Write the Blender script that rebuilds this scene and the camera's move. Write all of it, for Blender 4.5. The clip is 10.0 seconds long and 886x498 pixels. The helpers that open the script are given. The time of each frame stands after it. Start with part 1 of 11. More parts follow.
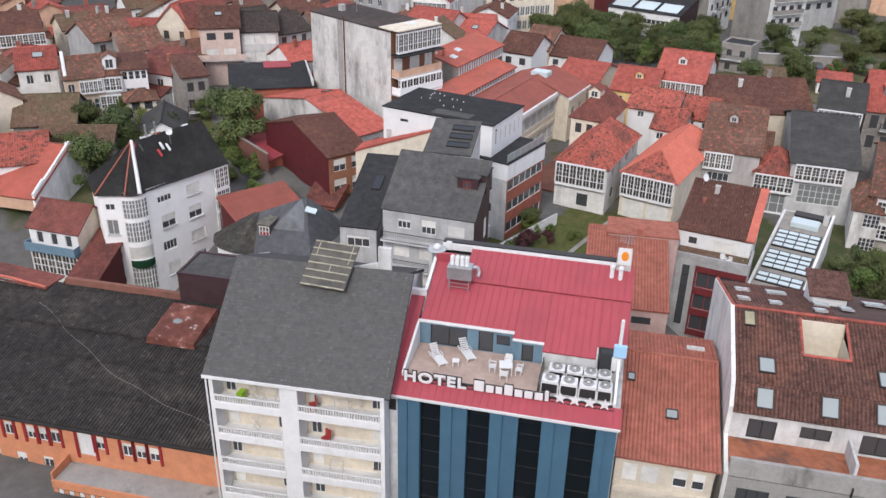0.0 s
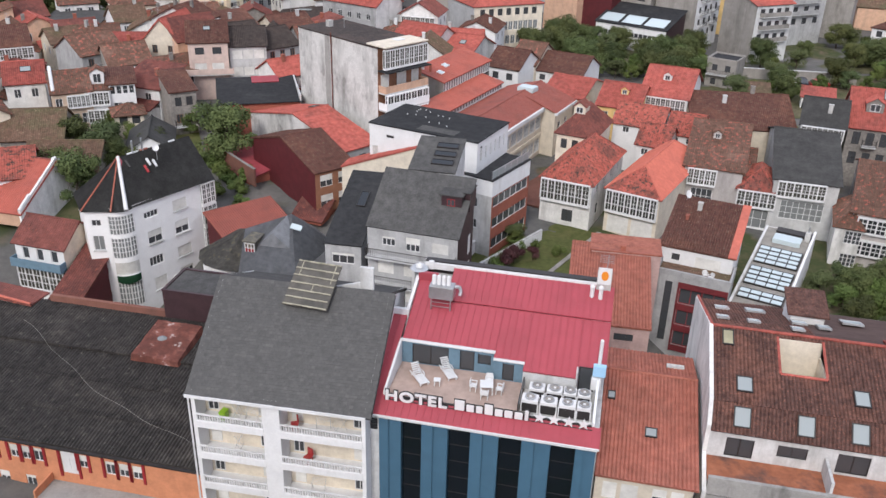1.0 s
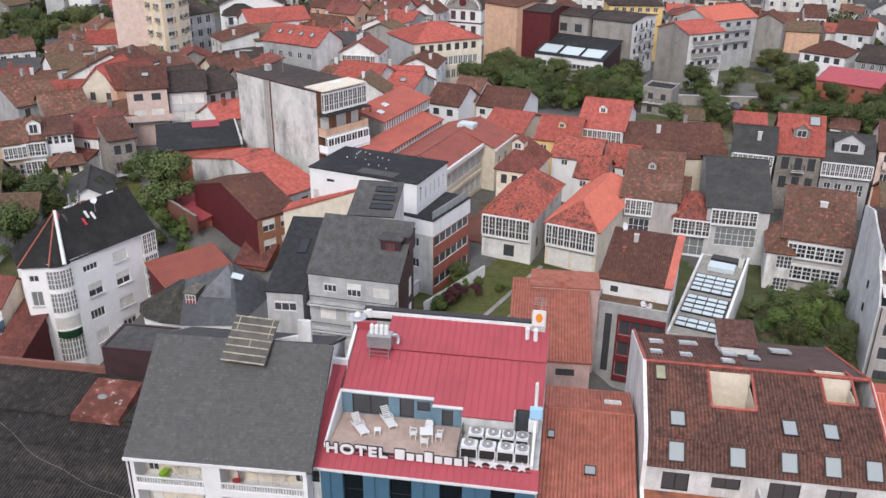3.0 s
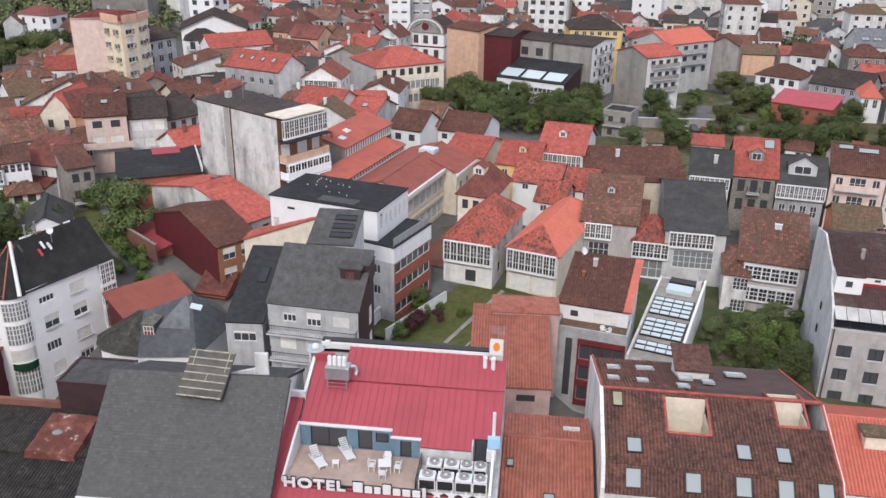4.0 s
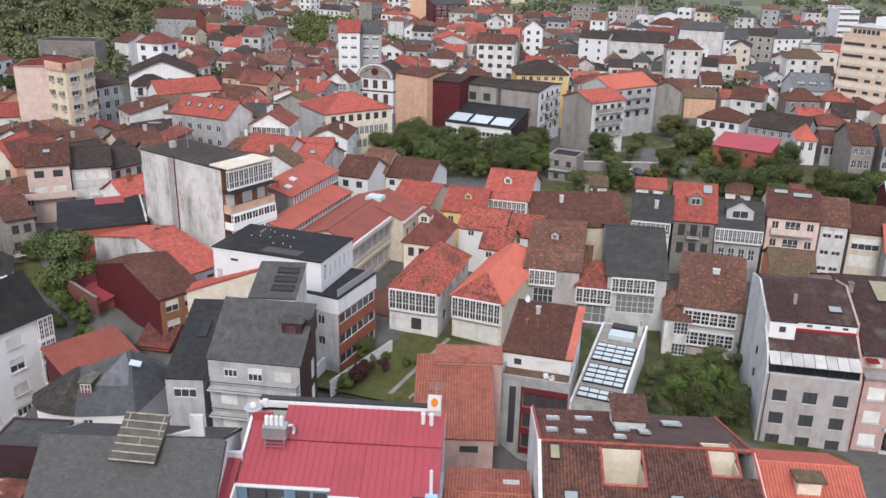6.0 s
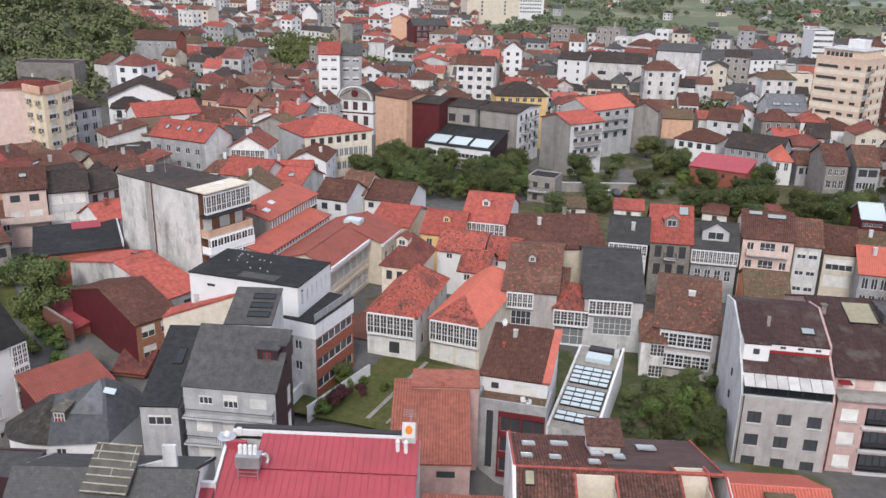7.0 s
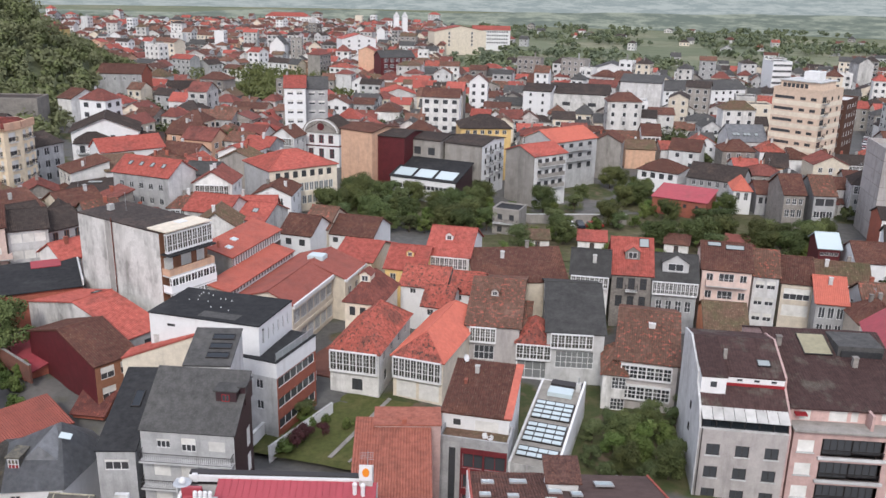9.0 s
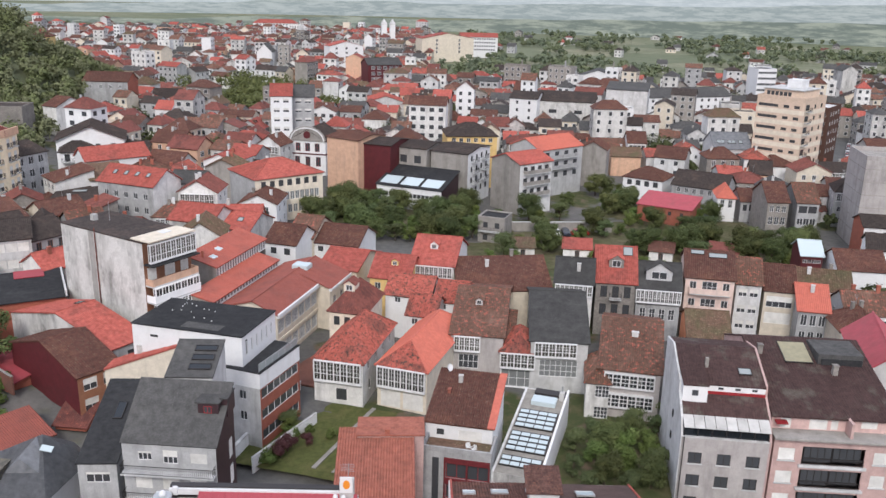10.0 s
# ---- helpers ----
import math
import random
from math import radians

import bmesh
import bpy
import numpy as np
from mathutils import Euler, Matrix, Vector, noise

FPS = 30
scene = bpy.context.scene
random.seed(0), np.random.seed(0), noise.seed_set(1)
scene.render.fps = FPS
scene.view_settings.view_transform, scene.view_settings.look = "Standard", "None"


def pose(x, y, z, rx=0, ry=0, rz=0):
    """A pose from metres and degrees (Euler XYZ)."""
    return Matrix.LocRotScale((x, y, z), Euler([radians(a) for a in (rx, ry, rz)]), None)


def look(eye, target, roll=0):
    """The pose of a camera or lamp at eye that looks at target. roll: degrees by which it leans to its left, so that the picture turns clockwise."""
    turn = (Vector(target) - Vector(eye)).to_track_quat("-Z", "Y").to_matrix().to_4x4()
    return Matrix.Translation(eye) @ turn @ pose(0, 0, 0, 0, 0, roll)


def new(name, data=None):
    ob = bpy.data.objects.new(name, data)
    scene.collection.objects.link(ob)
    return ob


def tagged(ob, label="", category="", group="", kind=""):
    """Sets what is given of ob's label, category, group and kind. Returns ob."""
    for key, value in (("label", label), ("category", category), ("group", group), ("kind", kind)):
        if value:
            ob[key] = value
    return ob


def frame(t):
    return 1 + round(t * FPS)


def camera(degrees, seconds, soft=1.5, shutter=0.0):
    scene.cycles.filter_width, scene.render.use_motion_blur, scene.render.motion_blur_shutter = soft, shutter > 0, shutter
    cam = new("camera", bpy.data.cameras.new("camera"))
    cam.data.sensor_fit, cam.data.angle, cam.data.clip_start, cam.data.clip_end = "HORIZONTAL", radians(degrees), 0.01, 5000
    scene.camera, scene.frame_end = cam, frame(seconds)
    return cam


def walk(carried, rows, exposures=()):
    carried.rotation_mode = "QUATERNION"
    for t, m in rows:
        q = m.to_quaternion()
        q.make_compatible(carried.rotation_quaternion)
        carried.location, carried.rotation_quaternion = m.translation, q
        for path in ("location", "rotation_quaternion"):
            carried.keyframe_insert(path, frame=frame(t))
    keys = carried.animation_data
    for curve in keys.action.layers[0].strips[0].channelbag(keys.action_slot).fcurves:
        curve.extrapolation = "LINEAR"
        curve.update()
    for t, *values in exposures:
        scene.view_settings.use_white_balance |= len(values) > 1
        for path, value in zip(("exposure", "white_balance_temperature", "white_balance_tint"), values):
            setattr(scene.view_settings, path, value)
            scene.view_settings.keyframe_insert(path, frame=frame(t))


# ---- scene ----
cam = camera(54.53, 10.0, soft=1.5)
PATH = [
    (0, (0.000, 0.000, 60.000), (-0.014, 89.307, 15.007), 1.29),
    (0.5, (0.324, -0.084, 60.489), (0.703, 89.531, 16.115), 1.40),
    (1, (0.710, -0.188, 61.011), (1.664, 89.598, 16.994), 1.61),
    (1.5, (1.123, -0.263, 61.533), (2.846, 89.687, 17.874), 1.40),
    (2, (1.539, -0.336, 62.069), (4.354, 89.899, 19.060), 1.01),
    (2.5, (1.921, -0.401, 62.575), (6.195, 90.163, 20.387), 0.74),
    (4, (3.225, -0.499, 63.999), (12.922, 91.019, 24.878), 0.88),
    (4.5, (3.638, -0.538, 64.451), (15.067, 91.221, 26.376), 1.16),
    (5, (4.063, -0.602, 64.904), (16.834, 91.424, 27.918), 1.36),
    (5.5, (4.441, -0.689, 65.314), (18.223, 91.579, 29.302), 1.33),
    (7, (5.542, -1.002, 66.532), (22.300, 91.904, 33.555), 1.37),
    (7.5, (5.867, -1.099, 66.886), (23.628, 91.966, 34.895), 1.57),
    (8, (6.165, -1.207, 67.219), (24.907, 91.963, 36.105), 1.78),
    (8.5, (6.482, -1.331, 67.528), (25.994, 91.899, 37.074), 1.56),
    (9, (6.805, -1.484, 67.833), (26.912, 91.815, 37.981), 1.31),
    (9.5, (7.145, -1.633, 68.133), (27.787, 91.669, 38.659), 1.30),
    (10, (7.477, -1.800, 68.401), (28.852, 91.438, 39.251), 1.36),
]
walk(cam, [(t, look(eye, target, roll)) for t, eye, target, roll in PATH])

# ---- world and light: a bright overcast sky ----
world = bpy.data.worlds.new("world")
scene.world = world
world.use_nodes = True
wn = world.node_tree
sky = wn.nodes.new("ShaderNodeTexSky")
sky.sky_type, sky.sun_disc = "NISHITA", False
sky.sun_elevation, sky.sun_rotation = radians(41), radians(-162)
sky.air_density, sky.dust_density, sky.ozone_density = 1.0, 6.0, 1.0
cloud = wn.nodes.new("ShaderNodeMix")
cloud.data_type = "RGBA"
cloud.inputs[0].default_value = 0.8
cloud.inputs[7].default_value = (8.8, 9.3, 11.2, 1)
wn.links.new(sky.outputs[0], cloud.inputs[6])
wn.links.new(cloud.outputs[2], wn.nodes["Background"].inputs[0])
wn.nodes["Background"].inputs[1].default_value = 0.11
sun = new("sun", bpy.data.lights.new("sun", "SUN"))
sun.data.energy, sun.data.angle, sun.data.color = 1.7, radians(16), (1.0, 0.965, 0.93)
sun.matrix_world = look((-26, -78, 71), (0, 0, 0))
scene.view_settings.exposure = 0.2

# ---- materials ----
def link_noise(nt, vec, scale, detail=4.0, rough=0.6):
    n = nt.nodes.new("ShaderNodeTexNoise")
    n.inputs["Scale"].default_value, n.inputs["Detail"].default_value, n.inputs["Roughness"].default_value = scale, detail, rough
    nt.links.new(vec, n.inputs["Vector"])
    return n.outputs["Fac"]


def ramp(nt, fac, lo, hi):
    r = nt.nodes.new("ShaderNodeMapRange")
    r.inputs["From Min"].default_value, r.inputs["From Max"].default_value = lo, hi
    nt.links.new(fac, r.inputs["Value"])
    return r.outputs["Result"]


def mixed(nt, fac, a, b):
    m = nt.nodes.new("ShaderNodeMix")
    m.data_type = "RGBA"
    nt.links.new(fac, m.inputs[0])
    for sock, v in ((m.inputs[6], a), (m.inputs[7], b)):
        if isinstance(v, tuple):
            sock.default_value = (*v, 1)
        else:
            nt.links.new(v, sock)
    return m.outputs[2]


def surface(name, base, second=None, stain=None, rough=0.8, big=0.25, fine=6.0, stretch=(1, 1, 1), amount=(0.5, 0.72),
            fleck=None, fleck_scale=5.0, fleck_at=(0.62, 0.68), bump=0.25, metal=0.0, vary=0.12, bump_scale=12.0, mottle=0.13, mottle_scale=0.9, hue=0.0):
    """A weathered surface: base and second colour by grain, stains at a large scale, flecks, and a value shift per object."""
    m = bpy.data.materials.new(name)
    m.use_nodes = True
    nt = m.node_tree
    b = nt.nodes["Principled BSDF"]
    tc, info = nt.nodes.new("ShaderNodeTexCoord"), nt.nodes.new("ShaderNodeObjectInfo")
    mul = nt.nodes.new("ShaderNodeVectorMath")
    mul.operation = "MULTIPLY_ADD"
    mul.inputs[1].default_value = stretch
    off = nt.nodes.new("ShaderNodeMath")
    off.operation = "MULTIPLY"
    off.inputs[1].default_value = 61.0
    nt.links.new(info.outputs["Random"], off.inputs[0])
    nt.links.new(tc.outputs["Object"], mul.inputs[0])
    nt.links.new(off.outputs[0], mul.inputs[2])
    vec = mul.outputs[0]
    shift = nt.nodes.new("ShaderNodeVectorMath")
    shift.operation = "ADD"
    nt.links.new(tc.outputs["Object"], shift.inputs[0])
    nt.links.new(off.outputs[0], shift.inputs[1])
    grain = shift.outputs[0]
    second = second or tuple(c * 0.8 for c in base)
    stain = stain or tuple(c * 0.62 for c in base)
    col = mixed(nt, ramp(nt, link_noise(nt, grain, fine), 0.35, 0.65), base, second)
    col = mixed(nt, ramp(nt, link_noise(nt, vec, big, 7.0, 0.68), *amount), col, stain)
    if fleck:
        col = mixed(nt, ramp(nt, link_noise(nt, grain, fleck_scale, 3.0), *fleck_at), col, fleck)
    hsv = nt.nodes.new("ShaderNodeHueSaturation")
    nt.links.new(col, hsv.inputs["Color"])
    val = nt.nodes.new("ShaderNodeMapRange")
    val.inputs["To Min"].default_value, val.inputs["To Max"].default_value = 1 - vary, 1 + vary
    nt.links.new(info.outputs["Random"], val.inputs["Value"])
    blot = nt.nodes.new("ShaderNodeMapRange")
    blot.inputs["From Min"].default_value, blot.inputs["From Max"].default_value = 0.32, 0.68
    blot.inputs["To Min"].default_value, blot.inputs["To Max"].default_value = 1 - mottle, 1 + mottle
    nt.links.new(link_noise(nt, grain, mottle_scale, 6.0, 0.7), blot.inputs["Value"])
    both = nt.nodes.new("ShaderNodeMath")
    both.operation = "MULTIPLY"
    nt.links.new(val.outputs["Result"], both.inputs[0])
    nt.links.new(blot.outputs["Result"], both.inputs[1])
    nt.links.new(both.outputs[0], hsv.inputs["Value"])
    if hue:
        turn = nt.nodes.new("ShaderNodeMath")
        turn.operation = "MULTIPLY"
        turn.inputs[1].default_value = 7.31
        wrap = nt.nodes.new("ShaderNodeMath")
        wrap.operation = "FRACT"
        tint = nt.nodes.new("ShaderNodeMapRange")
        tint.inputs["To Min"].default_value, tint.inputs["To Max"].default_value = 0.5 - hue, 0.5 + hue * 0.5
        nt.links.new(info.outputs["Random"], turn.inputs[0])
        nt.links.new(turn.outputs[0], wrap.inputs[0])
        nt.links.new(wrap.outputs[0], tint.inputs["Value"])
        nt.links.new(tint.outputs["Result"], hsv.inputs["Hue"])
    nt.links.new(hsv.outputs["Color"], b.inputs["Base Color"])
    b.inputs["Roughness"].default_value, b.inputs["Metallic"].default_value = rough, metal
    b.inputs["Specular IOR Level"].default_value = 0.12 if hue or rough > 0.72 else 0.3
    if bump:
        bp = nt.nodes.new("ShaderNodeBump")
        bp.inputs["Strength"].default_value, bp.inputs["Distance"].default_value = bump, 0.03
        nt.links.new(link_noise(nt, grain, bump_scale), bp.inputs["Height"])
        nt.links.new(bp.outputs[0], b.inputs["Normal"])
    return m


# roofs
TILE_RED = surface("roof_tile_red", (0.385, 0.102, 0.08), (0.31, 0.084, 0.068), (0.22, 0.074, 0.062), fine=3.5, amount=(0.5, 0.7),
                   fleck=(0.16, 0.07, 0.05), fleck_scale=3.2, fleck_at=(0.6, 0.7), vary=0.2, mottle=0.34, mottle_scale=1.6)
TILE_ORANGE = surface("roof_tile_orange", (0.53, 0.158, 0.115), (0.48, 0.144, 0.105), (0.41, 0.128, 0.097), fine=2.5, vary=0.05, mottle=0.12, mottle_scale=1.6)
TILE_WORN = surface("roof_tile_worn", (0.41, 0.112, 0.084), (0.32, 0.092, 0.07), (0.2, 0.077, 0.062), fine=4.0, amount=(0.48, 0.6),
                    fleck=(0.08, 0.055, 0.045), fleck_scale=2.6, fleck_at=(0.55, 0.62), vary=0.08, mottle=0.34, mottle_scale=1.6)
TILE_RUSSET = surface("roof_tile_russet", (0.21, 0.076, 0.062), (0.16, 0.061, 0.052), (0.12, 0.053, 0.046), fine=4.0, amount=(0.48, 0.64), fleck=(0.32, 0.1, 0.07), fleck_scale=2.5, fleck_at=(0.62, 0.7), mottle=0.25, mottle_scale=1.2)
TILE_BROWN = surface("roof_tile_brown", (0.125, 0.056, 0.043), (0.078, 0.04, 0.033), (0.155, 0.072, 0.05), fine=5.0,
                     fleck=(0.26, 0.2, 0.15), fleck_scale=5.0, fleck_at=(0.6, 0.7), mottle=0.34, mottle_scale=1.6)
TILE_ROUGH = surface("roof_tile_rough_brown", (0.125, 0.062, 0.05), (0.075, 0.045, 0.039), (0.165, 0.078, 0.058), fine=6.0, amount=(0.48, 0.66),
                     fleck=(0.25, 0.108, 0.076), fleck_scale=6.5, fleck_at=(0.6, 0.68), mottle=0.5, mottle_scale=2.2)
TILE_MOTTLED = surface("roof_tile_mottled", (0.15, 0.085, 0.06), (0.11, 0.065, 0.05), (0.2, 0.12, 0.09), fine=5.0,
                       fleck=(0.35, 0.11, 0.08), fleck_scale=2.0, fleck_at=(0.575, 0.64), mottle=0.34, mottle_scale=1.6)
TILE_MOSS = surface("roof_tile_mossy", (0.165, 0.1, 0.07), (0.11, 0.072, 0.052), (0.1, 0.09, 0.05), fine=4.0, amount=(0.45, 0.65), fleck=(0.3, 0.22, 0.15), fleck_scale=4.0, fleck_at=(0.6, 0.7), mottle=0.34, mottle_scale=1.6)
TILE_MAROON = surface("roof_tile_maroon", (0.072, 0.043, 0.04), (0.06, 0.036, 0.034), (0.1, 0.085, 0.072), fine=4.0, amount=(0.52, 0.62), mottle=0.3, mottle_scale=1.4)
TILE_DARK = surface("roof_tile_dark", (0.06, 0.048, 0.043), (0.045, 0.037, 0.034), (0.09, 0.065, 0.055), fine=5.0, mottle=0.34, mottle_scale=1.6)
TILE_PINK = surface("roof_sheet_terracotta", (0.35, 0.128, 0.092), (0.3, 0.112, 0.082), (0.24, 0.1, 0.075), fine=2.0, big=0.35, mottle=0.25, mottle_scale=1.2)
SLATE = surface("roof_slate", (0.082, 0.08, 0.078), (0.066, 0.065, 0.064), (0.1, 0.097, 0.092), fine=5.0, rough=0.8, fleck=(0.13, 0.125, 0.11), fleck_scale=6.0, fleck_at=(0.68, 0.76), mottle=0.25, mottle_scale=1.2)
SLATE_BLUE = surface("roof_slate_blue", (0.17, 0.175, 0.185), (0.148, 0.153, 0.162), (0.125, 0.128, 0.134), fine=2.0, rough=0.55, mottle=0.25, mottle_scale=1.2)
SLATE_BLACK = surface("roof_black_slate", (0.06, 0.059, 0.057), (0.047, 0.046, 0.045), (0.07, 0.069, 0.066), fine=5.0, rough=0.82, fleck=(0.1, 0.098, 0.09), fleck_scale=6.0, fleck_at=(0.68, 0.76), mottle=0.22, mottle_scale=0.8)
TAR = surface("roof_tar", (0.036, 0.037, 0.039), (0.03, 0.03, 0.032), (0.055, 0.055, 0.056), fine=2.0, rough=0.85, fleck=(0.1, 0.1, 0.1), fleck_scale=2.0, fleck_at=(0.72, 0.76), mottle=0.25, mottle_scale=1.2)
CORR_BLACK = surface("roof_corrugated_black", (0.046, 0.041, 0.038), (0.034, 0.031, 0.029), (0.078, 0.068, 0.06), fine=1.2, big=0.18, rough=0.78, fleck=(0.095, 0.085, 0.075), fleck_scale=2.2, fleck_at=(0.6, 0.72), mottle=0.42, mottle_scale=1.6)
RED_METAL = surface("roof_red_metal", (0.37, 0.066, 0.084), (0.345, 0.062, 0.078), (0.3, 0.058, 0.07), fine=0.8, rough=0.45, bump=0.03, vary=0.02, mottle=0.05)
SHEET_CRIMSON = surface("roof_crimson_sheet", (0.36, 0.06, 0.075), (0.33, 0.056, 0.07), (0.26, 0.06, 0.066), fine=1.0, big=0.2, rough=0.6, mottle=0.12)
RED_PAINT = surface("roof_bright_red", (0.52, 0.05, 0.06), (0.46, 0.05, 0.06), (0.4, 0.06, 0.06), fine=1.0, rough=0.5)
BITUMEN = surface("roof_brown_felt", (0.105, 0.07, 0.062), (0.09, 0.06, 0.054), (0.07, 0.05, 0.046), fine=1.5, rough=0.85, mottle=0.15, mottle_scale=0.8)
SHEET_RED = surface("roof_sheet_red", (0.4, 0.105, 0.075), (0.36, 0.095, 0.068), (0.27, 0.085, 0.065), fine=1.5, big=0.2, rough=0.7, mottle=0.12, mottle_scale=0.7, vary=0.08)
SHEET_RUSSET = surface("roof_sheet_russet", (0.27, 0.08, 0.06), (0.24, 0.072, 0.055), (0.2, 0.07, 0.055), fine=1.5, big=0.2, rough=0.7, mottle=0.12, mottle_scale=0.7, vary=0.05)
# walls
V = (1, 1, 0.18)
WHITE = surface("white_render", (0.74, 0.74, 0.74), (0.7, 0.7, 0.7), (0.56, 0.55, 0.53), stretch=V, big=0.5, amount=(0.56, 0.8), vary=0.04, mottle=0.05)
WHITE_FRESH = surface("fresh_white_render", (0.84, 0.84, 0.84), (0.82, 0.82, 0.82), (0.72, 0.71, 0.69), stretch=V, big=0.5, amount=(0.58, 0.82), vary=0.02, mottle=0.04)
WHITE_OLD = surface("stained_white_render", (0.74, 0.73, 0.71), (0.66, 0.65, 0.63), (0.4, 0.39, 0.37), stretch=V, big=0.5, amount=(0.5, 0.72), vary=0.06, mottle=0.16, mottle_scale=0.6)
CREAM = surface("cream_render", (0.68, 0.61, 0.5), (0.64, 0.57, 0.47), (0.48, 0.43, 0.36), stretch=V, big=0.5, amount=(0.55, 0.8))
YELLOW = surface("yellow_render", (0.66, 0.47, 0.2), (0.62, 0.44, 0.2), (0.5, 0.37, 0.2), stretch=V, big=0.5, amount=(0.55, 0.8))
YELLOW_PALE = surface("pale_yellow_render", (0.8, 0.68, 0.49), (0.77, 0.65, 0.47), (0.5, 0.41, 0.26), stretch=V, big=0.5, amount=(0.55, 0.8))
CREAM_PINK = surface("pinkish_cream_render", (0.64, 0.5, 0.39), (0.61, 0.475, 0.37), (0.5, 0.4, 0.32), stretch=V, big=0.5, amount=(0.55, 0.8))
OCHRE = surface("ochre_render", (0.55, 0.27, 0.06), (0.5, 0.25, 0.06), (0.38, 0.2, 0.07), stretch=V, big=0.5)
PEACH = surface("peach_render", (0.62, 0.40, 0.28), (0.58, 0.37, 0.26), (0.46, 0.31, 0.23), stretch=V, big=0.5)
ORANGE = surface("orange_render", (0.62, 0.265, 0.145), (0.58, 0.25, 0.138), (0.48, 0.23, 0.145), stretch=V, big=0.4, amount=(0.56, 0.8), vary=0.02)
ROSE = surface("pale_rose_render", (0.64, 0.5, 0.44), (0.61, 0.475, 0.42), (0.5, 0.4, 0.36), stretch=V, big=0.5)
PINK = surface("pink_render", (0.55, 0.38, 0.35), (0.5, 0.35, 0.32), (0.4, 0.28, 0.26), stretch=V, big=0.5)
GREY = surface("grey_render", (0.42, 0.42, 0.42), (0.37, 0.37, 0.37), (0.25, 0.25, 0.245), stretch=V, big=0.5, vary=0.15, mottle=0.16, mottle_scale=0.6)
WARM_GREY = surface("warm_grey_render", (0.44, 0.41, 0.395), (0.4, 0.37, 0.355), (0.28, 0.26, 0.25), stretch=V, big=0.5, mottle=0.12, mottle_scale=0.6)
PALE = surface("pale_grey_render", (0.58, 0.58, 0.575), (0.53, 0.53, 0.525), (0.36, 0.355, 0.34), stretch=V, big=0.5, vary=0.1, mottle=0.16, mottle_scale=0.6)
CONCRETE = surface("raw_concrete", (0.64, 0.63, 0.61), (0.52, 0.51, 0.49), (0.2, 0.195, 0.185), stretch=(1, 1, 0.32), big=0.28, amount=(0.47, 0.68), fleck=(0.36, 0.355, 0.34), fleck_scale=0.5, fleck_at=(0.5, 0.7), mottle=0.25, mottle_scale=0.5)
TERRACE_TILE = surface("terracotta_paving", (0.33, 0.125, 0.07), (0.28, 0.11, 0.065), (0.14, 0.075, 0.06), fine=3.0, big=0.4, amount=(0.5, 0.66), mottle=0.2)
STAINED = surface("stained_cement", (0.33, 0.32, 0.305), (0.29, 0.28, 0.265), (0.15, 0.145, 0.135), stretch=(1, 1, 0.3), big=0.5, amount=(0.55, 0.72), mottle=0.15, mottle_scale=0.6, vary=0.05)
TAUPE = surface("taupe_cement_render", (0.33, 0.31, 0.285), (0.29, 0.27, 0.25), (0.19, 0.18, 0.165), stretch=V, big=0.4, amount=(0.5, 0.72), vary=0.1, mottle=0.16, mottle_scale=0.5)
AMBER = surface("amber_brown_render", (0.3, 0.145, 0.09), (0.275, 0.135, 0.085), (0.21, 0.11, 0.07), stretch=V, big=0.5)
AMBER_DARK = surface("dark_brown_cladding", (0.1, 0.055, 0.042), (0.085, 0.048, 0.037), (0.07, 0.042, 0.034), stretch=V, big=0.5)
STONE = surface("rubble_stone", (0.3, 0.275, 0.25), (0.2, 0.185, 0.17), (0.16, 0.15, 0.14), fine=3.0, bump=0.6, bump_scale=5.0, mottle=0.16, mottle_scale=0.6)
MAROON = surface("maroon_cladding", (0.10, 0.018, 0.022), (0.09, 0.017, 0.02), (0.075, 0.016, 0.018), fine=1.0, rough=0.6, vary=0.03)
PLUM = surface("dark_plum_cladding", (0.055, 0.03, 0.034), (0.048, 0.027, 0.03), (0.04, 0.024, 0.026), fine=1.0, rough=0.5, vary=0.03)
BRICK = surface("red_brick", (0.36, 0.125, 0.085), (0.3, 0.105, 0.075), (0.24, 0.1, 0.08), fine=6.0)
BRICK_OLD = surface("weathered_brick", (0.22, 0.1, 0.075), (0.18, 0.085, 0.066), (0.13, 0.075, 0.062), fine=6.0)
BLUE = surface("blue_panel", (0.068, 0.146, 0.215), (0.063, 0.137, 0.203), (0.066, 0.135, 0.2), fine=0.7, rough=0.35, bump=0.02, vary=0.02, mottle=0.05)
BLUE_PALE = surface("blue_render", (0.14, 0.225, 0.29), (0.13, 0.21, 0.27), (0.12, 0.19, 0.245), fine=1.0, rough=0.7, vary=0.02)
# small materials
PAINT = surface("white_paint", (0.7, 0.7, 0.7), (0.66, 0.66, 0.66), (0.58, 0.58, 0.57), fine=3.0, rough=0.5, bump=0.05, vary=0.03, mottle=0.05)
DARK = surface("dark_metal", (0.04, 0.035, 0.035), (0.03, 0.028, 0.028), rough=0.5, bump=0.05)
STEEL = surface("galvanised_steel", (0.5, 0.51, 0.52), (0.44, 0.45, 0.46), (0.38, 0.38, 0.38), rough=0.35, metal=0.7, bump=0.05)
PLASTIC = surface("white_plastic", (0.68, 0.68, 0.68), (0.66, 0.66, 0.66), (0.66, 0.66, 0.66), rough=0.35, bump=0.0, vary=0.02, mottle=0.05)
WOOD = surface("brown_wood", (0.25, 0.12, 0.06), (0.19, 0.09, 0.05), rough=0.6, stretch=(1, 1, 0.1))
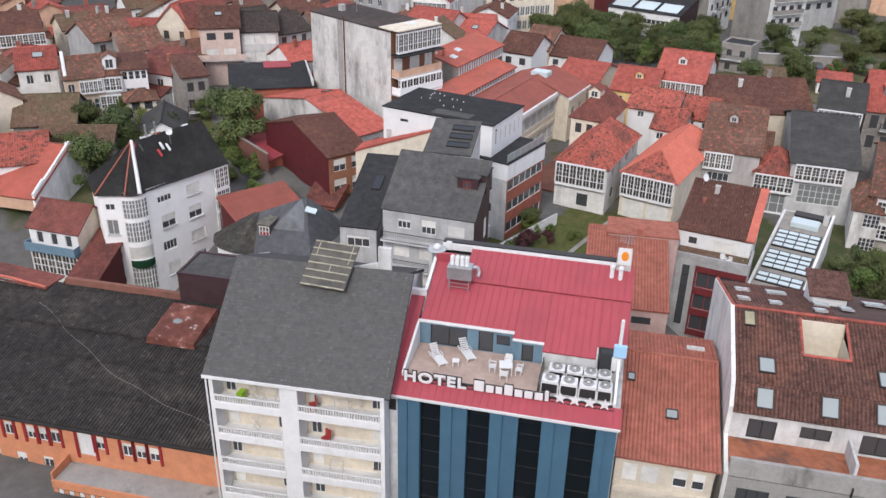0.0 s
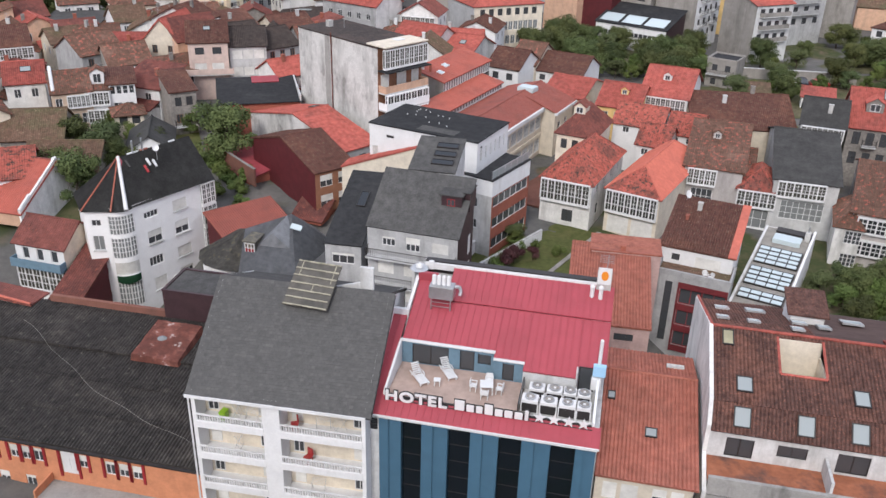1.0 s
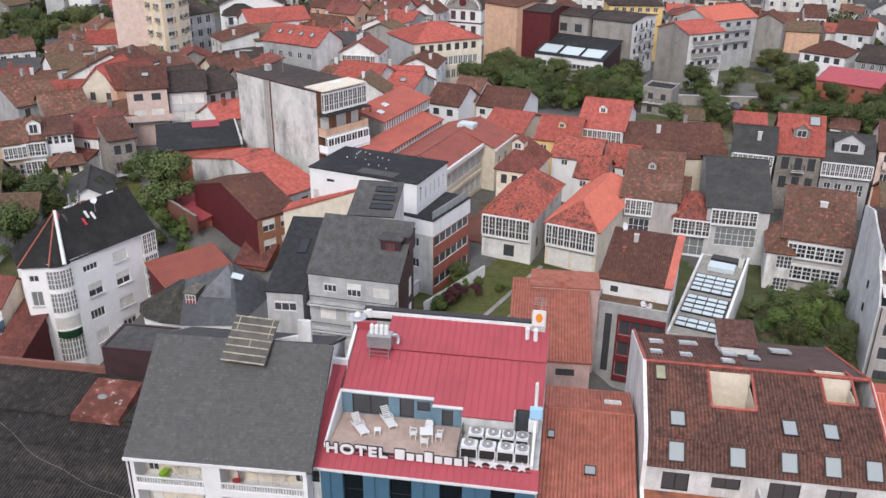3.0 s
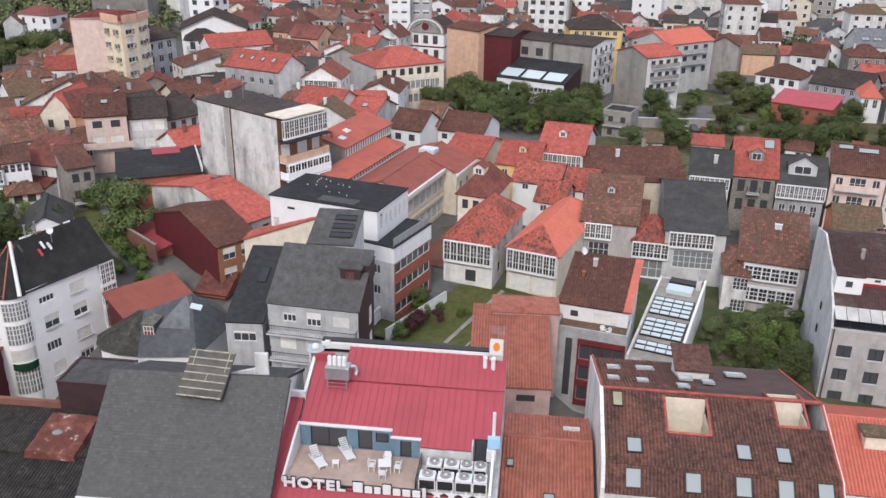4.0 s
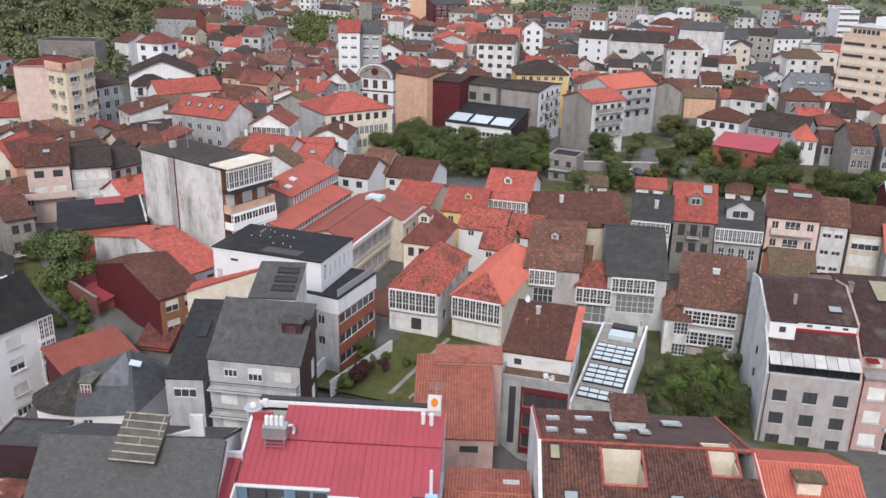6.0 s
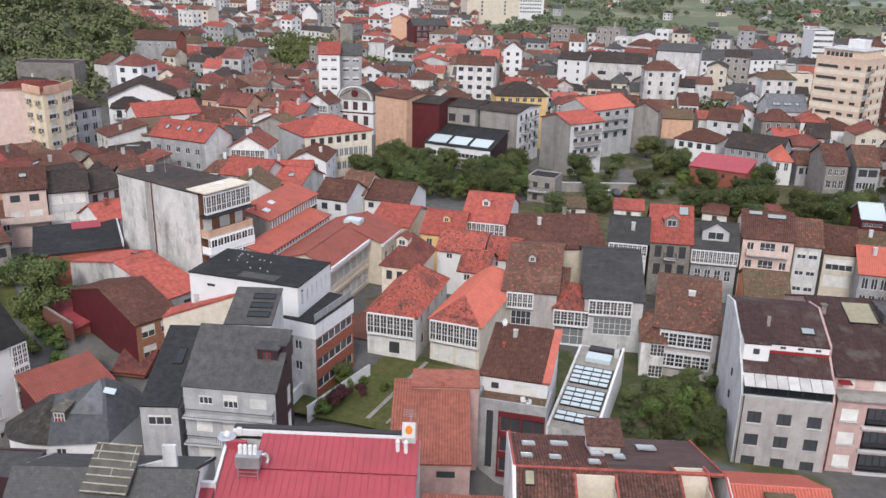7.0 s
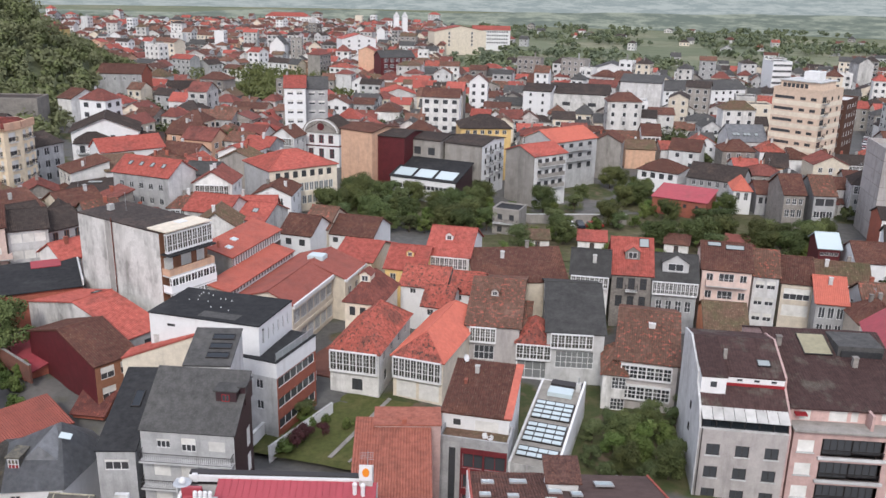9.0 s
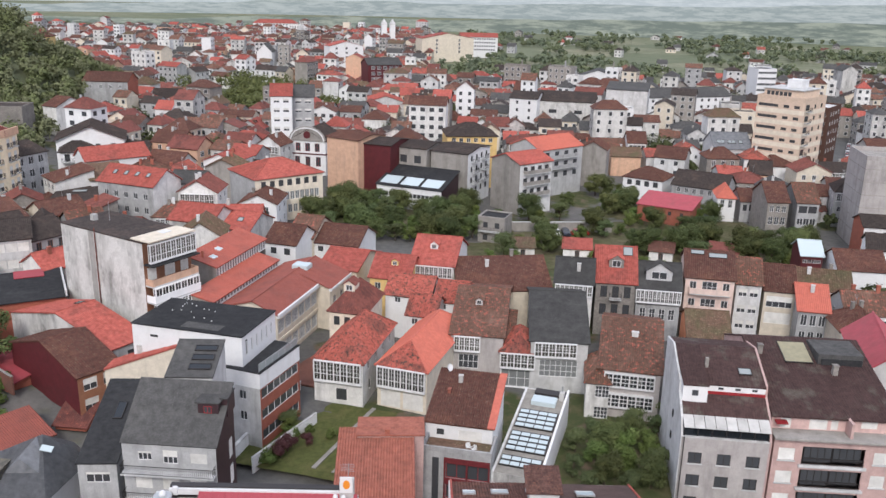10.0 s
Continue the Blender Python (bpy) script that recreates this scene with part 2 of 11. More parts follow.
# red darkened in the colour itself, for the shade of set-back window bays
RED_SHADED = surface("faded_red_paint", (0.17, 0.028, 0.032), (0.15, 0.025, 0.03), (0.11, 0.024, 0.026), rough=0.6)
REDWOOD = surface("red_painted_wood", (0.3, 0.025, 0.03), (0.27, 0.023, 0.028), rough=0.5)
RUST = surface("rusted_sheet", (0.15, 0.055, 0.042), (0.1, 0.042, 0.034), (0.24, 0.1, 0.08), fine=1.5, big=0.6, fleck=(0.36, 0.3, 0.28), fleck_scale=1.2, fleck_at=(0.64, 0.72), mottle=0.16, mottle_scale=0.6)
PAVING = surface("paving_tiles", (0.44, 0.33, 0.28), (0.41, 0.305, 0.26), (0.35, 0.27, 0.23), fine=2.0, vary=0.02)
ASPHALT = surface("asphalt", (0.11, 0.108, 0.105), (0.09, 0.09, 0.088), (0.14, 0.135, 0.13), fine=2.0, big=0.1)
GRASS = surface("lawn", (0.1, 0.11, 0.038), (0.075, 0.085, 0.03), (0.135, 0.125, 0.055), fine=2.0, big=0.3, rough=0.95)
GRASS_ROUGH = surface("rough_grass", (0.085, 0.088, 0.042), (0.065, 0.068, 0.034), (0.115, 0.1, 0.062), fine=1.2, big=0.15, amount=(0.42, 0.6), rough=0.95, mottle=0.3)
LEAF = surface("leaf_green", (0.074, 0.096, 0.036), (0.056, 0.075, 0.029), (0.105, 0.125, 0.048), fine=0.9, big=0.5, amount=(0.42, 0.62), rough=0.7, bump=0.0, vary=0.32, hue=0.03)
LEAF_DARK = surface("leaf_dark", (0.084, 0.108, 0.046), (0.068, 0.09, 0.04), (0.11, 0.132, 0.056), fine=0.9, big=0.5, rough=0.7, bump=0.0, vary=0.28, hue=0.025)
LEAF_LIGHT = surface("leaf_light", (0.105, 0.145, 0.042), (0.085, 0.12, 0.035), (0.14, 0.17, 0.06), fine=0.9, big=0.5, rough=0.7, bump=0.0, vary=0.22, hue=0.025)
# valley foliage paled and greyed: distance haze put into the leaf colours
LEAF_FAR_HAZED = surface("leaf_valley", (0.125, 0.15, 0.1), (0.11, 0.133, 0.09), (0.145, 0.165, 0.11), fine=0.4, big=0.1, rough=0.9, bump=0.0, vary=0.1)
LEAF_MEADOW_HAZED = surface("leaf_meadow", (0.15, 0.175, 0.1), (0.13, 0.155, 0.09), (0.17, 0.185, 0.11), fine=0.4, big=0.1, rough=0.9, bump=0.0, vary=0.1)
LEAF_OLIVE = surface("leaf_olive", (0.13, 0.148, 0.066), (0.112, 0.13, 0.058), (0.15, 0.16, 0.08), fine=0.6, big=0.2, rough=0.8, bump=0.0, vary=0.2, hue=0.02)
LEAF_HAZEL = surface("leaf_hazel", (0.15, 0.16, 0.085), (0.13, 0.14, 0.075), (0.165, 0.17, 0.1), fine=0.6, big=0.2, rough=0.85, bump=0.0, vary=0.2, hue=0.02)
LEAF_RED = surface("leaf_purple", (0.07, 0.022, 0.025), (0.055, 0.018, 0.02), (0.09, 0.03, 0.03), fine=0.9, rough=0.7, bump=0.0)
BARK = surface("bark", (0.1, 0.08, 0.06), (0.08, 0.065, 0.05), rough=0.9)


def glass_mat(name, col, rough=0.08):
    m = bpy.data.materials.new(name)
    m.use_nodes = True
    b = m.node_tree.nodes["Principled BSDF"]
    b.inputs["Base Color"].default_value = (*col, 1)
    b.inputs["Roughness"].default_value = rough
    b.inputs["Specular IOR Level"].default_value = 0.6
    return m


YELLOWED = surface("yellowed_plastic_sheet", (0.34, 0.31, 0.2), (0.3, 0.275, 0.18), (0.24, 0.22, 0.15), fine=1.5, rough=0.4, bump=0.05)
GLASS = glass_mat("window_glass", (0.06, 0.064, 0.07), 0.12)
GLASS_PALE = glass_mat("curtained_glass", (0.2, 0.21, 0.21), 0.15)
GLASS_DARK = glass_mat("tinted_glass", (0.008, 0.012, 0.016), 0.04)
GLASS_SKY = glass_mat("skylight_glass", (0.5, 0.58, 0.6), 0.06)
GLASS_ROOF = glass_mat("roof_window_glass", (0.29, 0.32, 0.32), 0.14)
GLASS_GALLERY = glass_mat("gallery_glass", (0.06, 0.066, 0.07), 0.12)
# blinds and curtains differ behind the glass of each gallery, and from casement to casement
gn = GLASS_GALLERY.node_tree
g_info, g_pos = gn.nodes.new("ShaderNodeObjectInfo"), gn.nodes.new("ShaderNodeTexCoord")
g_base = mixed(gn, g_info.outputs["Random"], (0.025, 0.028, 0.032), (0.085, 0.08, 0.065))
g_cell = mixed(gn, ramp(gn, link_noise(gn, g_pos.outputs["Object"], 0.9, 1.0), 0.62, 0.66), g_base, (0.16, 0.16, 0.15))
gn.links.new(g_cell, gn.nodes["Principled BSDF"].inputs["Base Color"])
SHUTTER = surface("roller_shutter", (0.66, 0.65, 0.62), (0.62, 0.61, 0.58), (0.55, 0.54, 0.5), fine=1.0, rough=0.5, bump=0.05)

# ---- building kit ----
def part(name, bm, material, parent, label="", m=None):
    """Links a bmesh, or a ready mesh, as one mesh object under a thing or a part."""
    if isinstance(bm, bmesh.types.BMesh):
        me = bpy.data.meshes.new(name)
        bm.to_mesh(me)
        bm.free()
        for mt in material if isinstance(material, (list, tuple)) else [material]:
            me.materials.append(mt)
    else:
        me = bm
    ob = new(name, me)
    ob.parent = parent
    if m is not None:
        ob.matrix_local = m
    return tagged(ob, label)


def thing(name, x, y, z, yaw, label, category, group="", kind=""):
    ob = new(name)
    ob.matrix_world = pose(x, y, z, 0, 0, yaw)
    return tagged(ob, label, category, group, kind)


def box(bm, x0, x1, y0, y1, z0, z1, mi=0):
    v = [bm.verts.new(p) for p in ((x0, y0, z0), (x1, y0, z0), (x1, y1, z0), (x0, y1, z0), (x0, y0, z1), (x1, y0, z1), (x1, y1, z1), (x0, y1, z1))]
    for q in ((0, 3, 2, 1), (4, 5, 6, 7), (0, 1, 5, 4), (1, 2, 6, 5), (2, 3, 7, 6), (3, 0, 4, 7)):
        bm.faces.new([v[i] for i in q]).material_index = mi
    return v


def boxes(*rows):
    bm = bmesh.new()
    for r in rows:
        box(bm, *r)
    return bm


def soft_box(x0, x1, y0, y1, z0, z1, r=0.04):
    bm = boxes((x0, x1, y0, y1, z0, z1))
    bmesh.ops.bevel(bm, geom=bm.edges[:], offset=r, segments=2, affect="EDGES")
    return bm


def face(bm, pts, mi=0):
    f = bm.faces.new([bm.verts.new(p) for p in pts])
    f.material_index = mi
    return f


def rod(bm, a, b, r=0.03, n=6, r2=None):
    a, b = Vector(a), Vector(b)
    d = (b - a).normalized()
    s = d.orthogonal().normalized()
    t = d.cross(s)
    rings = []
    for p, rr in ((a, r), (b, r if r2 is None else r2)):
        rings.append([bm.verts.new(p + (s * math.cos(k * math.tau / n) + t * math.sin(k * math.tau / n)) * rr) for k in range(n)])
    for k in range(n):
        bm.faces.new((rings[0][k], rings[0][(k + 1) % n], rings[1][(k + 1) % n], rings[1][k]))
    bm.faces.new(rings[0][::-1])
    bm.faces.new(rings[1])


def tube(bm, pts, r=0.03, n=6):
    for a, b in zip(pts, pts[1:]):
        rod(bm, a, b, r, n)


def slope(bm, p0, p1, rise, a=0.0, b=0.0, pitch=0.24, amp=0.045, rows=3, sag=0.02, thick=0.16):
    """A roof slope over the eave p0-p1 (seen from outside, left to right). rise: the way from eave to ridge.
    a, b: how far the ridge's ends lie in from the eave's ends (hips). pitch, amp: the corrugation of the tiles."""
    p0, p1, rise = Vector(p0), Vector(p1), Vector(rise)
    along = p1 - p0
    length = along.length
    u = along / length
    n = u.cross(rise).normalized()
    count = max(2, int(length / (pitch / 2))) if pitch else max(2, int(length / 1.5))
    barrel = pitch and amp >= 0.28 * pitch
    if barrel:
        count = max(2, int(length / pitch))
        marks = [(length * (k + f) / count, h) for k in range(count) for f, h in ((0.0, 0.0), (0.26, amp), (0.5, amp * 1.15), (0.74, amp))] + [(length, 0.0)]
    else:
        marks = [(length * k / count, (amp if k % 2 else 0.0) if pitch else 0.0) for k in range(count + 1)]
    for c in (a, length - b):
        if 0.01 < c < length - 0.01:
            marks.append((c, 0.0 if not pitch else amp * 0.5))
    marks.sort()
    stops = [s for s, h in marks]
    cols = []
    for k, s in enumerate(stops):
        top = min(1.0, s / a if a > 0.01 else 1.0, (length - s) / b if b > 0.01 else 1.0)
        lift = marks[k][1]
        col = []
        for j in range(rows + 1):
            v = top * j / rows
            p = p0 + u * s + rise * v
            w = noise.noise(p * 0.35) * sag * 2 * (1 if 0 < j < rows else 0.4)
            col.append(bm.verts.new(p + n * (lift + w)))
        cols.append(col)
    for c0, c1 in zip(cols, cols[1:]):
        for j in range(rows):
            bm.faces.new((c0[j], c1[j], c1[j + 1], c0[j + 1]))
    low = []
    for col, st in zip(cols, stops):
        top = min(1.0, st / a if a > 0.01 else 1.0, (length - st) / b if b > 0.01 else 1.0)
        low.append((bm.verts.new(p0 + u * st - n * thick), bm.verts.new(p0 + u * st + rise * top - n * thick)))
    for c0, c1, l0, l1 in zip(cols, cols[1:], low, low[1:]):
        bm.faces.new((l0[0], l1[0], c1[0], c0[0]))
        bm.faces.new((l0[1], l1[1], l1[0], l0[0]))
        bm.faces.new((c0[rows], c1[rows], l1[1], l0[1]))
    for c, l in ((cols[0], low[0]), (cols[-1], low[-1])):
        bm.faces.new((*c, l[1], l[0]))


def cap(bm, a, b, r=0.13):
    """A row of ridge tiles from a to b."""
    rod(bm, a, b, r, 6)


def wall_with_holes(bm, m, width, z0, z1, holes, reveal=0.16):
    """A wall face in the plane of m (x along, z up, outside towards -y) with openings (x0, x1, z0, z1) and their reveals."""
    xs = sorted({-width / 2, width / 2, *[h[0] for h in holes], *[h[1] for h in holes]})
    zs = sorted({z0, z1, *[h[2] for h in holes], *[h[3] for h in holes]})
    xs = [v for v in xs if -width / 2 <= v <= width / 2]
    zs = [v for v in zs if z0 <= v <= z1]
    made = {}

    def vert(i, k):
        if (i, k) not in made:
            made[i, k] = bm.verts.new(m @ Vector((xs[i], 0, zs[k])))
        return made[i, k]

    for i in range(len(xs) - 1):
        for k in range(len(zs) - 1):
            cx, cz = (xs[i] + xs[i + 1]) / 2, (zs[k] + zs[k + 1]) / 2
            if any(h[0] < cx < h[1] and h[2] < cz < h[3] for h in holes):
                continue
            bm.faces.new((vert(i, k), vert(i + 1, k), vert(i + 1, k + 1), vert(i, k + 1)))
    for x0, x1, a, b in holes:
        c = [(x0, a), (x1, a), (x1, b), (x0, b)]
        for i in range(4):
            (xa, za), (xb, zb) = c[i], c[(i + 1) % 4]
            face(bm, [m @ Vector(p) for p in ((xa, 0, za), (xa, reveal, za), (xb, reveal, zb), (xb, 0, zb))])


def frame_shape(bm, w, h, cols, rows, bar, y0, y1, glass=False):
    """One connected window frame of cols x rows lights, with panes set back in it if glass."""
    holes = []
    for i in range(cols):
        for k in range(rows):
            x0, x1 = -w / 2 + w * i / cols, -w / 2 + w * (i + 1) / cols
            z0, z1 = -h / 2 + h * k / rows, -h / 2 + h * (k + 1) / rows
            holes.append((x0 + (bar if i == 0 else bar / 2), x1 - (bar if i == cols - 1 else bar / 2), z0 + (bar if k == 0 else bar / 3), z1 - (bar if k == rows - 1 else bar / 3)))
    wall_with_holes(bm, pose(0, y0, 0), w, -h / 2, h / 2, holes, reveal=y1 - y0)
    c = [(-w / 2, -h / 2), (w / 2, -h / 2), (w / 2, h / 2), (-w / 2, h / 2)]
    for (xa, za), (xb, zb) in zip(c, c[1:] + c[:1]):
        face(bm, ((xa, y0, za), (xb, y0, zb), (xb, y1 + 0.05, zb), (xa, y1 + 0.05, za)))
    if glass:
        for x0, x1, z0, z1 in holes:
            face(bm, ((x0, y1, z0), (x1, y1, z0), (x1, y1, z1), (x0, y1, z1)), 1)
    bmesh.ops.remove_doubles(bm, verts=bm.verts[:], dist=0.0005)


WINDOW_MESHES = {}


def window_mesh(w, h, cols, rows, style):
    """Frame mesh and pane mesh of a window, centred; outside towards -y; shared by all of one size."""
    key = (round(w, 2), round(h, 2), cols, rows, style)
    if key not in WINDOW_MESHES:
        bar = 0.07 if w > 0.8 else 0.05
        frame_m = {"dark": DARK, "wood": WOOD, "red": REDWOOD}.get(style, PAINT)
        bm = bmesh.new()
        frame_shape(bm, w, h, cols, rows, bar, -0.03, 0.02)
        f = bpy.data.meshes.new("window_frame")
        bm.to_mesh(f)
        bm.free()
        f.materials.append(frame_m)
        drop = {"half": 0.5, "shut": 1.0, "low": 0.25}.get(style, 0.0)
        bm = bmesh.new()
        zt = h / 2 - drop * h
        if drop < 1:
            face(bm, ((-w / 2, 0.02, -h / 2), (w / 2, 0.02, -h / 2), (w / 2, 0.02, zt), (-w / 2, 0.02, zt)), 0)
        if drop > 0:
            n = max(2, int(drop * h / 0.12))
            for k in range(n):
                a, b = zt + (h / 2 - zt) * k / n, zt + (h / 2 - zt) * (k + 1) / n
                face(bm, ((-w / 2, -0.045, a), (w / 2, -0.045, a), (w / 2, -0.03, b), (-w / 2, -0.03, b)), 1)
        g = bpy.data.meshes.new("pane")
        bm.to_mesh(g)
        bm.free()
        g.materials.append(GLASS_PALE if style == "pale" else GLASS)
        g.materials.append(SHUTTER)
        WINDOW_MESHES[key] = (f, g)
    return WINDOW_MESHES[key]


def add_window(parent, m, w, h, cols=2, rows=1, style="white", sill=False):
    f, g = window_mesh(w, h, cols, rows, style)
    win = part("window", f, None, parent, m=m)
    part("pane", g, None, win)
    if sill:
        part("sill", boxes((-w / 2 - 0.1, w / 2 + 0.1, -0.28, 0.0, -h / 2 - 0.1, -h / 2)), PALE, win)
    return win


PLAIN = {}


def plain_window(parent, m, w, h):
    """A far window in one mesh: frame, glass and a mullion, set just proud of the wall."""
    key = (round(w, 1), round(h, 1))
    if key not in PLAIN:
        w, h = key
        bm = bmesh.new()
        frame_shape(bm, w, h, 2 if w < 1.7 else 3, 1, 0.08, -0.06, -0.02, True)
        me = bpy.data.meshes.new("window")
        bm.to_mesh(me)
        bm.free()
        me.materials.append(PAINT)
        me.materials.append(GLASS)
        PLAIN[key] = me
    return part("window", PLAIN[key], None, parent, m=m)


def add_gallery(parent, m, w, h, cols, rows, depth=0.55, low=0.08, mat=None):
    """A glazed timber gallery on a wall: a box with a panelled foot and a grid of small panes."""
    mat = mat or PAINT
    bm = boxes((-w / 2, w / 2, -depth, 0, -h / 2, -h / 2 + low * h), (-w / 2 - 0.05, w / 2 + 0.05, -depth - 0.08, 0, h / 2 - 0.14, h / 2),
               (-w / 2 - 0.04, w / 2 + 0.04, -depth - 0.05, 0, -h / 2 - 0.1, -h / 2))
    z0, z1 = -h / 2 + low * h, h / 2 - 0.14
    for k in range(cols + 1):
        x = -w / 2 + w * k / cols
        box(bm, x - 0.085, x + 0.085, -depth - 0.02, -depth + 0.1, z0, z1)
    for k in range(cols):
        x = -w / 2 + w * (k + 0.5) / cols
        box(bm, x - 0.03, x + 0.03, -depth, -depth + 0.06, z0, z1)
    for k in range(1, rows):
        z = z0 + (z1 - z0) * (k / rows if rows > 2 else 0.34)
        box(bm, -w / 2, w / 2, -depth - 0.005, -depth + 0.06, z - 0.045, z + 0.045)
    for k in range(1, 3 if rows == 2 else 1):
        z = z0 + (z1 - z0) * (0.34 + 0.22 * k)
        box(bm, -w / 2, w / 2, -depth + 0.005, -depth + 0.06, z - 0.015, z + 0.015)
    for x in (-w / 2, w / 2):
        box(bm, x - 0.03, x + 0.03, -0.1, -0.0, z0, z1)
        box(bm, x - 0.03, x + 0.03, -depth, 0, (z0 + z1) / 2 - 0.03, (z0 + z1) / 2 + 0.03)
    gal = part("gallery", bm, mat, parent, "white-painted timber gallery of small panes", m=m)
    bm = boxes((-w / 2 + 0.02, w / 2 - 0.02, -depth + 0.04, -depth + 0.07, z0, z1), (-w / 2 + 0.0, -w / 2 + 0.03, -depth + 0.07, -0.02, z0, z1),
               (w / 2 - 0.03, w / 2 - 0.0, -depth + 0.07, -0.02, z0, z1))
    part("pane", bm, GLASS_GALLERY, gal)
    return gal


def add_balcony(parent, m, w, depth=1.0, rail=DARK, slab=None, solid=False):
    """A balcony at floor level, its slab outside the wall, with an upright-bar railing or a solid front."""
    bal = part("balcony", boxes((-w / 2, w / 2, -depth, 0.0, -0.16, 0.0)), slab or PALE, parent, m=m)
    if solid:
        bm = boxes((-w / 2, w / 2, -depth, -depth + 0.12, 0, 0.95), (-w / 2, -w / 2 + 0.12, -depth + 0.12, 0, 0, 0.95), (w / 2 - 0.12, w / 2, -depth + 0.12, 0, 0, 0.95))
        part("parapet", bm, solid, bal)
        return bal
    bm = boxes((-w / 2, w / 2, -depth, -depth + 0.05, 0.95, 1.0), (-w / 2, w / 2, -depth, -depth + 0.04, 0.06, 0.1))
    n = max(3, int(w / 0.2))
    for k in range(n + 1):
        x = -w / 2 + 0.02 + (w - 0.04) * k / n
        box(bm, x - 0.012, x + 0.012, -depth + 0.01, -depth + 0.035, 0.1, 0.95)
    for x in (-w / 2, w / 2 - 0.04):
        box(bm, x, x + 0.04, -depth, 0, 0.95, 1.0)
        for k in range(1, 5):
            box(bm, x, x + 0.03, -depth * k / 5, -depth * k / 5 + 0.025, 0.0, 0.95)
    part("railing", bm, rail, bal)
    return bal


def ground_z(x, y):
    """The lie of the land: a gentle town slope, a dip at the front street, and a wooded hill."""
    g = 12 - 6 * math.exp(-(x / 60) ** 2 - ((y - 30) / 35) ** 2)
    g += 7 * math.exp(-((x + 60) / 90) ** 2 - ((y - 200) / 110) ** 2)
    return g + 38 * math.exp(-((x + 102) / 46) ** 2 - ((y - 390) / 75) ** 2) - 11 * math.exp(-((x + 34) / 22) ** 2 - ((y - 88) / 14) ** 2) - 9 * math.exp(-((x - 28) / 9) ** 2 - ((y - 78) / 9) ** 2)


PLOTS = []
SIDES = {"front": (0, -1), "right": (1, 0), "back": (0, 1), "left": (-1, 0)}


def side_pose(side, w, d):
    """The plane of one side of a w x d block: x along it (to the right, seen from outside), outside towards -y."""
    return {"front": pose(0, -d / 2, 0), "right": pose(w / 2, 0, 0, 0, 0, 90), "back": pose(0, d / 2, 0, 0, 0, 180), "left": pose(-w / 2, 0, 0, 0, 0, -90)}[side]


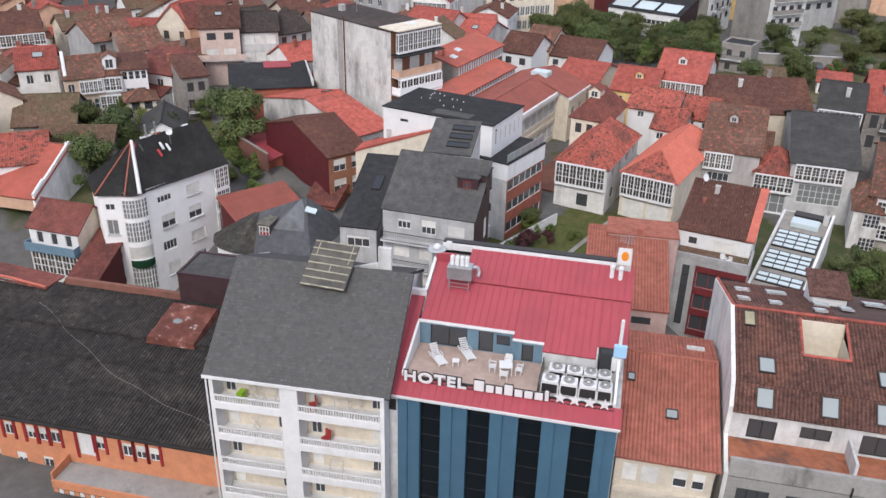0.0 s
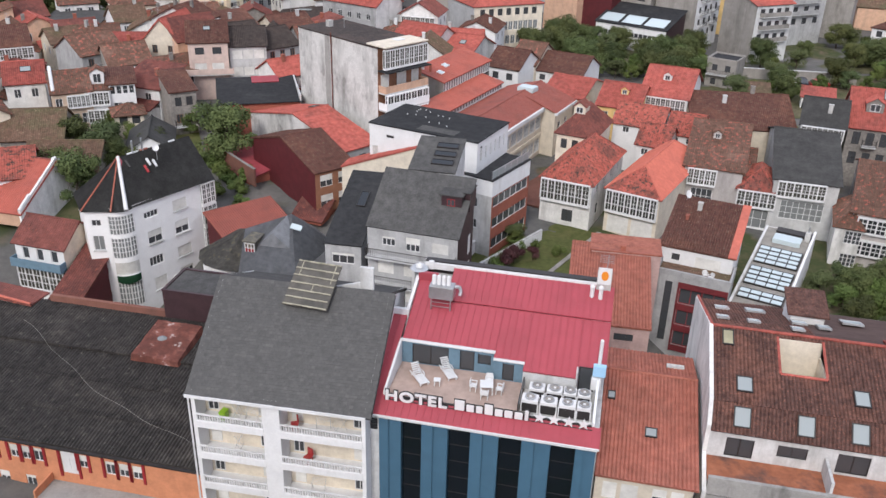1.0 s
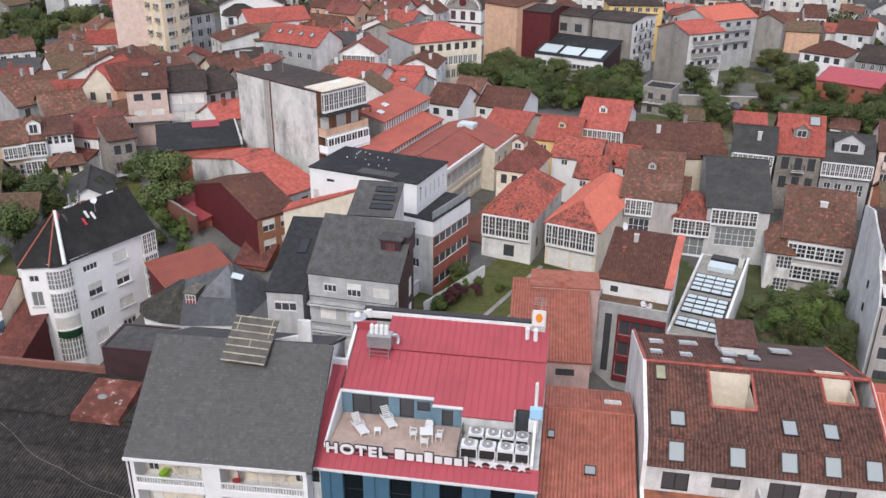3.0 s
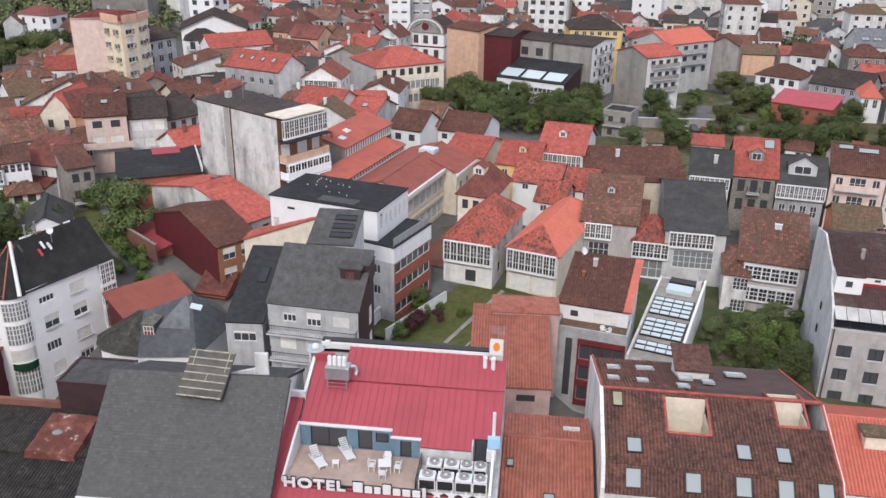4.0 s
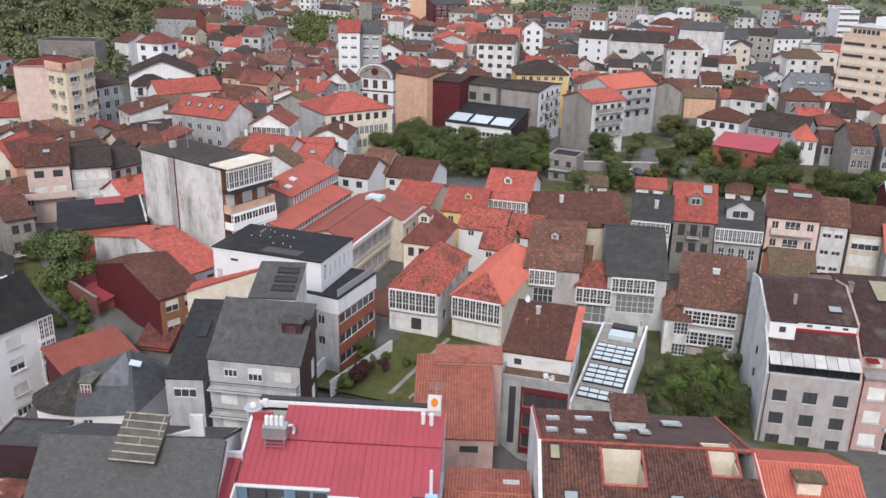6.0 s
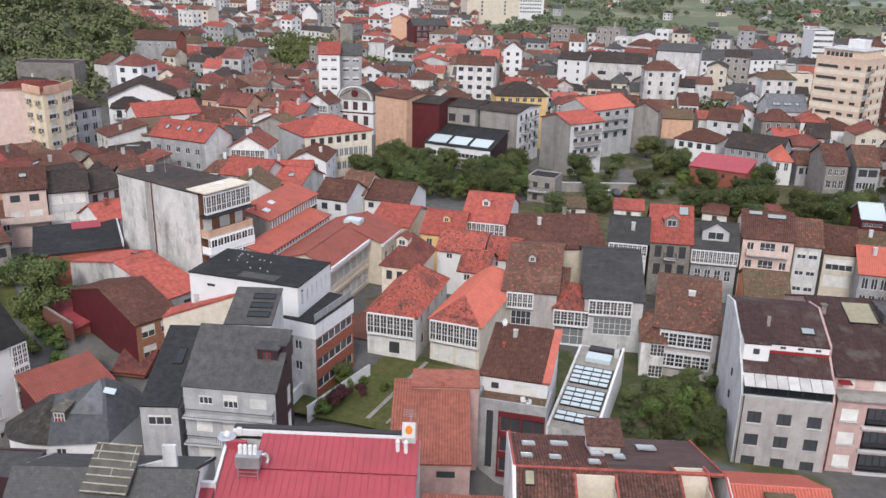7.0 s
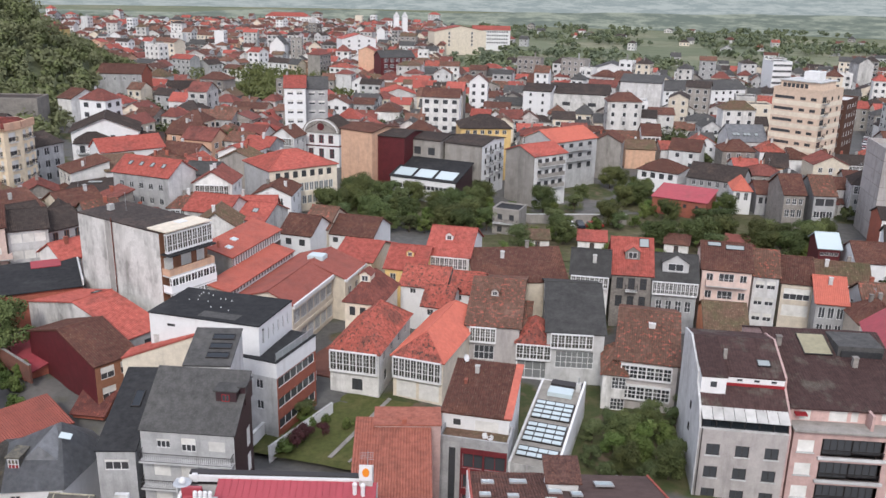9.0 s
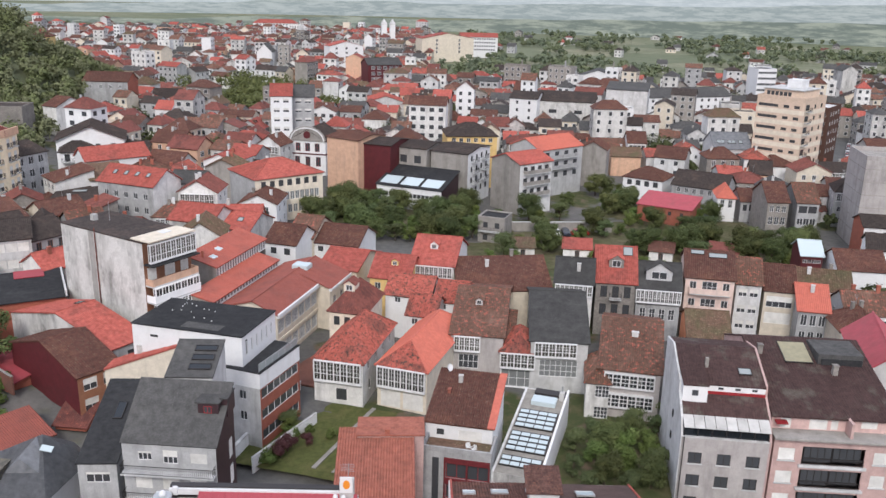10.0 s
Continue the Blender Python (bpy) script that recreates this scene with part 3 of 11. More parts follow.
def house(label, x, y, w, d, yaw, eave, roof="gable", rise=2.0, wall=None, tiles=None, over=0.35, sides=None, chimneys=(), category="house",
          base=None, pitch=0.3, amp=0.08, dormers=(), lights=(), edge=None, parapet=0.5, wall_right=None, wall_left=None, bands=(), front_tiles=None, aerial=False, annex=None, light_glass=None, name="house", group=""):
    """A building on a w x d plan whose front looks along its own -y. eave: height of the eave in the world.
    roof: gable (ridge along x), gable_y (ridge along y), hip, mono (rises to the back), mono_r (rises to its right), mono_l, flat.
    sides: for each side rows of openings (drop of their middle below the eave, count, width, height, style[, columns, rows, from, to])."""
    wall, tiles, sides = wall or WHITE, tiles or TILE_RED, sides or {}
    PLOTS.append((x, y, math.hypot(w, d) / 2))
    z = (ground_z(x, y) if base is None else base) - 0.5
    top = eave - z
    ob = thing(name, x, y, z, yaw, label, category, group)
    bms = {}
    mats = {"right": wall_right or wall, "left": wall_left or wall}
    todo = []
    for side in SIDES:
        m = side_pose(side, w, d)
        length = w if side in ("front", "back") else d
        holes = []
        for row in sides.get(side, ()):
            drop, n, ww, hh, style, *rest = row
            cols, rws = (rest + [2, 1])[:2] if len(rest) >= 2 else (2, 1)
            f0, f1 = rest[2:4] if len(rest) >= 4 else (0.06, 0.94)
            for k in range(n):
                cx = -length / 2 + length * (f0 + (f1 - f0) * (k + 0.5) / n)
                cz = top - drop
                pm = m @ pose(cx, 0, cz)
                if style == "gallery":
                    todo.append((add_gallery, (ob, pm, ww, hh, cols, rws)))
                elif style == "balcony":
                    todo.append((add_balcony, (ob, pm, ww)))
                elif style == "plain":
                    todo.append((plain_window, (ob, pm, ww, hh)))
                elif style == "ochre":
                    todo.append((add_balcony, (ob, pm, ww, 0.8, DARK, None, OCHRE)))
                elif style == "blue":
                    todo.append((add_balcony, (ob, pm, ww, 1.1, DARK, BLUE_PALE, BLUE_PALE)))
                elif style == "solid":
                    todo.append((add_balcony, (ob, pm, ww, 1.0, DARK, None, wall)))
                else:
                    hole = (cx - ww / 2, cx + ww / 2, cz - hh / 2, cz + hh / 2)
                    if cz - hh / 2 > 0.2 and cz + hh / 2 < top - 0.02:
                        holes.append(hole)
                        todo.append((add_window, (ob, m @ pose(cx, 0.1, cz), ww, hh, cols, rws, style)))
        key = mats.get(side, wall)
        bm = bms.setdefault(key.name, (bmesh.new(), key))[0]
        wall_with_holes(bm, m, length, 0, top, holes)
    # gables and raised walls
    wb = bms[wall.name][0]
    hx, hy = w / 2, d / 2
    R = rise
    get = lambda s: bms[mats.get(s, wall).name][0]
    if roof == "gable":
        face(get("right"), ((hx, -hy, top), (hx, hy, top), (hx, 0, top + R)))
        face(get("left"), ((-hx, hy, top), (-hx, -hy, top), (-hx, 0, top + R)))
    elif roof == "gable_y":
        face(wb, ((-hx, -hy, top), (hx, -hy, top), (0, -hy, top + R)))
        face(wb, ((hx, hy, top), (-hx, hy, top), (0, hy, top + R)))
    elif roof == "mono":
        face(get("right"), ((hx, -hy, top), (hx, hy, top), (hx, hy, top + R)))
        face(get("left"), ((-hx, hy, top), (-hx, -hy, top), (-hx, hy, top + R)))
        face(wb, ((hx, hy, top), (-hx, hy, top), (-hx, hy, top + R), (hx, hy, top + R)))
    elif roof == "mono_r":
        face(wb, ((-hx, -hy, top), (hx, -hy, top), (hx, -hy, top + R)))
        face(wb, ((hx, hy, top), (-hx, hy, top), (hx, hy, top + R)))
        face(get("right"), ((hx, -hy, top), (hx, hy, top), (hx, hy, top + R), (hx, -hy, top + R)))
    elif roof == "mono_l":
        face(wb, ((-hx, -hy, top), (hx, -hy, top), (-hx, -hy, top + R)))
        face(wb, ((hx, hy, top), (-hx, hy, top), (-hx, hy, top + R)))
        face(get("left"), ((-hx, hy, top), (-hx, -hy, top), (-hx, -hy, top + R), (-hx, hy, top + R)))
    for bm, mt in bms.values():
        part("wall", bm, mt, ob)
    for fn, args in todo:
        fn(*args)
    for d0, d1, mt in bands:
        a, b, e = top - d1, top - d0, 0.05
        part("band", boxes((-hx - e, hx + e, -hy - e, -hy, a, b), (-hx - e, hx + e, hy, hy + e, a, b), (-hx - e, -hx, -hy, hy, a, b), (hx, hx + e, -hy, hy, a, b)), mt, ob)
    # roof
    o = over
    kw = dict(pitch=pitch, amp=amp)
    zt = top + 0.1

    def lay(*args):
        rb = bmesh.new()
        slope(rb, *args, **kw)
        part("roof_slope", rb, front_tiles if front_tiles and args[1][1] < 0 and args[0][1] == args[1][1] else tiles, ob)

    def ridge(a, b):
        rb = bmesh.new()
        cap(rb, a, b)
        part("ridge_tiles", rb, tiles, ob)

    if roof == "gable":
        k = R * o / hy
        lay((-hx - o, -hy - o, zt - k), (hx + o, -hy - o, zt - k), (0, hy + o, R + k))
        lay((hx + o, hy + o, zt - k), (-hx - o, hy + o, zt - k), (0, -hy - o, R + k))
        ridge((-hx - o, 0, zt + R), (hx + o, 0, zt + R))
    elif roof == "gable_y":
        k = R * o / hx
        lay((-hx - o, hy + o, zt - k), (-hx - o, -hy - o, zt - k), (hx + o, 0, R + k))
        lay((hx + o, -hy - o, zt - k), (hx + o, hy + o, zt - k), (-hx - o, 0, R + k))
        ridge((0, -hy - o, zt + R), (0, hy + o, zt + R))
    elif roof == "hip":
        s = min(hx, hy)
        k = R * o / s
        q = s + o
        ax, ay = hx + o, hy + o
        lay((-ax, -ay, zt - k), (ax, -ay, zt - k), (0, q, R + k), q, q)
        lay((ax, ay, zt - k), (-ax, ay, zt - k), (0, -q, R + k), q, q)
        lay((ax, -ay, zt - k), (ax, ay, zt - k), (-q, 0, R + k), q, q)
        lay((-ax, ay, zt - k), (-ax, -ay, zt - k), (q, 0, R + k), q, q)
        for sx in (-1, 1):
            for sy in (-1, 1):
                ridge((sx * ax, sy * ay, zt - k + 0.03), (sx * (ax - q), sy * (ay - q), zt + R + 0.03))
        ridge((-(ax - q), -(ay - q), zt + R), (ax - q, ay - q, zt + R + 0.001))
    elif roof == "mono":
        k = R * o / d
        lay((-hx - o, -hy - o, zt - k), (hx + o, -hy - o, zt - k), (0, d + 2 * o, R + 2 * k))
    elif roof == "mono_r":
        k = R * o / w
        lay((-hx - o, hy + o, zt - k), (-hx - o, -hy - o, zt - k), (w + 2 * o, 0, R + 2 * k))
    elif roof == "mono_l":
        k = R * o / w
        lay((hx + o, -hy - o, zt - k), (hx + o, hy + o, zt - k), (-w - 2 * o, 0, R + 2 * k))
    elif roof == "flat":
        p = parapet
        if p:
            part("roof_deck", boxes((-hx + 0.2, hx - 0.2, -hy + 0.2, hy - 0.2, top - 0.2, top)), tiles, ob)
        else:
            part("roof_deck", soft_box(-hx - 0.12, hx + 0.12, -hy - 0.12, hy + 0.12, top - 0.02, top + 0.16, 0.03), tiles, ob)
        if p:
            pb = boxes((-hx - 0.05, hx + 0.05, -hy - 0.05, -hy + 0.2, top, top + p), (-hx - 0.05, hx + 0.05, hy - 0.2, hy + 0.05, top, top + p),
                       (-hx - 0.05, -hx + 0.2, -hy + 0.2, hy - 0.2, top, top + p), (hx - 0.2, hx + 0.05, -hy + 0.2, hy - 0.2, top, top + p))
            part("parapet", pb, edge or wall, ob)

    def roof_z(px, py):
        if roof == "gable":
            return top + 0.1 + R * (1 - abs(py) / hy)
        if roof == "gable_y":
            return top + 0.1 + R * (1 - abs(px) / hx)
        if roof == "hip":
            s = min(hx, hy)
            return top + 0.1 + R * min(1, (hx - abs(px)) / s, (hy - abs(py)) / s)
        if roof == "mono":
            return top + 0.1 + R * (py + hy) / d
        if roof == "mono_r":
            return top + 0.1 + R * (px + hx) / w
        if roof == "mono_l":
            return top + 0.1 + R * (hx - px) / w
        return top

    for fx, fy, *size in chimneys:
        cw, ch = size if size else (0.6, 1.1)
        px, py = fx * hx, fy * hy
        zz = roof_z(px, py)
        part("chimney", boxes((px - cw / 2, px + cw / 2, py - 0.25, py + 0.25, zz - 0.5, zz + ch), (px - cw / 2 - 0.06, px + cw / 2 + 0.06, py - 0.31, py + 0.31, zz + ch, zz + ch + 0.08)),
                 (PALE, BRICK, CONCRETE, STONE)[int(abs(x * 7 + y * 3 + fx * 5)) % 4] if wall is not BRICK else BRICK, ob)
    for fx, fy, dw, dh in dormers:
        px, py = fx * hx, fy * hy
        zz = roof_z(px, py)
        add_dormer(ob, px, py, zz, dw, dh, wall, tiles)
    for fx, fy, lw, ll in lights:
        add_rooflight(ob, roof_z, fx * hx, fy * hy, lw, ll, glass=light_glass)
    if annex:
        am = side_pose(annex, w, d)
        aw, ad, ah = (w if annex == "front" else d) * 0.55, 2.6, top * 0.5
        shift = aw * 0.35
        lean = part("lean_to", boxes((shift - aw / 2, shift + aw / 2, -ad, 0.0, 0, ah)), wall, ob, m=am)
        rb = bmesh.new()
        slope(rb, (shift - aw / 2 - 0.2, -ad - 0.25, ah + 0.05), (shift + aw / 2 + 0.2, -ad - 0.25, ah + 0.05), (0, ad + 0.25, 0.9), pitch=pitch, amp=amp, rows=1)
        part("lean_to_roof", rb, tiles, lean)
    if aerial:
        zz = roof_z(hx * 0.3, 0)
        rb = bmesh.new()
        rod(rb, (hx * 0.3, 0, zz - 0.3), (hx * 0.3, 0, zz + 2.3), 0.035, 5)
        for k in range(4):
            rod(rb, (hx * 0.3 - 0.45, 0.1 * k, zz + 1.5 + 0.2 * k), (hx * 0.3 + 0.45, 0.1 * k, zz + 1.5 + 0.2 * k), 0.02, 4)
        part("aerial", rb, STEEL, ob)
    ob["top"] = top
    return ob


def add_rooflight(ob, roof_z, px, py, lw, ll, frame_mat=None, glass=None):
    e = 0.05
    gx, gy = (roof_z(px + e, py) - roof_z(px - e, py)) / (2 * e), (roof_z(px, py + e) - roof_z(px, py - e)) / (2 * e)
    X, Y = Vector((1, 0, gx)).normalized(), Vector((0, 1, gy)).normalized()
    Z = X.cross(Y).normalized()
    m = Matrix((X.to_4d(), Y.to_4d(), Z.to_4d(), (0, 0, 0, 1))).transposed()
    m = Matrix(((X.x, Y.x, Z.x, px), (X.y, Y.y, Z.y, py), (X.z, Y.z, Z.z, roof_z(px, py)), (0, 0, 0, 1)))
    f = 0.08
    bm = boxes((-lw / 2, -lw / 2 + f, -ll / 2, ll / 2, 0, 0.16), (lw / 2 - f, lw / 2, -ll / 2, ll / 2, 0, 0.16),
               (-lw / 2 + f, lw / 2 - f, -ll / 2, -ll / 2 + f, 0, 0.16), (-lw / 2 + f, lw / 2 - f, ll / 2 - f, ll / 2, 0, 0.16))
    win = part("roof_window", bm, frame_mat or DARK, ob, m=m)
    part("pane", boxes((-lw / 2 + f, lw / 2 - f, -ll / 2 + f, ll / 2 - f, 0.05, 0.12)), glass or GLASS_ROOF, win)


def add_dormer(ob, px, py, zz, dw, dh, wall, tiles):
    """A small gabled dormer looking along the house's -y, its foot at (px, py, zz)."""
    h = dw / 2
    back = 2.2
    bm = bmesh.new()
    box(bm, px - h, px + h, py, py + back, zz - 0.3, zz + dh)
    face(bm, ((px - h, py, zz + dh), (px + h, py, zz + dh), (px, py, zz + dh + h * 0.6)))
    dm = part("dormer", bm, wall, ob)
    bm = bmesh.new()
    for s in (-1, 1):
        a, b = (px + s * (h + 0.2), py - 0.2, zz + dh - 0.1), (px + s * (h + 0.2), py + back, zz + dh - 0.1)
        if s > 0:
            slope(bm, a, b, (-h - 0.2, 0, h * 0.6 + 0.25), thick=0.1)
        else:
            slope(bm, b, a, (h + 0.2, 0, h * 0.6 + 0.25), thick=0.1)
    part("dormer_roof", bm, tiles, dm)
    f, g = window_mesh(dw * 0.6, dh * 0.75, 2, 1, "white")
    part("window", f, None, dm, m=pose(px, py - 0.04, zz + dh * 0.5))
    part("pane", g, None, dm, m=pose(px, py - 0.04, zz + dh * 0.5))


# ---- ground: one sheet to the horizon ----
def ground_material():
    m = surface("ground", (0.13, 0.125, 0.118), (0.1, 0.098, 0.095), (0.16, 0.15, 0.14), fine=0.6, big=0.05, vary=0.0)
    nt = m.node_tree
    b = nt.nodes["Principled BSDF"]
    old = b.inputs["Base Color"].links[0].from_socket
    tc = nt.nodes["Texture Coordinate"].outputs["Object"]
    vor = nt.nodes.new("ShaderNodeTexVoronoi")
    vor.inputs["Scale"].default_value = 0.011
    nt.links.new(tc, vor.inputs["Vector"])
    cr = nt.nodes.new("ShaderNodeValToRGB")
    # field colours are greyed, with the distance haze mixed in
    stops = [(0.0, (0.125, 0.142, 0.085)), (0.3, (0.15, 0.165, 0.1)), (0.55, (0.22, 0.212, 0.14)), (0.75, (0.13, 0.15, 0.09)), (1.0, (0.175, 0.182, 0.115))]
    for k, (p, c) in enumerate(stops):
        e = cr.color_ramp.elements[k] if k < 2 else cr.color_ramp.elements.new(p)
        e.position, e.color = p, (*c, 1)
    sep = nt.nodes.new("ShaderNodeSeparateColor")
    nt.links.new(vor.outputs["Color"], sep.inputs[0])
    nt.links.new(sep.outputs[0], cr.inputs[0])
    grass = mixed(nt, ramp(nt, link_noise(nt, tc, 0.08), 0.45, 0.7), cr.outputs[0], (0.1, 0.12, 0.066))
    xyz = nt.nodes.new("ShaderNodeSeparateXYZ")
    nt.links.new(tc, xyz.inputs[0])
    far = ramp(nt, xyz.outputs[1], 330, 480)
    plot = mixed(nt, ramp(nt, link_noise(nt, tc, 0.5, 5.0), 0.42, 0.62), (0.058, 0.072, 0.03), (0.1, 0.095, 0.05))
    plot = mixed(nt, ramp(nt, link_noise(nt, tc, 0.25, 4.0), 0.55, 0.66), plot, (0.14, 0.105, 0.075))
    gardens = ramp(nt, link_noise(nt, tc, 0.035, 3.0), 0.54, 0.565)
    up = nt.nodes.new("ShaderNodeMath")
    up.operation = "MAXIMUM"
    nt.links.new(far, up.inputs[0])
    nt.links.new(ramp(nt, xyz.outputs[2], 20, 23), up.inputs[1])
    far = up.outputs[0]
    col = mixed(nt, far, mixed(nt, gardens, old, plot), grass)
    nt.links.new(col, b.inputs["Base Color"])
    return m


def build_ground():
    def steps(a, b, fine, grow):
        out, v, s = [a], a, fine
        while v < b:
            v += s
            s *= grow
            out.append(min(v, b))
        return out
    pos = steps(0, 4500, 4, 1.06)
    xs = [-v for v in pos[:0:-1]] + pos
    ys = [-v + 60 for v in steps(0, 800, 6, 1.2)[:0:-1]] + [v + 60 for v in pos]
    verts = [(x, y, ground_z(x, y)) for y in ys for x in xs]
    n = len(xs)
    faces = [(j * n + i, j * n + i + 1, (j + 1) * n + i + 1, (j + 1) * n + i) for j in range(len(ys) - 1) for i in range(n - 1)]
    me = bpy.data.meshes.new("ground")
    me.from_pydata(verts, [], faces)
    for p in me.polygons:
        p.use_smooth = True
    me.materials.append(ground_material())
    return tagged(new("ground", me), "asphalt and bare earth of a hillside town with fields beyond", "ground", kind="structure")


build_ground()

# ---- the houses of the town ----
house("narrow pink house with a ribbed terracotta sheet roof", 19.13, 79.26, 8.28, 12.20, -10.0, 17.00, roof='mono', rise=3, wall=PINK, tiles=TILE_PINK, pitch=0.3, amp=0.1, over=0.15, sides={'front': [(1.2, 1, 1.9, 0.8, 'dark', 3, 1, 0.5, 0.9), (1.2, 1, 0.9, 0.8, 'dark', 1, 1, 0.2, 0.45)]}, chimneys=((0.3, 0.8, 0.5, 0.9),))
house("annex under a plain terracotta sheet roof", 21.88, 85.54, 7.46, 4.13, -10.0, 20.00, roof='flat', wall=PINK, tiles=TILE_PINK, parapet=0, category='annex', name='annex')
house("white house with brown tile roof over a concrete terrace", 32.07, 90.62, 8.07, 9.40, -24.5, 19.00, roof='mono', rise=2.5, wall=WHITE, tiles=TILE_BROWN, pitch=0.28, amp=0.09, over=0.2, sides={'front': [(1.15, 1, 0.9, 0.8, 'dark', 1, 1, 0.1, 0.35), (1.6, 1, 2.8, 1.9, 'shut', 1, 1, 0.42, 0.92)]}, chimneys=((-0.3, 0.55, 0.5, 0.9), (-0.55, 0.1, 0.35, 0.5)))
bays = house("concrete block with a roof terrace and red window bays", 29.99, 85.25, 8.11, 4.00, -24.5, 17.00, roof='flat', wall=GREY, tiles=TILE_MOSS, parapet=0.6, category='building', name='building', sides={'front': [(4.6, 1, 0.8, 7.6, 'dark', 1, 6, 0.1, 0.3), (2.3, 1, 5.0, 1.9, 'red', 4, 1, 0.34, 0.99), (5.0, 1, 5.0, 1.9, 'red', 4, 1, 0.34, 0.99), (7.7, 1, 5.0, 1.9, 'red', 4, 1, 0.34, 0.99)], 'left': [(4.2, 1, 0.6, 6.4, 'dark', 1, 5)]}, base=5.5)
for z0, z1 in ((10.7, 11.35), (7.95, 8.75), (5.25, 6.05), (2.6, 3.35)):
    part("panel", soft_box(-1.3, 4.0, -2.2, -2.02, z0, z1, 0.02), RED_SHADED, bays, "red painted panel")
for u in (-1.3, 1.3, 3.9):
    part("mullion", boxes((u - 0.1, u + 0.1, -2.26, -2.02, 2.6, 11.35)), RED_SHADED, bays, "red painted post")
house("white gallery house with a worn red hipped roof", 21.10, 111.68, 6.93, 15.07, -26.0, 20.00, roof='hip', rise=2.9, wall=WHITE_OLD, tiles=TILE_WORN, sides={'front': [(1.6, 1, 6.6, 3.0, 'gallery', 7, 2, 0, 1), (5.0, 1, 1.5, 1.7, 'dark', 2, 1, 0.42, 0.7)], 'right': [(1.4, 4, 0.9, 1.2, 'white'), (4.4, 3, 1.0, 1.5, 'dark')]})
house("white gallery house with a bright orange tile roof", 31.02, 110.40, 7.11, 19.10, -31.3, 19.50, roof='hip', rise=2.6, wall=CREAM, tiles=TILE_ORANGE, front_tiles=TILE_WORN, sides={'front': [(1.6, 1, 6.8, 3.0, 'gallery', 8, 2, 0, 1), (4.85, 2, 2.9, 2.5, 'shut', 1, 1, 0.04, 0.96)]})
# white walls coloured warm grey: the courtyard's shade is in the wall colour
house("old house with glazed galleries and a mottled tile roof", 42.15, 119.90, 7.63, 22.88, -20.0, 20.50, roof='gable', rise=3.2, wall=WARM_GREY, tiles=TILE_MOTTLED, sides={'front': [(1.3, 1, 3.7, 2.3, 'gallery', 5, 2, 0.02, 0.62), (4.2, 1, 2.9, 2.2, 'white', 4, 2, 0.1, 0.6)]}, dormers=((-0.1, -0.4, 1.1, 0.9),))
house("grey side house with tall windows", 43.45, 113.73, 3.46, 9.00, -20.0, 19.00, roof='mono', rise=1.5, wall=GREY, tiles=TILE_MOTTLED, sides={'front': [(1.6, 2, 0.9, 1.9, 'white', 1, 1), (4.6, 2, 0.9, 1.9, 'white', 1, 1)]})
house("gallery wing with a small orange hipped roof", 45.04, 110.20, 4.88, 7.50, -20.0, 18.60, roof='hip', rise=2.0, wall=WHITE, tiles=TILE_WORN, sides={'front': [(1.3, 1, 4.9, 2.3, 'gallery', 5, 2, 0, 1), (4.2, 1, 4.6, 2.7, 'pale', 4, 2, 0, 1)], 'right': [(1.2, 1, 6.6, 2.1, 'gallery', 6, 2, 0, 1), (4.0, 1, 6.0, 2.6, 'pale', 5, 3, 0, 1)]})
# wall colour a step greyer than white, for the shade it stands in
house("tall gallery house with a black slate roof", 52.57, 115.60, 8.06, 22.88, -17.0, 20.60, roof='gable', rise=3.5, wall=PALE, tiles=SLATE_BLACK, pitch=0, sides={'front': [(1.2, 1, 5.9, 2.2, 'gallery', 6, 2, 0.02, 0.85), (4.2, 1, 5.4, 2.6, 'pale', 7, 3, 0, 1), (7.2, 1, 5.4, 2.2, 'pale', 7, 3, 0, 1)]})
# warm grey here too stands for white render in the yard's shade
house("white galleried house with a patched mottled tile roof", 60.51, 105.34, 8.12, 20.99, -24.9, 19.60, roof='gable', rise=3.4, wall=WARM_GREY, tiles=TILE_MOTTLED, sides={'front': [(1.4, 1, 6.6, 2.0, 'gallery', 6, 3, 0, 1), (4.4, 1, 6.6, 2.0, 'gallery', 6, 3, 0, 1)]}, chimneys=((0.1, -0.35, 0.9, 0.6),))
house("white wing with sash windows and a brown hipped roof", 53.43, 100.28, 3.08, 8.00, -22.0, 18.00, roof='hip', rise=1.6, wall=WHITE_OLD, tiles=TILE_MOTTLED, sides={'front': [(1.5, 2, 0.95, 1.7, 'white', 2, 3, 0.4, 1), (4.6, 2, 0.95, 1.7, 'white', 2, 3, 0.4, 1)]})
house("grey block with balconies, slate roof and plum-clad side", -0.75, 79.60, 9.48, 5.72, -17.0, 25.00, roof='mono', rise=4, wall=GREY, tiles=SLATE, pitch=0, over=0.15, wall_right=PLUM, category='apartment block', name='apartment_block', sides={'front': [(1.4, 1, 1.4, 1.0, 'low', 3, 1, 0.12, 0.36), (1.4, 1, 1.5, 1.5, 'half', 3, 1, 0.4, 0.62), (1.4, 1, 1.7, 1.1, 'shut', 1, 1, 0.66, 0.96), (3.0, 1, 9.3, 1, 'balcony'), (4.4, 3, 1.7, 1.3, 'shut', 1, 1), (6.0, 1, 9.3, 1, 'balcony'), (7.4, 3, 1.7, 1.3, 'shut', 1, 1)], 'right': [(2.5, 1, 1.2, 2.2, 'shut', 1, 1, 0.6, 0.95), (5.5, 1, 1.2, 2.2, 'shut', 1, 1, 0.6, 0.95), (8.5, 1, 1.2, 2.2, 'shut', 1, 1, 0.6, 0.95)]})
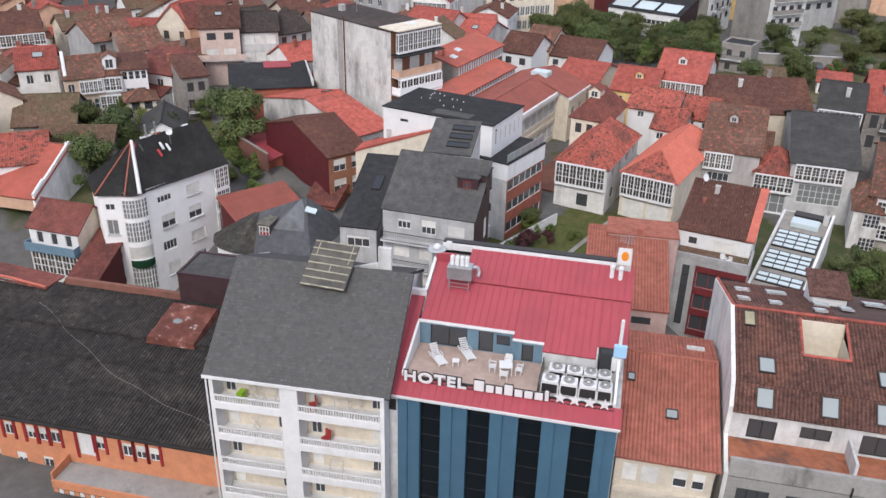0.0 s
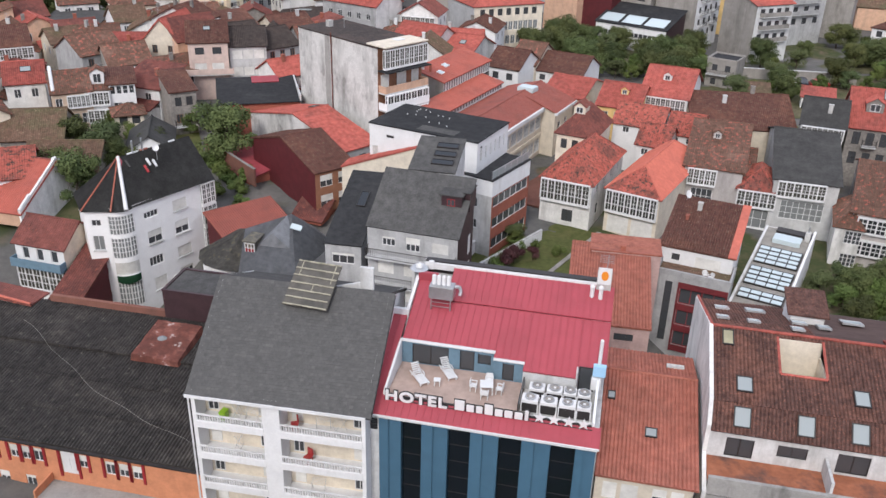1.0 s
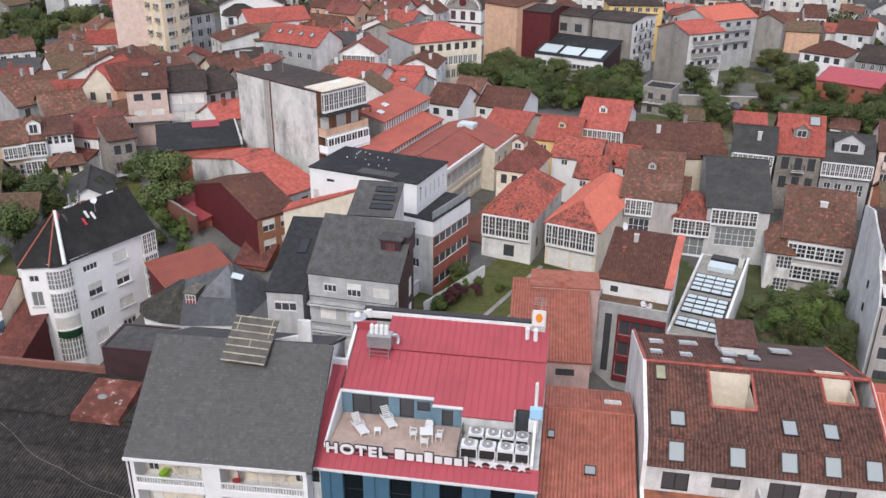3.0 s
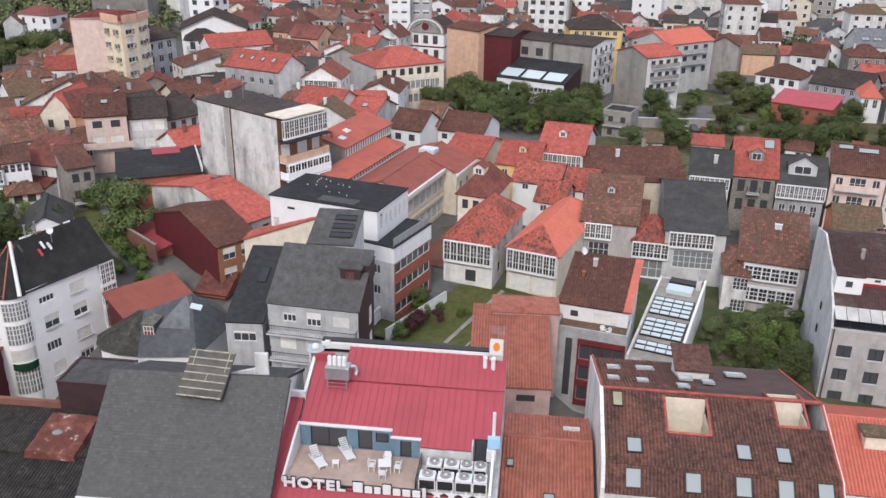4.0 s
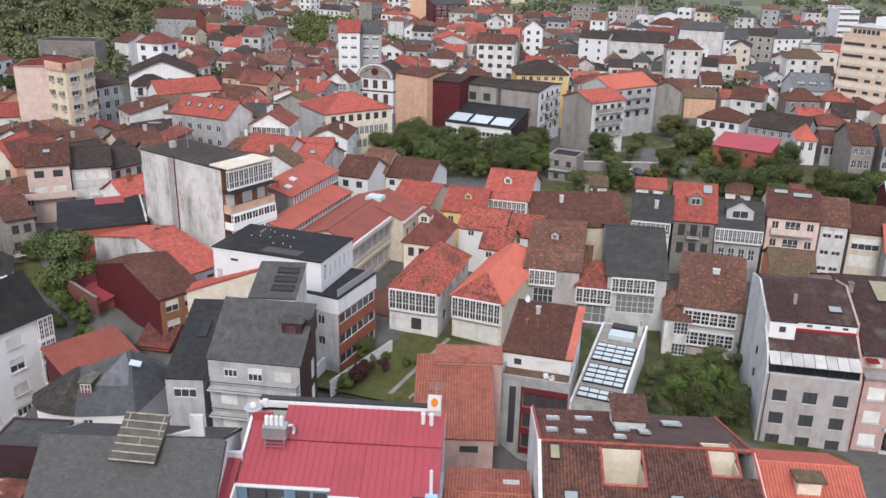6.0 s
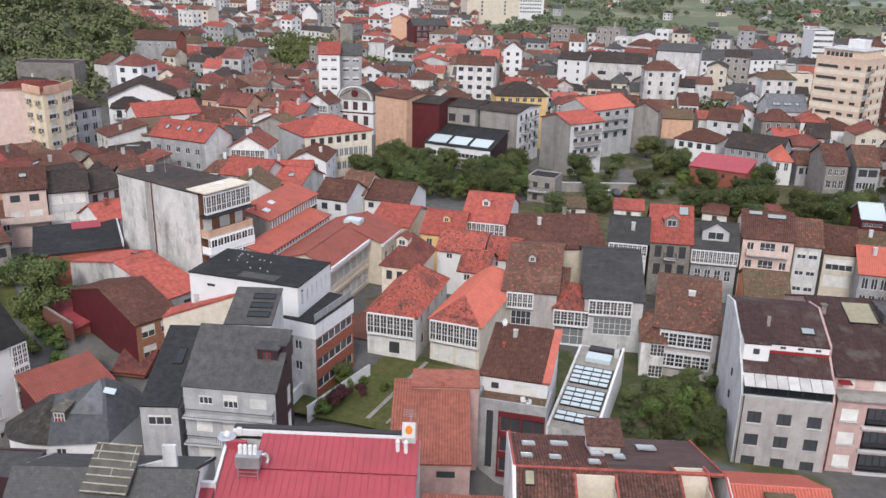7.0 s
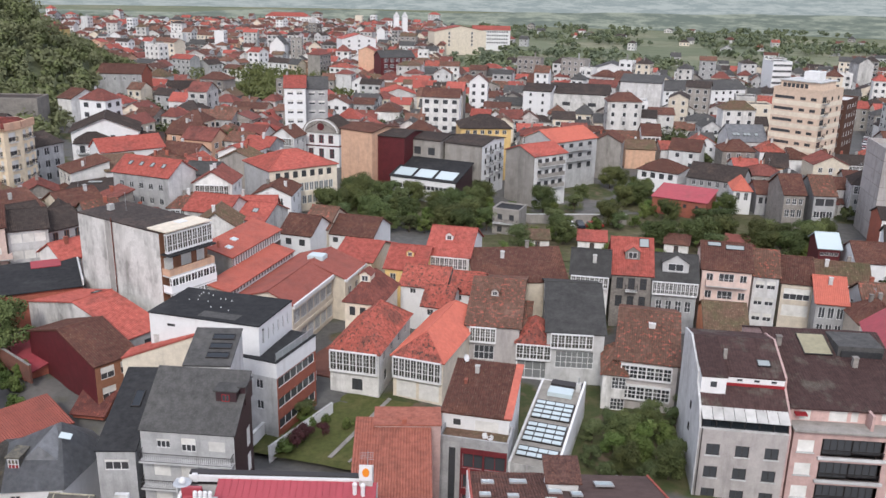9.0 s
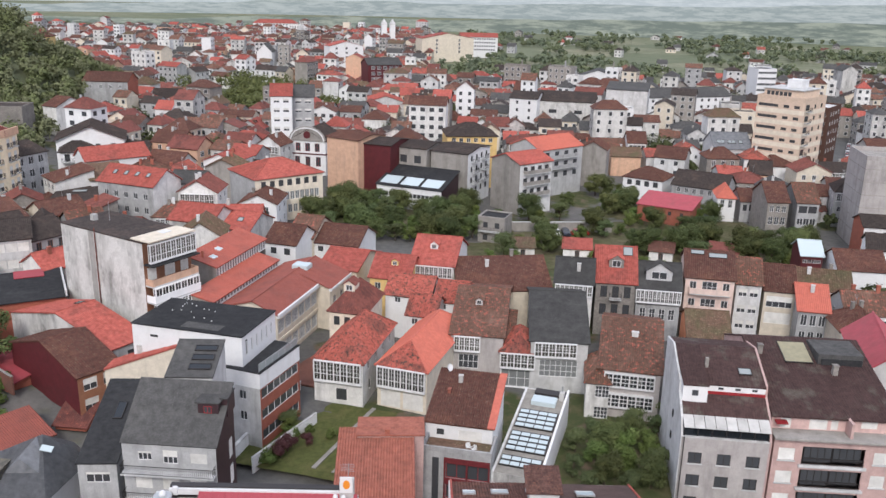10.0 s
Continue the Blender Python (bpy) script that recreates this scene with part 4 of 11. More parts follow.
house("white modern block with a flat black roof", 0.93, 104.3, 15.02, 9.2, -27.3, 27.50, roof='flat', wall=WHITE, tiles=TAR, parapet=0, category='building', name='building', sides={'front': [(1.3, 1, 1.1, 0.35, 'dark', 3, 1, 0.1, 0.3)], 'right': [(1.8, 6, 0.35, 1.6, 'white', 1, 1), (1.6, 1, 0.6, 1.9, 'dark', 1, 1, 0.05, 0.2)]})
house("brick block with white upper band and black flat roof", 7.86, 99.98, 5.00, 9.3, -33.4, 23.50, roof='flat', wall=PALE, wall_right=BRICK, tiles=TAR, parapet=0, bands=((-0.1, 2.0, WHITE),), category='apartment block', name='apartment_block', sides={'right': [(2.85 + 2.75 * k, 1, 8.7, 1.3, 'white', 6, 1, 0, 1) for k in range(3)], 'front': [(3.2, 1, 1.0, 1.2, 'white'), (6.0, 1, 1.0, 1.2, 'white')]})
house("maroon-clad house with an ochre front and brown tile roof", -18.19, 113.60, 17.50, 6.17, -51.5, 20.00, roof='gable_y', rise=2.6, wall=MAROON, tiles=TILE_BROWN, wall_right=AMBER, over=0.2, sides={'right': [(1.3, 2, 1.9, 1.7, 'half', 2, 1, 0.05, 0.95), (4.2, 2, 1.9, 1.9, 'half', 2, 1, 0.05, 0.95)]})
house("house with a bare grey gable and bright red tile roof", -18.15, 122.92, 24.05, 6.22, -45.7, 20.50, roof='gable_y', rise=2.6, wall=CONCRETE, tiles=TILE_RED, over=0.2, wall_right=GREY, sides={'right': [(1.6, 1, 1.2, 1.3, 'dark')]}, lights=((-0.1, 0.5, 1.2, 1.2),))
house('cream house with a low red tile roof', -5.6, 102.5, 11.1, 3.0, -15, 22, roof='mono_r', rise=4.1, wall=CREAM, tiles=TILE_RED, over=0.12, chimneys=((-0.3, 0.3), (0.3, 0.5)))
house("concrete-sided tower block with balconied end", -11.44, 129.52, 18.41, 8.59, -44.9, 33.00, roof='flat', wall=CONCRETE, tiles=TILE_DARK, parapet=0, category='tower block', name='tower_block', wall_right=AMBER, sides={'right': [(10.1, 2, 1.8, 1.6, 'half', 2, 1), (12.9, 2, 1.8, 1.6, 'half', 2, 1)]})
house("slate-roofed house with a white attic gallery", 60.25, 128.00, 6.13, 9.00, -22.0, 22.26, rise=3, wall=WHITE_OLD, tiles=SLATE_BLACK, pitch=0, sides={'front': [(1.1, 1, 6.0, 1.9, 'gallery', 8, 2, 0, 1), (4, 3, 1, 1.8, 'white')]}, chimneys=((0.2, -0.5),))
house("grey stone house with a red roof and arched dormer", 67.91, 129.14, 6.55, 12.00, -20.0, 22.11, rise=4.5, wall=STONE, tiles=TILE_RED, sides={'front': [(1.7, 3, 1.1, 2.0, 'dark', 2, 2), (2.7, 1, 2.0, 1, 'balcony'), (4.8, 3, 1.1, 1.9, 'dark', 2, 2)]}, dormers=((0, -0.62, 2.4, 1.5),), lights=((0.6, -0.15, 1.6, 1.8),))
house("grey house with stacked white galleries under slate", 74.40, 125.94, 7.10, 11.00, -22.0, 21.48, rise=3, wall=GREY, tiles=SLATE_BLACK, pitch=0, sides={'front': [(1.2, 1, 7.2, 2.2, 'gallery', 11, 2, 0, 1), (4.4, 4, 1, 1.9, 'white', 2, 2)]}, dormers=((0, -0.7, 4.2, 1.7),))
house("pink house with balconies and a brown tile roof", 83.25, 125.18, 7.81, 12.00, -24.0, 23.35, rise=3, wall=ROSE, tiles=TILE_BROWN, sides={'front': [(1.6, 1, 2.4, 1.9, 'white', 3, 2, 0.36, 0.64), (2.6, 1, 6.5, 1, 'solid'), (1.7, 1, 1.1, 1.9, 'white', 2, 1, 0.04, 0.28), (1.7, 1, 1.1, 1.9, 'white', 2, 1, 0.72, 0.96), (4.6, 1, 2.4, 1.9, 'white', 3, 2, 0.36, 0.64), (5.6, 1, 6.5, 1, 'solid'), (4.7, 1, 1.1, 1.9, 'white', 2, 1, 0.04, 0.28), (4.7, 1, 1.1, 1.9, 'white', 2, 1, 0.72, 0.96)]}, lights=((-0.5, -0.12, 2.2, 1.0), (0.35, -0.2, 3.0, 1.1)))
house("narrow pale house with shuttered windows", 90.79, 125.11, 4.06, 11.00, -25.0, 21.77, rise=3, wall=PALE, tiles=TILE_MOTTLED, sides={'front': [(1.6, 2, 1.4, 1.4, 'half'), (4.5, 2, 1.4, 1.4, 'half'), (7.3, 2, 1.4, 1.4, 'half')]})
house("yellow house with white shutters and brown roof", 95.94, 123.76, 5.04, 11.00, -25.0, 20.72, rise=3, wall=CREAM, tiles=TILE_BROWN, sides={'front': [(2.0, 1, 4.2, 2.0, 'half', 4, 1), (4.9, 1, 4.2, 2.0, 'shut', 4, 1)]})
house("grey house with an orange roof", 98.26, 117.42, 4.75, 10.00, -25.0, 19.18, rise=3, wall=GREY, tiles=TILE_ORANGE, sides={'front': [(1.7, 3, 1.0, 1.9, 'white'), (4.6, 3, 1.0, 1.9, 'white')]}, chimneys=((0, -0.3),))
house("house with a long brown tile roof", 48.45, 134.31, 15.67, 15.98, -5.1, 20.57, rise=3.5, wall=CREAM, tiles=TILE_BROWN, chimneys=((-0.3, -0.3), (0.3, 0)), over=0.2)
house("weathered house with a mossy roof and orange gable", 73.48, 107.56, 5.88, 10.00, -22.0, 20.36, rise=2.4, wall=PALE, wall_left=ORANGE, tiles=TILE_MOSS, sides={'front': [(0.8, 1, 5.0, 0.5, 'red', 3, 1)]})
house("orange tiled gallery house with roof dormer", 39.26, 139.24, 7.49, 13.01, -24.0, 23.53, rise=3.2, wall=WHITE, tiles=TILE_RED, sides={'front': [(1.2, 1, 7.0, 2.0, 'gallery', 9, 2, 0, 1)]}, dormers=((-0.1, -0.5, 1.3, 1.0),))
house("yellow house with a red tile roof", 30.92, 135.49, 6.62, 10.00, -24.0, 22.28, rise=2.6, wall=YELLOW, tiles=TILE_RED, sides={'front': [(1.5, 3, 1, 1.2, 'white')]}, dormers=((0.1, -0.5, 1.2, 0.9),))
house("red worn-roofed house with white dormers", 33.27, 121.35, 4.41, 7.00, -26.0, 20.42, rise=2.2, wall=WHITE, tiles=TILE_WORN, sides={'front': [(1.1, 2, 1, 1.0, 'white')]})
house("low house with a worn red roof", 32.68, 129.02, 7.21, 8.00, -26.0, 21.09, rise=2.2, wall=WHITE, tiles=TILE_WORN, sides={'front': [(0.9, 2, 1, 0.9, 'white')]})
house("low white house with a patchy red roof", 38.82, 125.83, 4.84, 8.00, -24.0, 20.82, rise=2.2, wall=WHITE, tiles=TILE_WORN, sides={'front': [(0.9, 2, 1, 0.9, 'white')]})
house("cream wing with a brown mansard and round dormer", 22.30, 121.24, 5.52, 9.00, -25.0, 22.27, rise=3, wall=CREAM, tiles=TILE_RUSSET, roof='hip', sides={'front': [(1.7, 3, 0.9, 1.4, 'dark'), (4.6, 3, 0.9, 1.4, 'dark')]}, dormers=((-0.1, -0.55, 1.7, 1.2),))
house("brown-roofed white house with black windows", 14.26, 155.04, 6.20, 9.00, -30.0, 23.03, rise=2.5, wall=WHITE, tiles=TILE_BROWN, sides={'front': [(1.5, 2, 1.2, 1.2, 'dark')]})
house("white house under a dark tile roof", 24.49, 158.64, 9.46, 10.00, -28.0, 21.56, rise=2.5, wall=WHITE, tiles=TILE_BROWN, sides={'front': [(1.2, 3, 1.1, 1.0, 'dark')]})
house("cream house with a tawny mottled roof", 18.50, 161.40, 5.07, 11.00, -28.0, 22.44, rise=3, wall=CREAM, tiles=TILE_MOTTLED)
house("low cream house with a red tile roof", 24.17, 145.15, 7.02, 12.00, -28.0, 21.30, rise=2, wall=CREAM, tiles=TILE_RED)
house("low red-roofed house by the hall", 5.97, 164.08, 6.72, 10.00, -28.0, 23.72, rise=2.2, wall=CONCRETE, tiles=TILE_RED, lights=((0.1, -0.5, 1.2, 1.2),))
house("stone-grey house with a red roof", -2.05, 164.69, 9.18, 9.00, -30.0, 25.20, rise=2.4, wall=CONCRETE, tiles=TILE_RED)
house("white tower of flats with a red roof", 17.76, 275.36, 6.44, 12.00, -4.0, 35.25, roof='gable', rise=3, wall=WHITE, tiles=TILE_RED, category='apartment block', name='apartment_block', sides={'front': [(1.50, 2, 1.80, 1.30, 'half', 2, 1, 0.06, 0.94), (4.40, 2, 1.80, 1.30, 'half', 2, 1, 0.06, 0.94), (7.30, 2, 1.80, 1.30, 'half', 2, 1, 0.06, 0.94), (10.20, 2, 1.80, 1.30, 'half', 2, 1, 0.06, 0.94), (13.10, 2, 1.80, 1.30, 'half', 2, 1, 0.06, 0.94), (16.00, 2, 1.80, 1.30, 'half', 2, 1, 0.06, 0.94)]})
house("grey tower of flats with a slate roof", 24.74, 280.38, 6.87, 12.00, -4.0, 34.35, roof='gable', rise=3, wall=GREY, tiles=SLATE, pitch=0, category='apartment block', name='apartment_block', sides={'front': [(1.50, 2, 2.00, 1.20, 'half', 2, 1, 0.06, 0.94), (4.40, 2, 2.00, 1.20, 'half', 2, 1, 0.06, 0.94), (7.30, 2, 2.00, 1.20, 'half', 2, 1, 0.06, 0.94), (10.20, 2, 2.00, 1.20, 'half', 2, 1, 0.06, 0.94), (13.10, 2, 2.00, 1.20, 'half', 2, 1, 0.06, 0.94), (16.00, 2, 2.00, 1.20, 'half', 2, 1, 0.06, 0.94)]})
house("block with a blank peach wall and brown roof", 35.6, 228.4, 10.6, 12.00, -46.0, 29.50, roof='gable', rise=0.9, wall=PEACH, tiles=TILE_BROWN, category='apartment block', name='apartment_block')
house("block with a blank maroon-clad wall", 42.9, 225.2, 8.6, 12.00, -34.0, 28.50, roof='gable', rise=0.9, wall=MAROON, tiles=TILE_DARK, category='apartment block', name='apartment_block')
house("block with raw concrete rear walls", 52.6, 225.4, 9.4, 12.00, -37.0, 27.40, roof='gable', rise=0.9, wall=TAUPE, tiles=TILE_DARK, category='apartment block', name='apartment_block', sides={'front': [(3.0, 2, 2.0, 2.0, 'dark')]})
house("block with a taupe rear wall and white balcony side", 63.0, 221.2, 10.7, 15.00, -38.0, 27.00, roof='gable', rise=0.9, wall=TAUPE, wall_right=WHITE, tiles=TILE_DARK, category='apartment block', name='apartment_block', sides={'right': [(1.6, 4, 1.3, 1.5, 'dark'), (2.6, 2, 3.0, 1, 'balcony'), (4.5, 4, 1.3, 1.5, 'dark'), (5.5, 2, 3.0, 1, 'balcony'), (7.4, 4, 1.3, 1.5, 'dark'), (8.4, 2, 3.0, 1, 'balcony'), (10.3, 4, 1.3, 1.5, 'dark')]})
house("yellow attic house with a brown hipped roof", 70.22, 240.97, 14.45, 12.00, -6.0, 27.80, roof='hip', rise=3, wall=YELLOW, tiles=TILE_DARK, sides={'front': [(1.2, 6, 1.2, 1.2, 'white')]})
house("small two-storey cement house among trees", 61.3, 180.3, 6.2, 6.0, -33.7, 19.0, roof='flat', wall=TAUPE, tiles=TAR, parapet=0.3, sides={'front': [(1.7, 2, 1.1, 1.3, 'dark'), (3.0, 1, 5.6, 1, 'balcony'), (4.6, 2, 1.1, 1.3, 'dark')]})
house("long white workshop with glass roof band and black roof", 49.5, 212.6, 18.2, 11.00, -36.0, 19.6, roof='mono', rise=3.0, wall=WHITE, wall_right=PLUM, tiles=TAR, pitch=0, category='workshop', name='workshop', sides={'front': [(2.2, 14, 1.0, 1.0, 'dark', 2, 1)]}, light_glass=GLASS_SKY, lights=((-0.66, -0.52, 5.2, 4.6), (-0.02, -0.52, 5.2, 4.6), (0.62, -0.52, 5.2, 4.6)))
house("cream three-storey school with a red hipped roof", 13.17, 202.12, 17.29, 14.00, 24.0, 25.94, roof='hip', rise=3, wall=CREAM, wall_left=GREY, tiles=TILE_RED, category='school building', name='school_building', sides={'front': [(1.5, 7, 1.2, 1.5, 'dark', 2, 1), (4.6, 12, 1.1, 1.9, 'pale', 2, 1), (7.7, 11, 1.1, 1.9, 'pale', 2, 1)]})
house("grey block of flats with a blank side and red roof", 76.5, 209.6, 11.3, 11.0, -66.0, 26.0, roof='gable_y', rise=2, wall=TAUPE, wall_right=PALE, tiles=TILE_RED, category='apartment block', name='apartment_block', sides={'right': [(1.6, 4, 1.4, 1.5, 'dark'), (2.6, 1, 8.5, 1, 'solid'), (4.5, 4, 1.4, 1.5, 'dark'), (5.5, 1, 8.5, 1, 'solid'), (7.4, 4, 1.4, 1.5, 'dark'), (8.4, 1, 8.5, 1, 'solid')]})
house("grey flats with long balconies and an orange roof", 90.5, 230.2, 17.0, 12.00, 26.0, 25.86, roof='gable', rise=2.6, wall=GREY, tiles=TILE_ORANGE, category='apartment block', name='apartment_block', sides={'front': [(1.6, 4, 1.6, 1.5, 'dark'), (2.7, 1, 11, 1, 'solid'), (4.5, 4, 1.6, 1.5, 'dark'), (5.6, 1, 11, 1, 'solid'), (7.4, 4, 1.6, 1.5, 'dark')]})
house("pale house with a brown roof by trees", 108.6, 238.0, 8.0, 8.00, -30.0, 23.5, roof='gable_y', rise=2.2, wall=TAUPE, tiles=TILE_BROWN)
house("white flats with a blank gable", 114.33, 322.75, 10.76, 14.00, -30.0, 28.06, roof='gable', rise=2, wall=WHITE, tiles=TILE_DARK, wall_left=GREY, category='apartment block', name='apartment_block', sides={'front': [(1.50, 2, 0.90, 1.20, 'dark', 2, 1, 0.06, 0.94), (4.40, 2, 0.90, 1.20, 'dark', 2, 1, 0.06, 0.94), (7.30, 2, 0.90, 1.20, 'dark', 2, 1, 0.06, 0.94), (10.20, 2, 0.90, 1.20, 'dark', 2, 1, 0.06, 0.94)], 'left': [(1.50, 2, 1.60, 1.50, 'dark', 2, 1, 0.06, 0.94), (4.40, 2, 1.60, 1.50, 'dark', 2, 1, 0.06, 0.94), (7.30, 2, 1.60, 1.50, 'dark', 2, 1, 0.06, 0.94), (10.20, 2, 1.60, 1.50, 'dark', 2, 1, 0.06, 0.94), (13.10, 2, 1.60, 1.50, 'dark', 2, 1, 0.06, 0.94)]})
house("wide raw concrete block with a tiled attic", 130.93, 322.57, 22.47, 16.00, -24.0, 27.03, roof='gable', rise=3, wall=CONCRETE, tiles=TILE_DARK, category='apartment block', name='apartment_block', sides={'front': [(4, 2, 3.0, 1.4, 'dark', 4, 1)]})
house("tall bare concrete party wall block", 161.12, 332.20, 16.59, 12.00, -30.0, 30.01, roof='mono', rise=2, wall=PALE, tiles=SLATE, pitch=0, category='apartment block', name='apartment_block')
house("long white apartment row with a slate roof", 196.50, 357.85, 48.97, 14.00, 6.0, 24.00, roof='gable', rise=3.4, wall=WHITE, tiles=SLATE, pitch=0, category='apartment block', name='apartment_block', sides={'front': [(1.50, 12, 1.20, 1.20, 'dark', 2, 1, 0.06, 0.94), (4.40, 12, 1.20, 1.20, 'dark', 2, 1, 0.06, 0.94), (7.30, 12, 1.20, 1.20, 'dark', 2, 1, 0.06, 0.94), (10.20, 12, 1.20, 1.20, 'dark', 2, 1, 0.06, 0.94)]})
house("white house with maroon shutters beside a concrete wall", 137.73, 279.55, 9.39, 10.00, -22.0, 24.04, roof='gable', rise=2, wall=WHITE, tiles=TILE_DARK, sides={'front': [(1.50, 2, 1.80, 1.30, 'half', 2, 1, 0.06, 0.94), (4.40, 2, 1.80, 1.30, 'half', 2, 1, 0.06, 0.94), (7.30, 2, 1.80, 1.30, 'half', 2, 1, 0.06, 0.94)]})
house("modern grey building with blue windows and slate roof", 153.36, 239.74, 11.09, 14.00, -14.0, 23.03, roof='gable', rise=4, wall=PALE, wall_right=CREAM, tiles=SLATE_BLUE, pitch=0, category='building', name='building', sides={'front': [(2.2, 3, 1.2, 1.8, 'dark', 1, 2, 0.3, 0.7), (5.2, 3, 1.2, 1.8, 'dark', 1, 2, 0.3, 0.7), (2.0, 2, 1.4, 1.2, 'half', 1, 1, 0.7, 1), (5.0, 2, 1.4, 1.2, 'half', 1, 1, 0.7, 1), (2.0, 1, 1.4, 1.2, 'half', 1, 1, 0.0, 0.28), (5.0, 1, 1.4, 1.2, 'half', 1, 1, 0.0, 0.28)]}, lights=((-0.7, -0.6, 1.2, 1.5), (-0.5, -0.6, 1.2, 1.5), (-0.1, -0.6, 1.2, 1.5), (0.1, -0.6, 1.2, 1.5), (0.5, -0.6, 1.2, 1.5)))
tower = house("peach tower block with long window bands", 167.1, 229.6, 14.5, 15.0, -58.0, 39.0, roof='flat', wall=CREAM_PINK, tiles=PALE, parapet=0.9, bands=tuple((2.75 + 3.3 * k, 4.05 + 3.3 * k, CREAM) for k in range(7)), category='tower block', name='tower_block',
              sides={'front': [q for k in range(7) for q in ((1.9 + 3.3 * k, 1, 6.0, 0.85, 'dark', 5, 1, 0.02, 0.48), (1.9 + 3.3 * k, 2, 1.7, 0.85, 'dark', 2, 1, 0.52, 0.96))],
                     'right': [q for k in range(7) for q in ((1.9 + 3.3 * k, 1, 2.6, 1.7, 'dark', 2, 1, 0.02, 0.3), (1.9 + 3.3 * k, 2, 1.3, 1.2, 'dark', 1, 1, 0.36, 0.96), (3.0 + 3.3 * k, 1, 3.0, 1, 'balcony', 1, 1, 0.02, 0.3))]})
top = tower["top"]
pent = part("penthouse", soft_box(-14.5 / 2 + 1.2, 14.5 / 2 - 1.6, -15.0 / 2 + 1.6, 15.0 / 2 - 2, top, top + 2.7, 0.05), CREAM_PINK, tower)
part("roof_slab", soft_box(-14.5 / 2 + 0.8, 14.5 / 2 - 1.2, -15.0 / 2 + 1.1, 15.0 / 2 - 1.6, top + 2.7, top + 3.0, 0.05), PALE, pent)
for k in range(6):
    part("window", boxes((-14.5 / 2 + 2.0 + 1.3 * k, -14.5 / 2 + 3.0 + 1.3 * k, -15.0 / 2 + 1.54, -15.0 / 2 + 1.62, top + 0.9, top + 2.1)), GLASS, pent)
part("lift_house", soft_box(-1.6, 3.0, -1.0, 3.6, top + 3.0, top + 5.4, 0.05), PAINT, tower, "white lift house")
house("dark brown apartment block beside the tower", 190.5, 246.5, 8.0, 14.0, -50.0, 34.0, roof='flat', wall=AMBER_DARK, tiles=PALE, parapet=0.5, category='apartment block', name='apartment_block', sides={'front': [(1.8 + 3 * k, 3, 1.2, 1.4, 'white') for k in range(5)], 'right': [(1.8 + 3 * k, 4, 1.2, 1.4, 'white') for k in range(5)]})
house("white house with a brown roof and roof windows", 132.33, 261.08, 5.97, 9.00, -16.0, 21.06, rise=3, wall=WHITE, tiles=TILE_BROWN, sides={'front': [(1.50, 4, 1.10, 1.30, 'dark', 2, 1, 0.06, 0.94), (4.40, 4, 1.10, 1.30, 'dark', 2, 1, 0.06, 0.94)]})
house("gabled pale house with a brown roof", 134.06, 237.68, 9.03, 11.00, -36.0, 20.57, roof='gable', rise=2.6, wall=PALE, tiles=TILE_BROWN, sides={'front': [(1.50, 2, 1.10, 1.30, 'dark', 2, 1, 0.06, 0.94), (4.40, 2, 1.10, 1.30, 'dark', 2, 1, 0.06, 0.94)]})
house("dark-roofed stone house with a row of windows", 129.5, 209.5, 14.5, 11.00, -44.0, 18.0, roof='gable', rise=3.2, wall=GREY, tiles=TILE_DARK, sides={'front': [(1.3, 6, 1.0, 1.5, 'white')]})
house("white-dormered house with a brown roof", 118.2, 220.6, 11.4, 10.00, -44.0, 18.2, roof='hip', rise=2.6, wall=WHITE, tiles=TILE_BROWN, sides={'front': [(1.4, 4, 1.4, 1.5, 'dark')]})
house("brick shed with a bright red sheet roof", 111.8, 194.6, 13.6, 10.00, -42.0, 16.70, roof='mono', rise=1.4, wall=BRICK, tiles=SHEET_CRIMSON, pitch=0, category='shed', name='shed', sides={'front': [(1.5, 4, 0.8, 1.0, 'dark')]})
house("white cottage with an orange hipped roof", 127.41, 194.97, 4.45, 8.00, -22.0, 18.60, roof='hip', rise=2.6, wall=WHITE, tiles=TILE_ORANGE, sides={'front': [(1.7, 2, 1.0, 2.0, 'white', 2, 2)]})
house("brown-roofed house with a white porch roof", 133.71, 194.50, 5.37, 9.00, -16.0, 17.57, roof='gable', rise=2.4, wall=GREY, tiles=TILE_BROWN, sides={'front': [(1.7, 3, 1.0, 1.6, 'dark')]})
house("stone house with white sashes and a wide brown roof", 131.90, 181.67, 4.89, 13.00, -16.0, 21.08, roof='gable', rise=3.6, wall=STONE, tiles=TILE_BROWN, sides={'front': [(1.7, 3, 1.0, 1.5, 'white', 2, 2), (4.6, 3, 1.1, 1.9, 'white', 2, 2)]})
house("house with pink balcony under a red and brown roof", 138.76, 179.63, 5.12, 12.00, -16.0, 21.05, roof='gable', rise=3.6, wall=GREY, tiles=TILE_MOTTLED, sides={'front': [(1.7, 2, 2.0, 1.7, 'dark'), (4.7, 3, 1.4, 1.6, 'white')]})
house("peach cottage with a dark roof and white gables", 151.05, 216.90, 5.86, 10.00, -28.0, 19.53, roof='gable', rise=3, wall=PEACH, wall_right=WHITE, tiles=TILE_DARK, sides={'front': [(2.0, 1, 1.2, 1.3, 'dark')]})
house("white house with a stepped end wall", 164.91, 223.64, 10.98, 10.00, -20.0, 20.01, roof='gable', rise=2.4, wall=WHITE, tiles=TILE_BROWN)
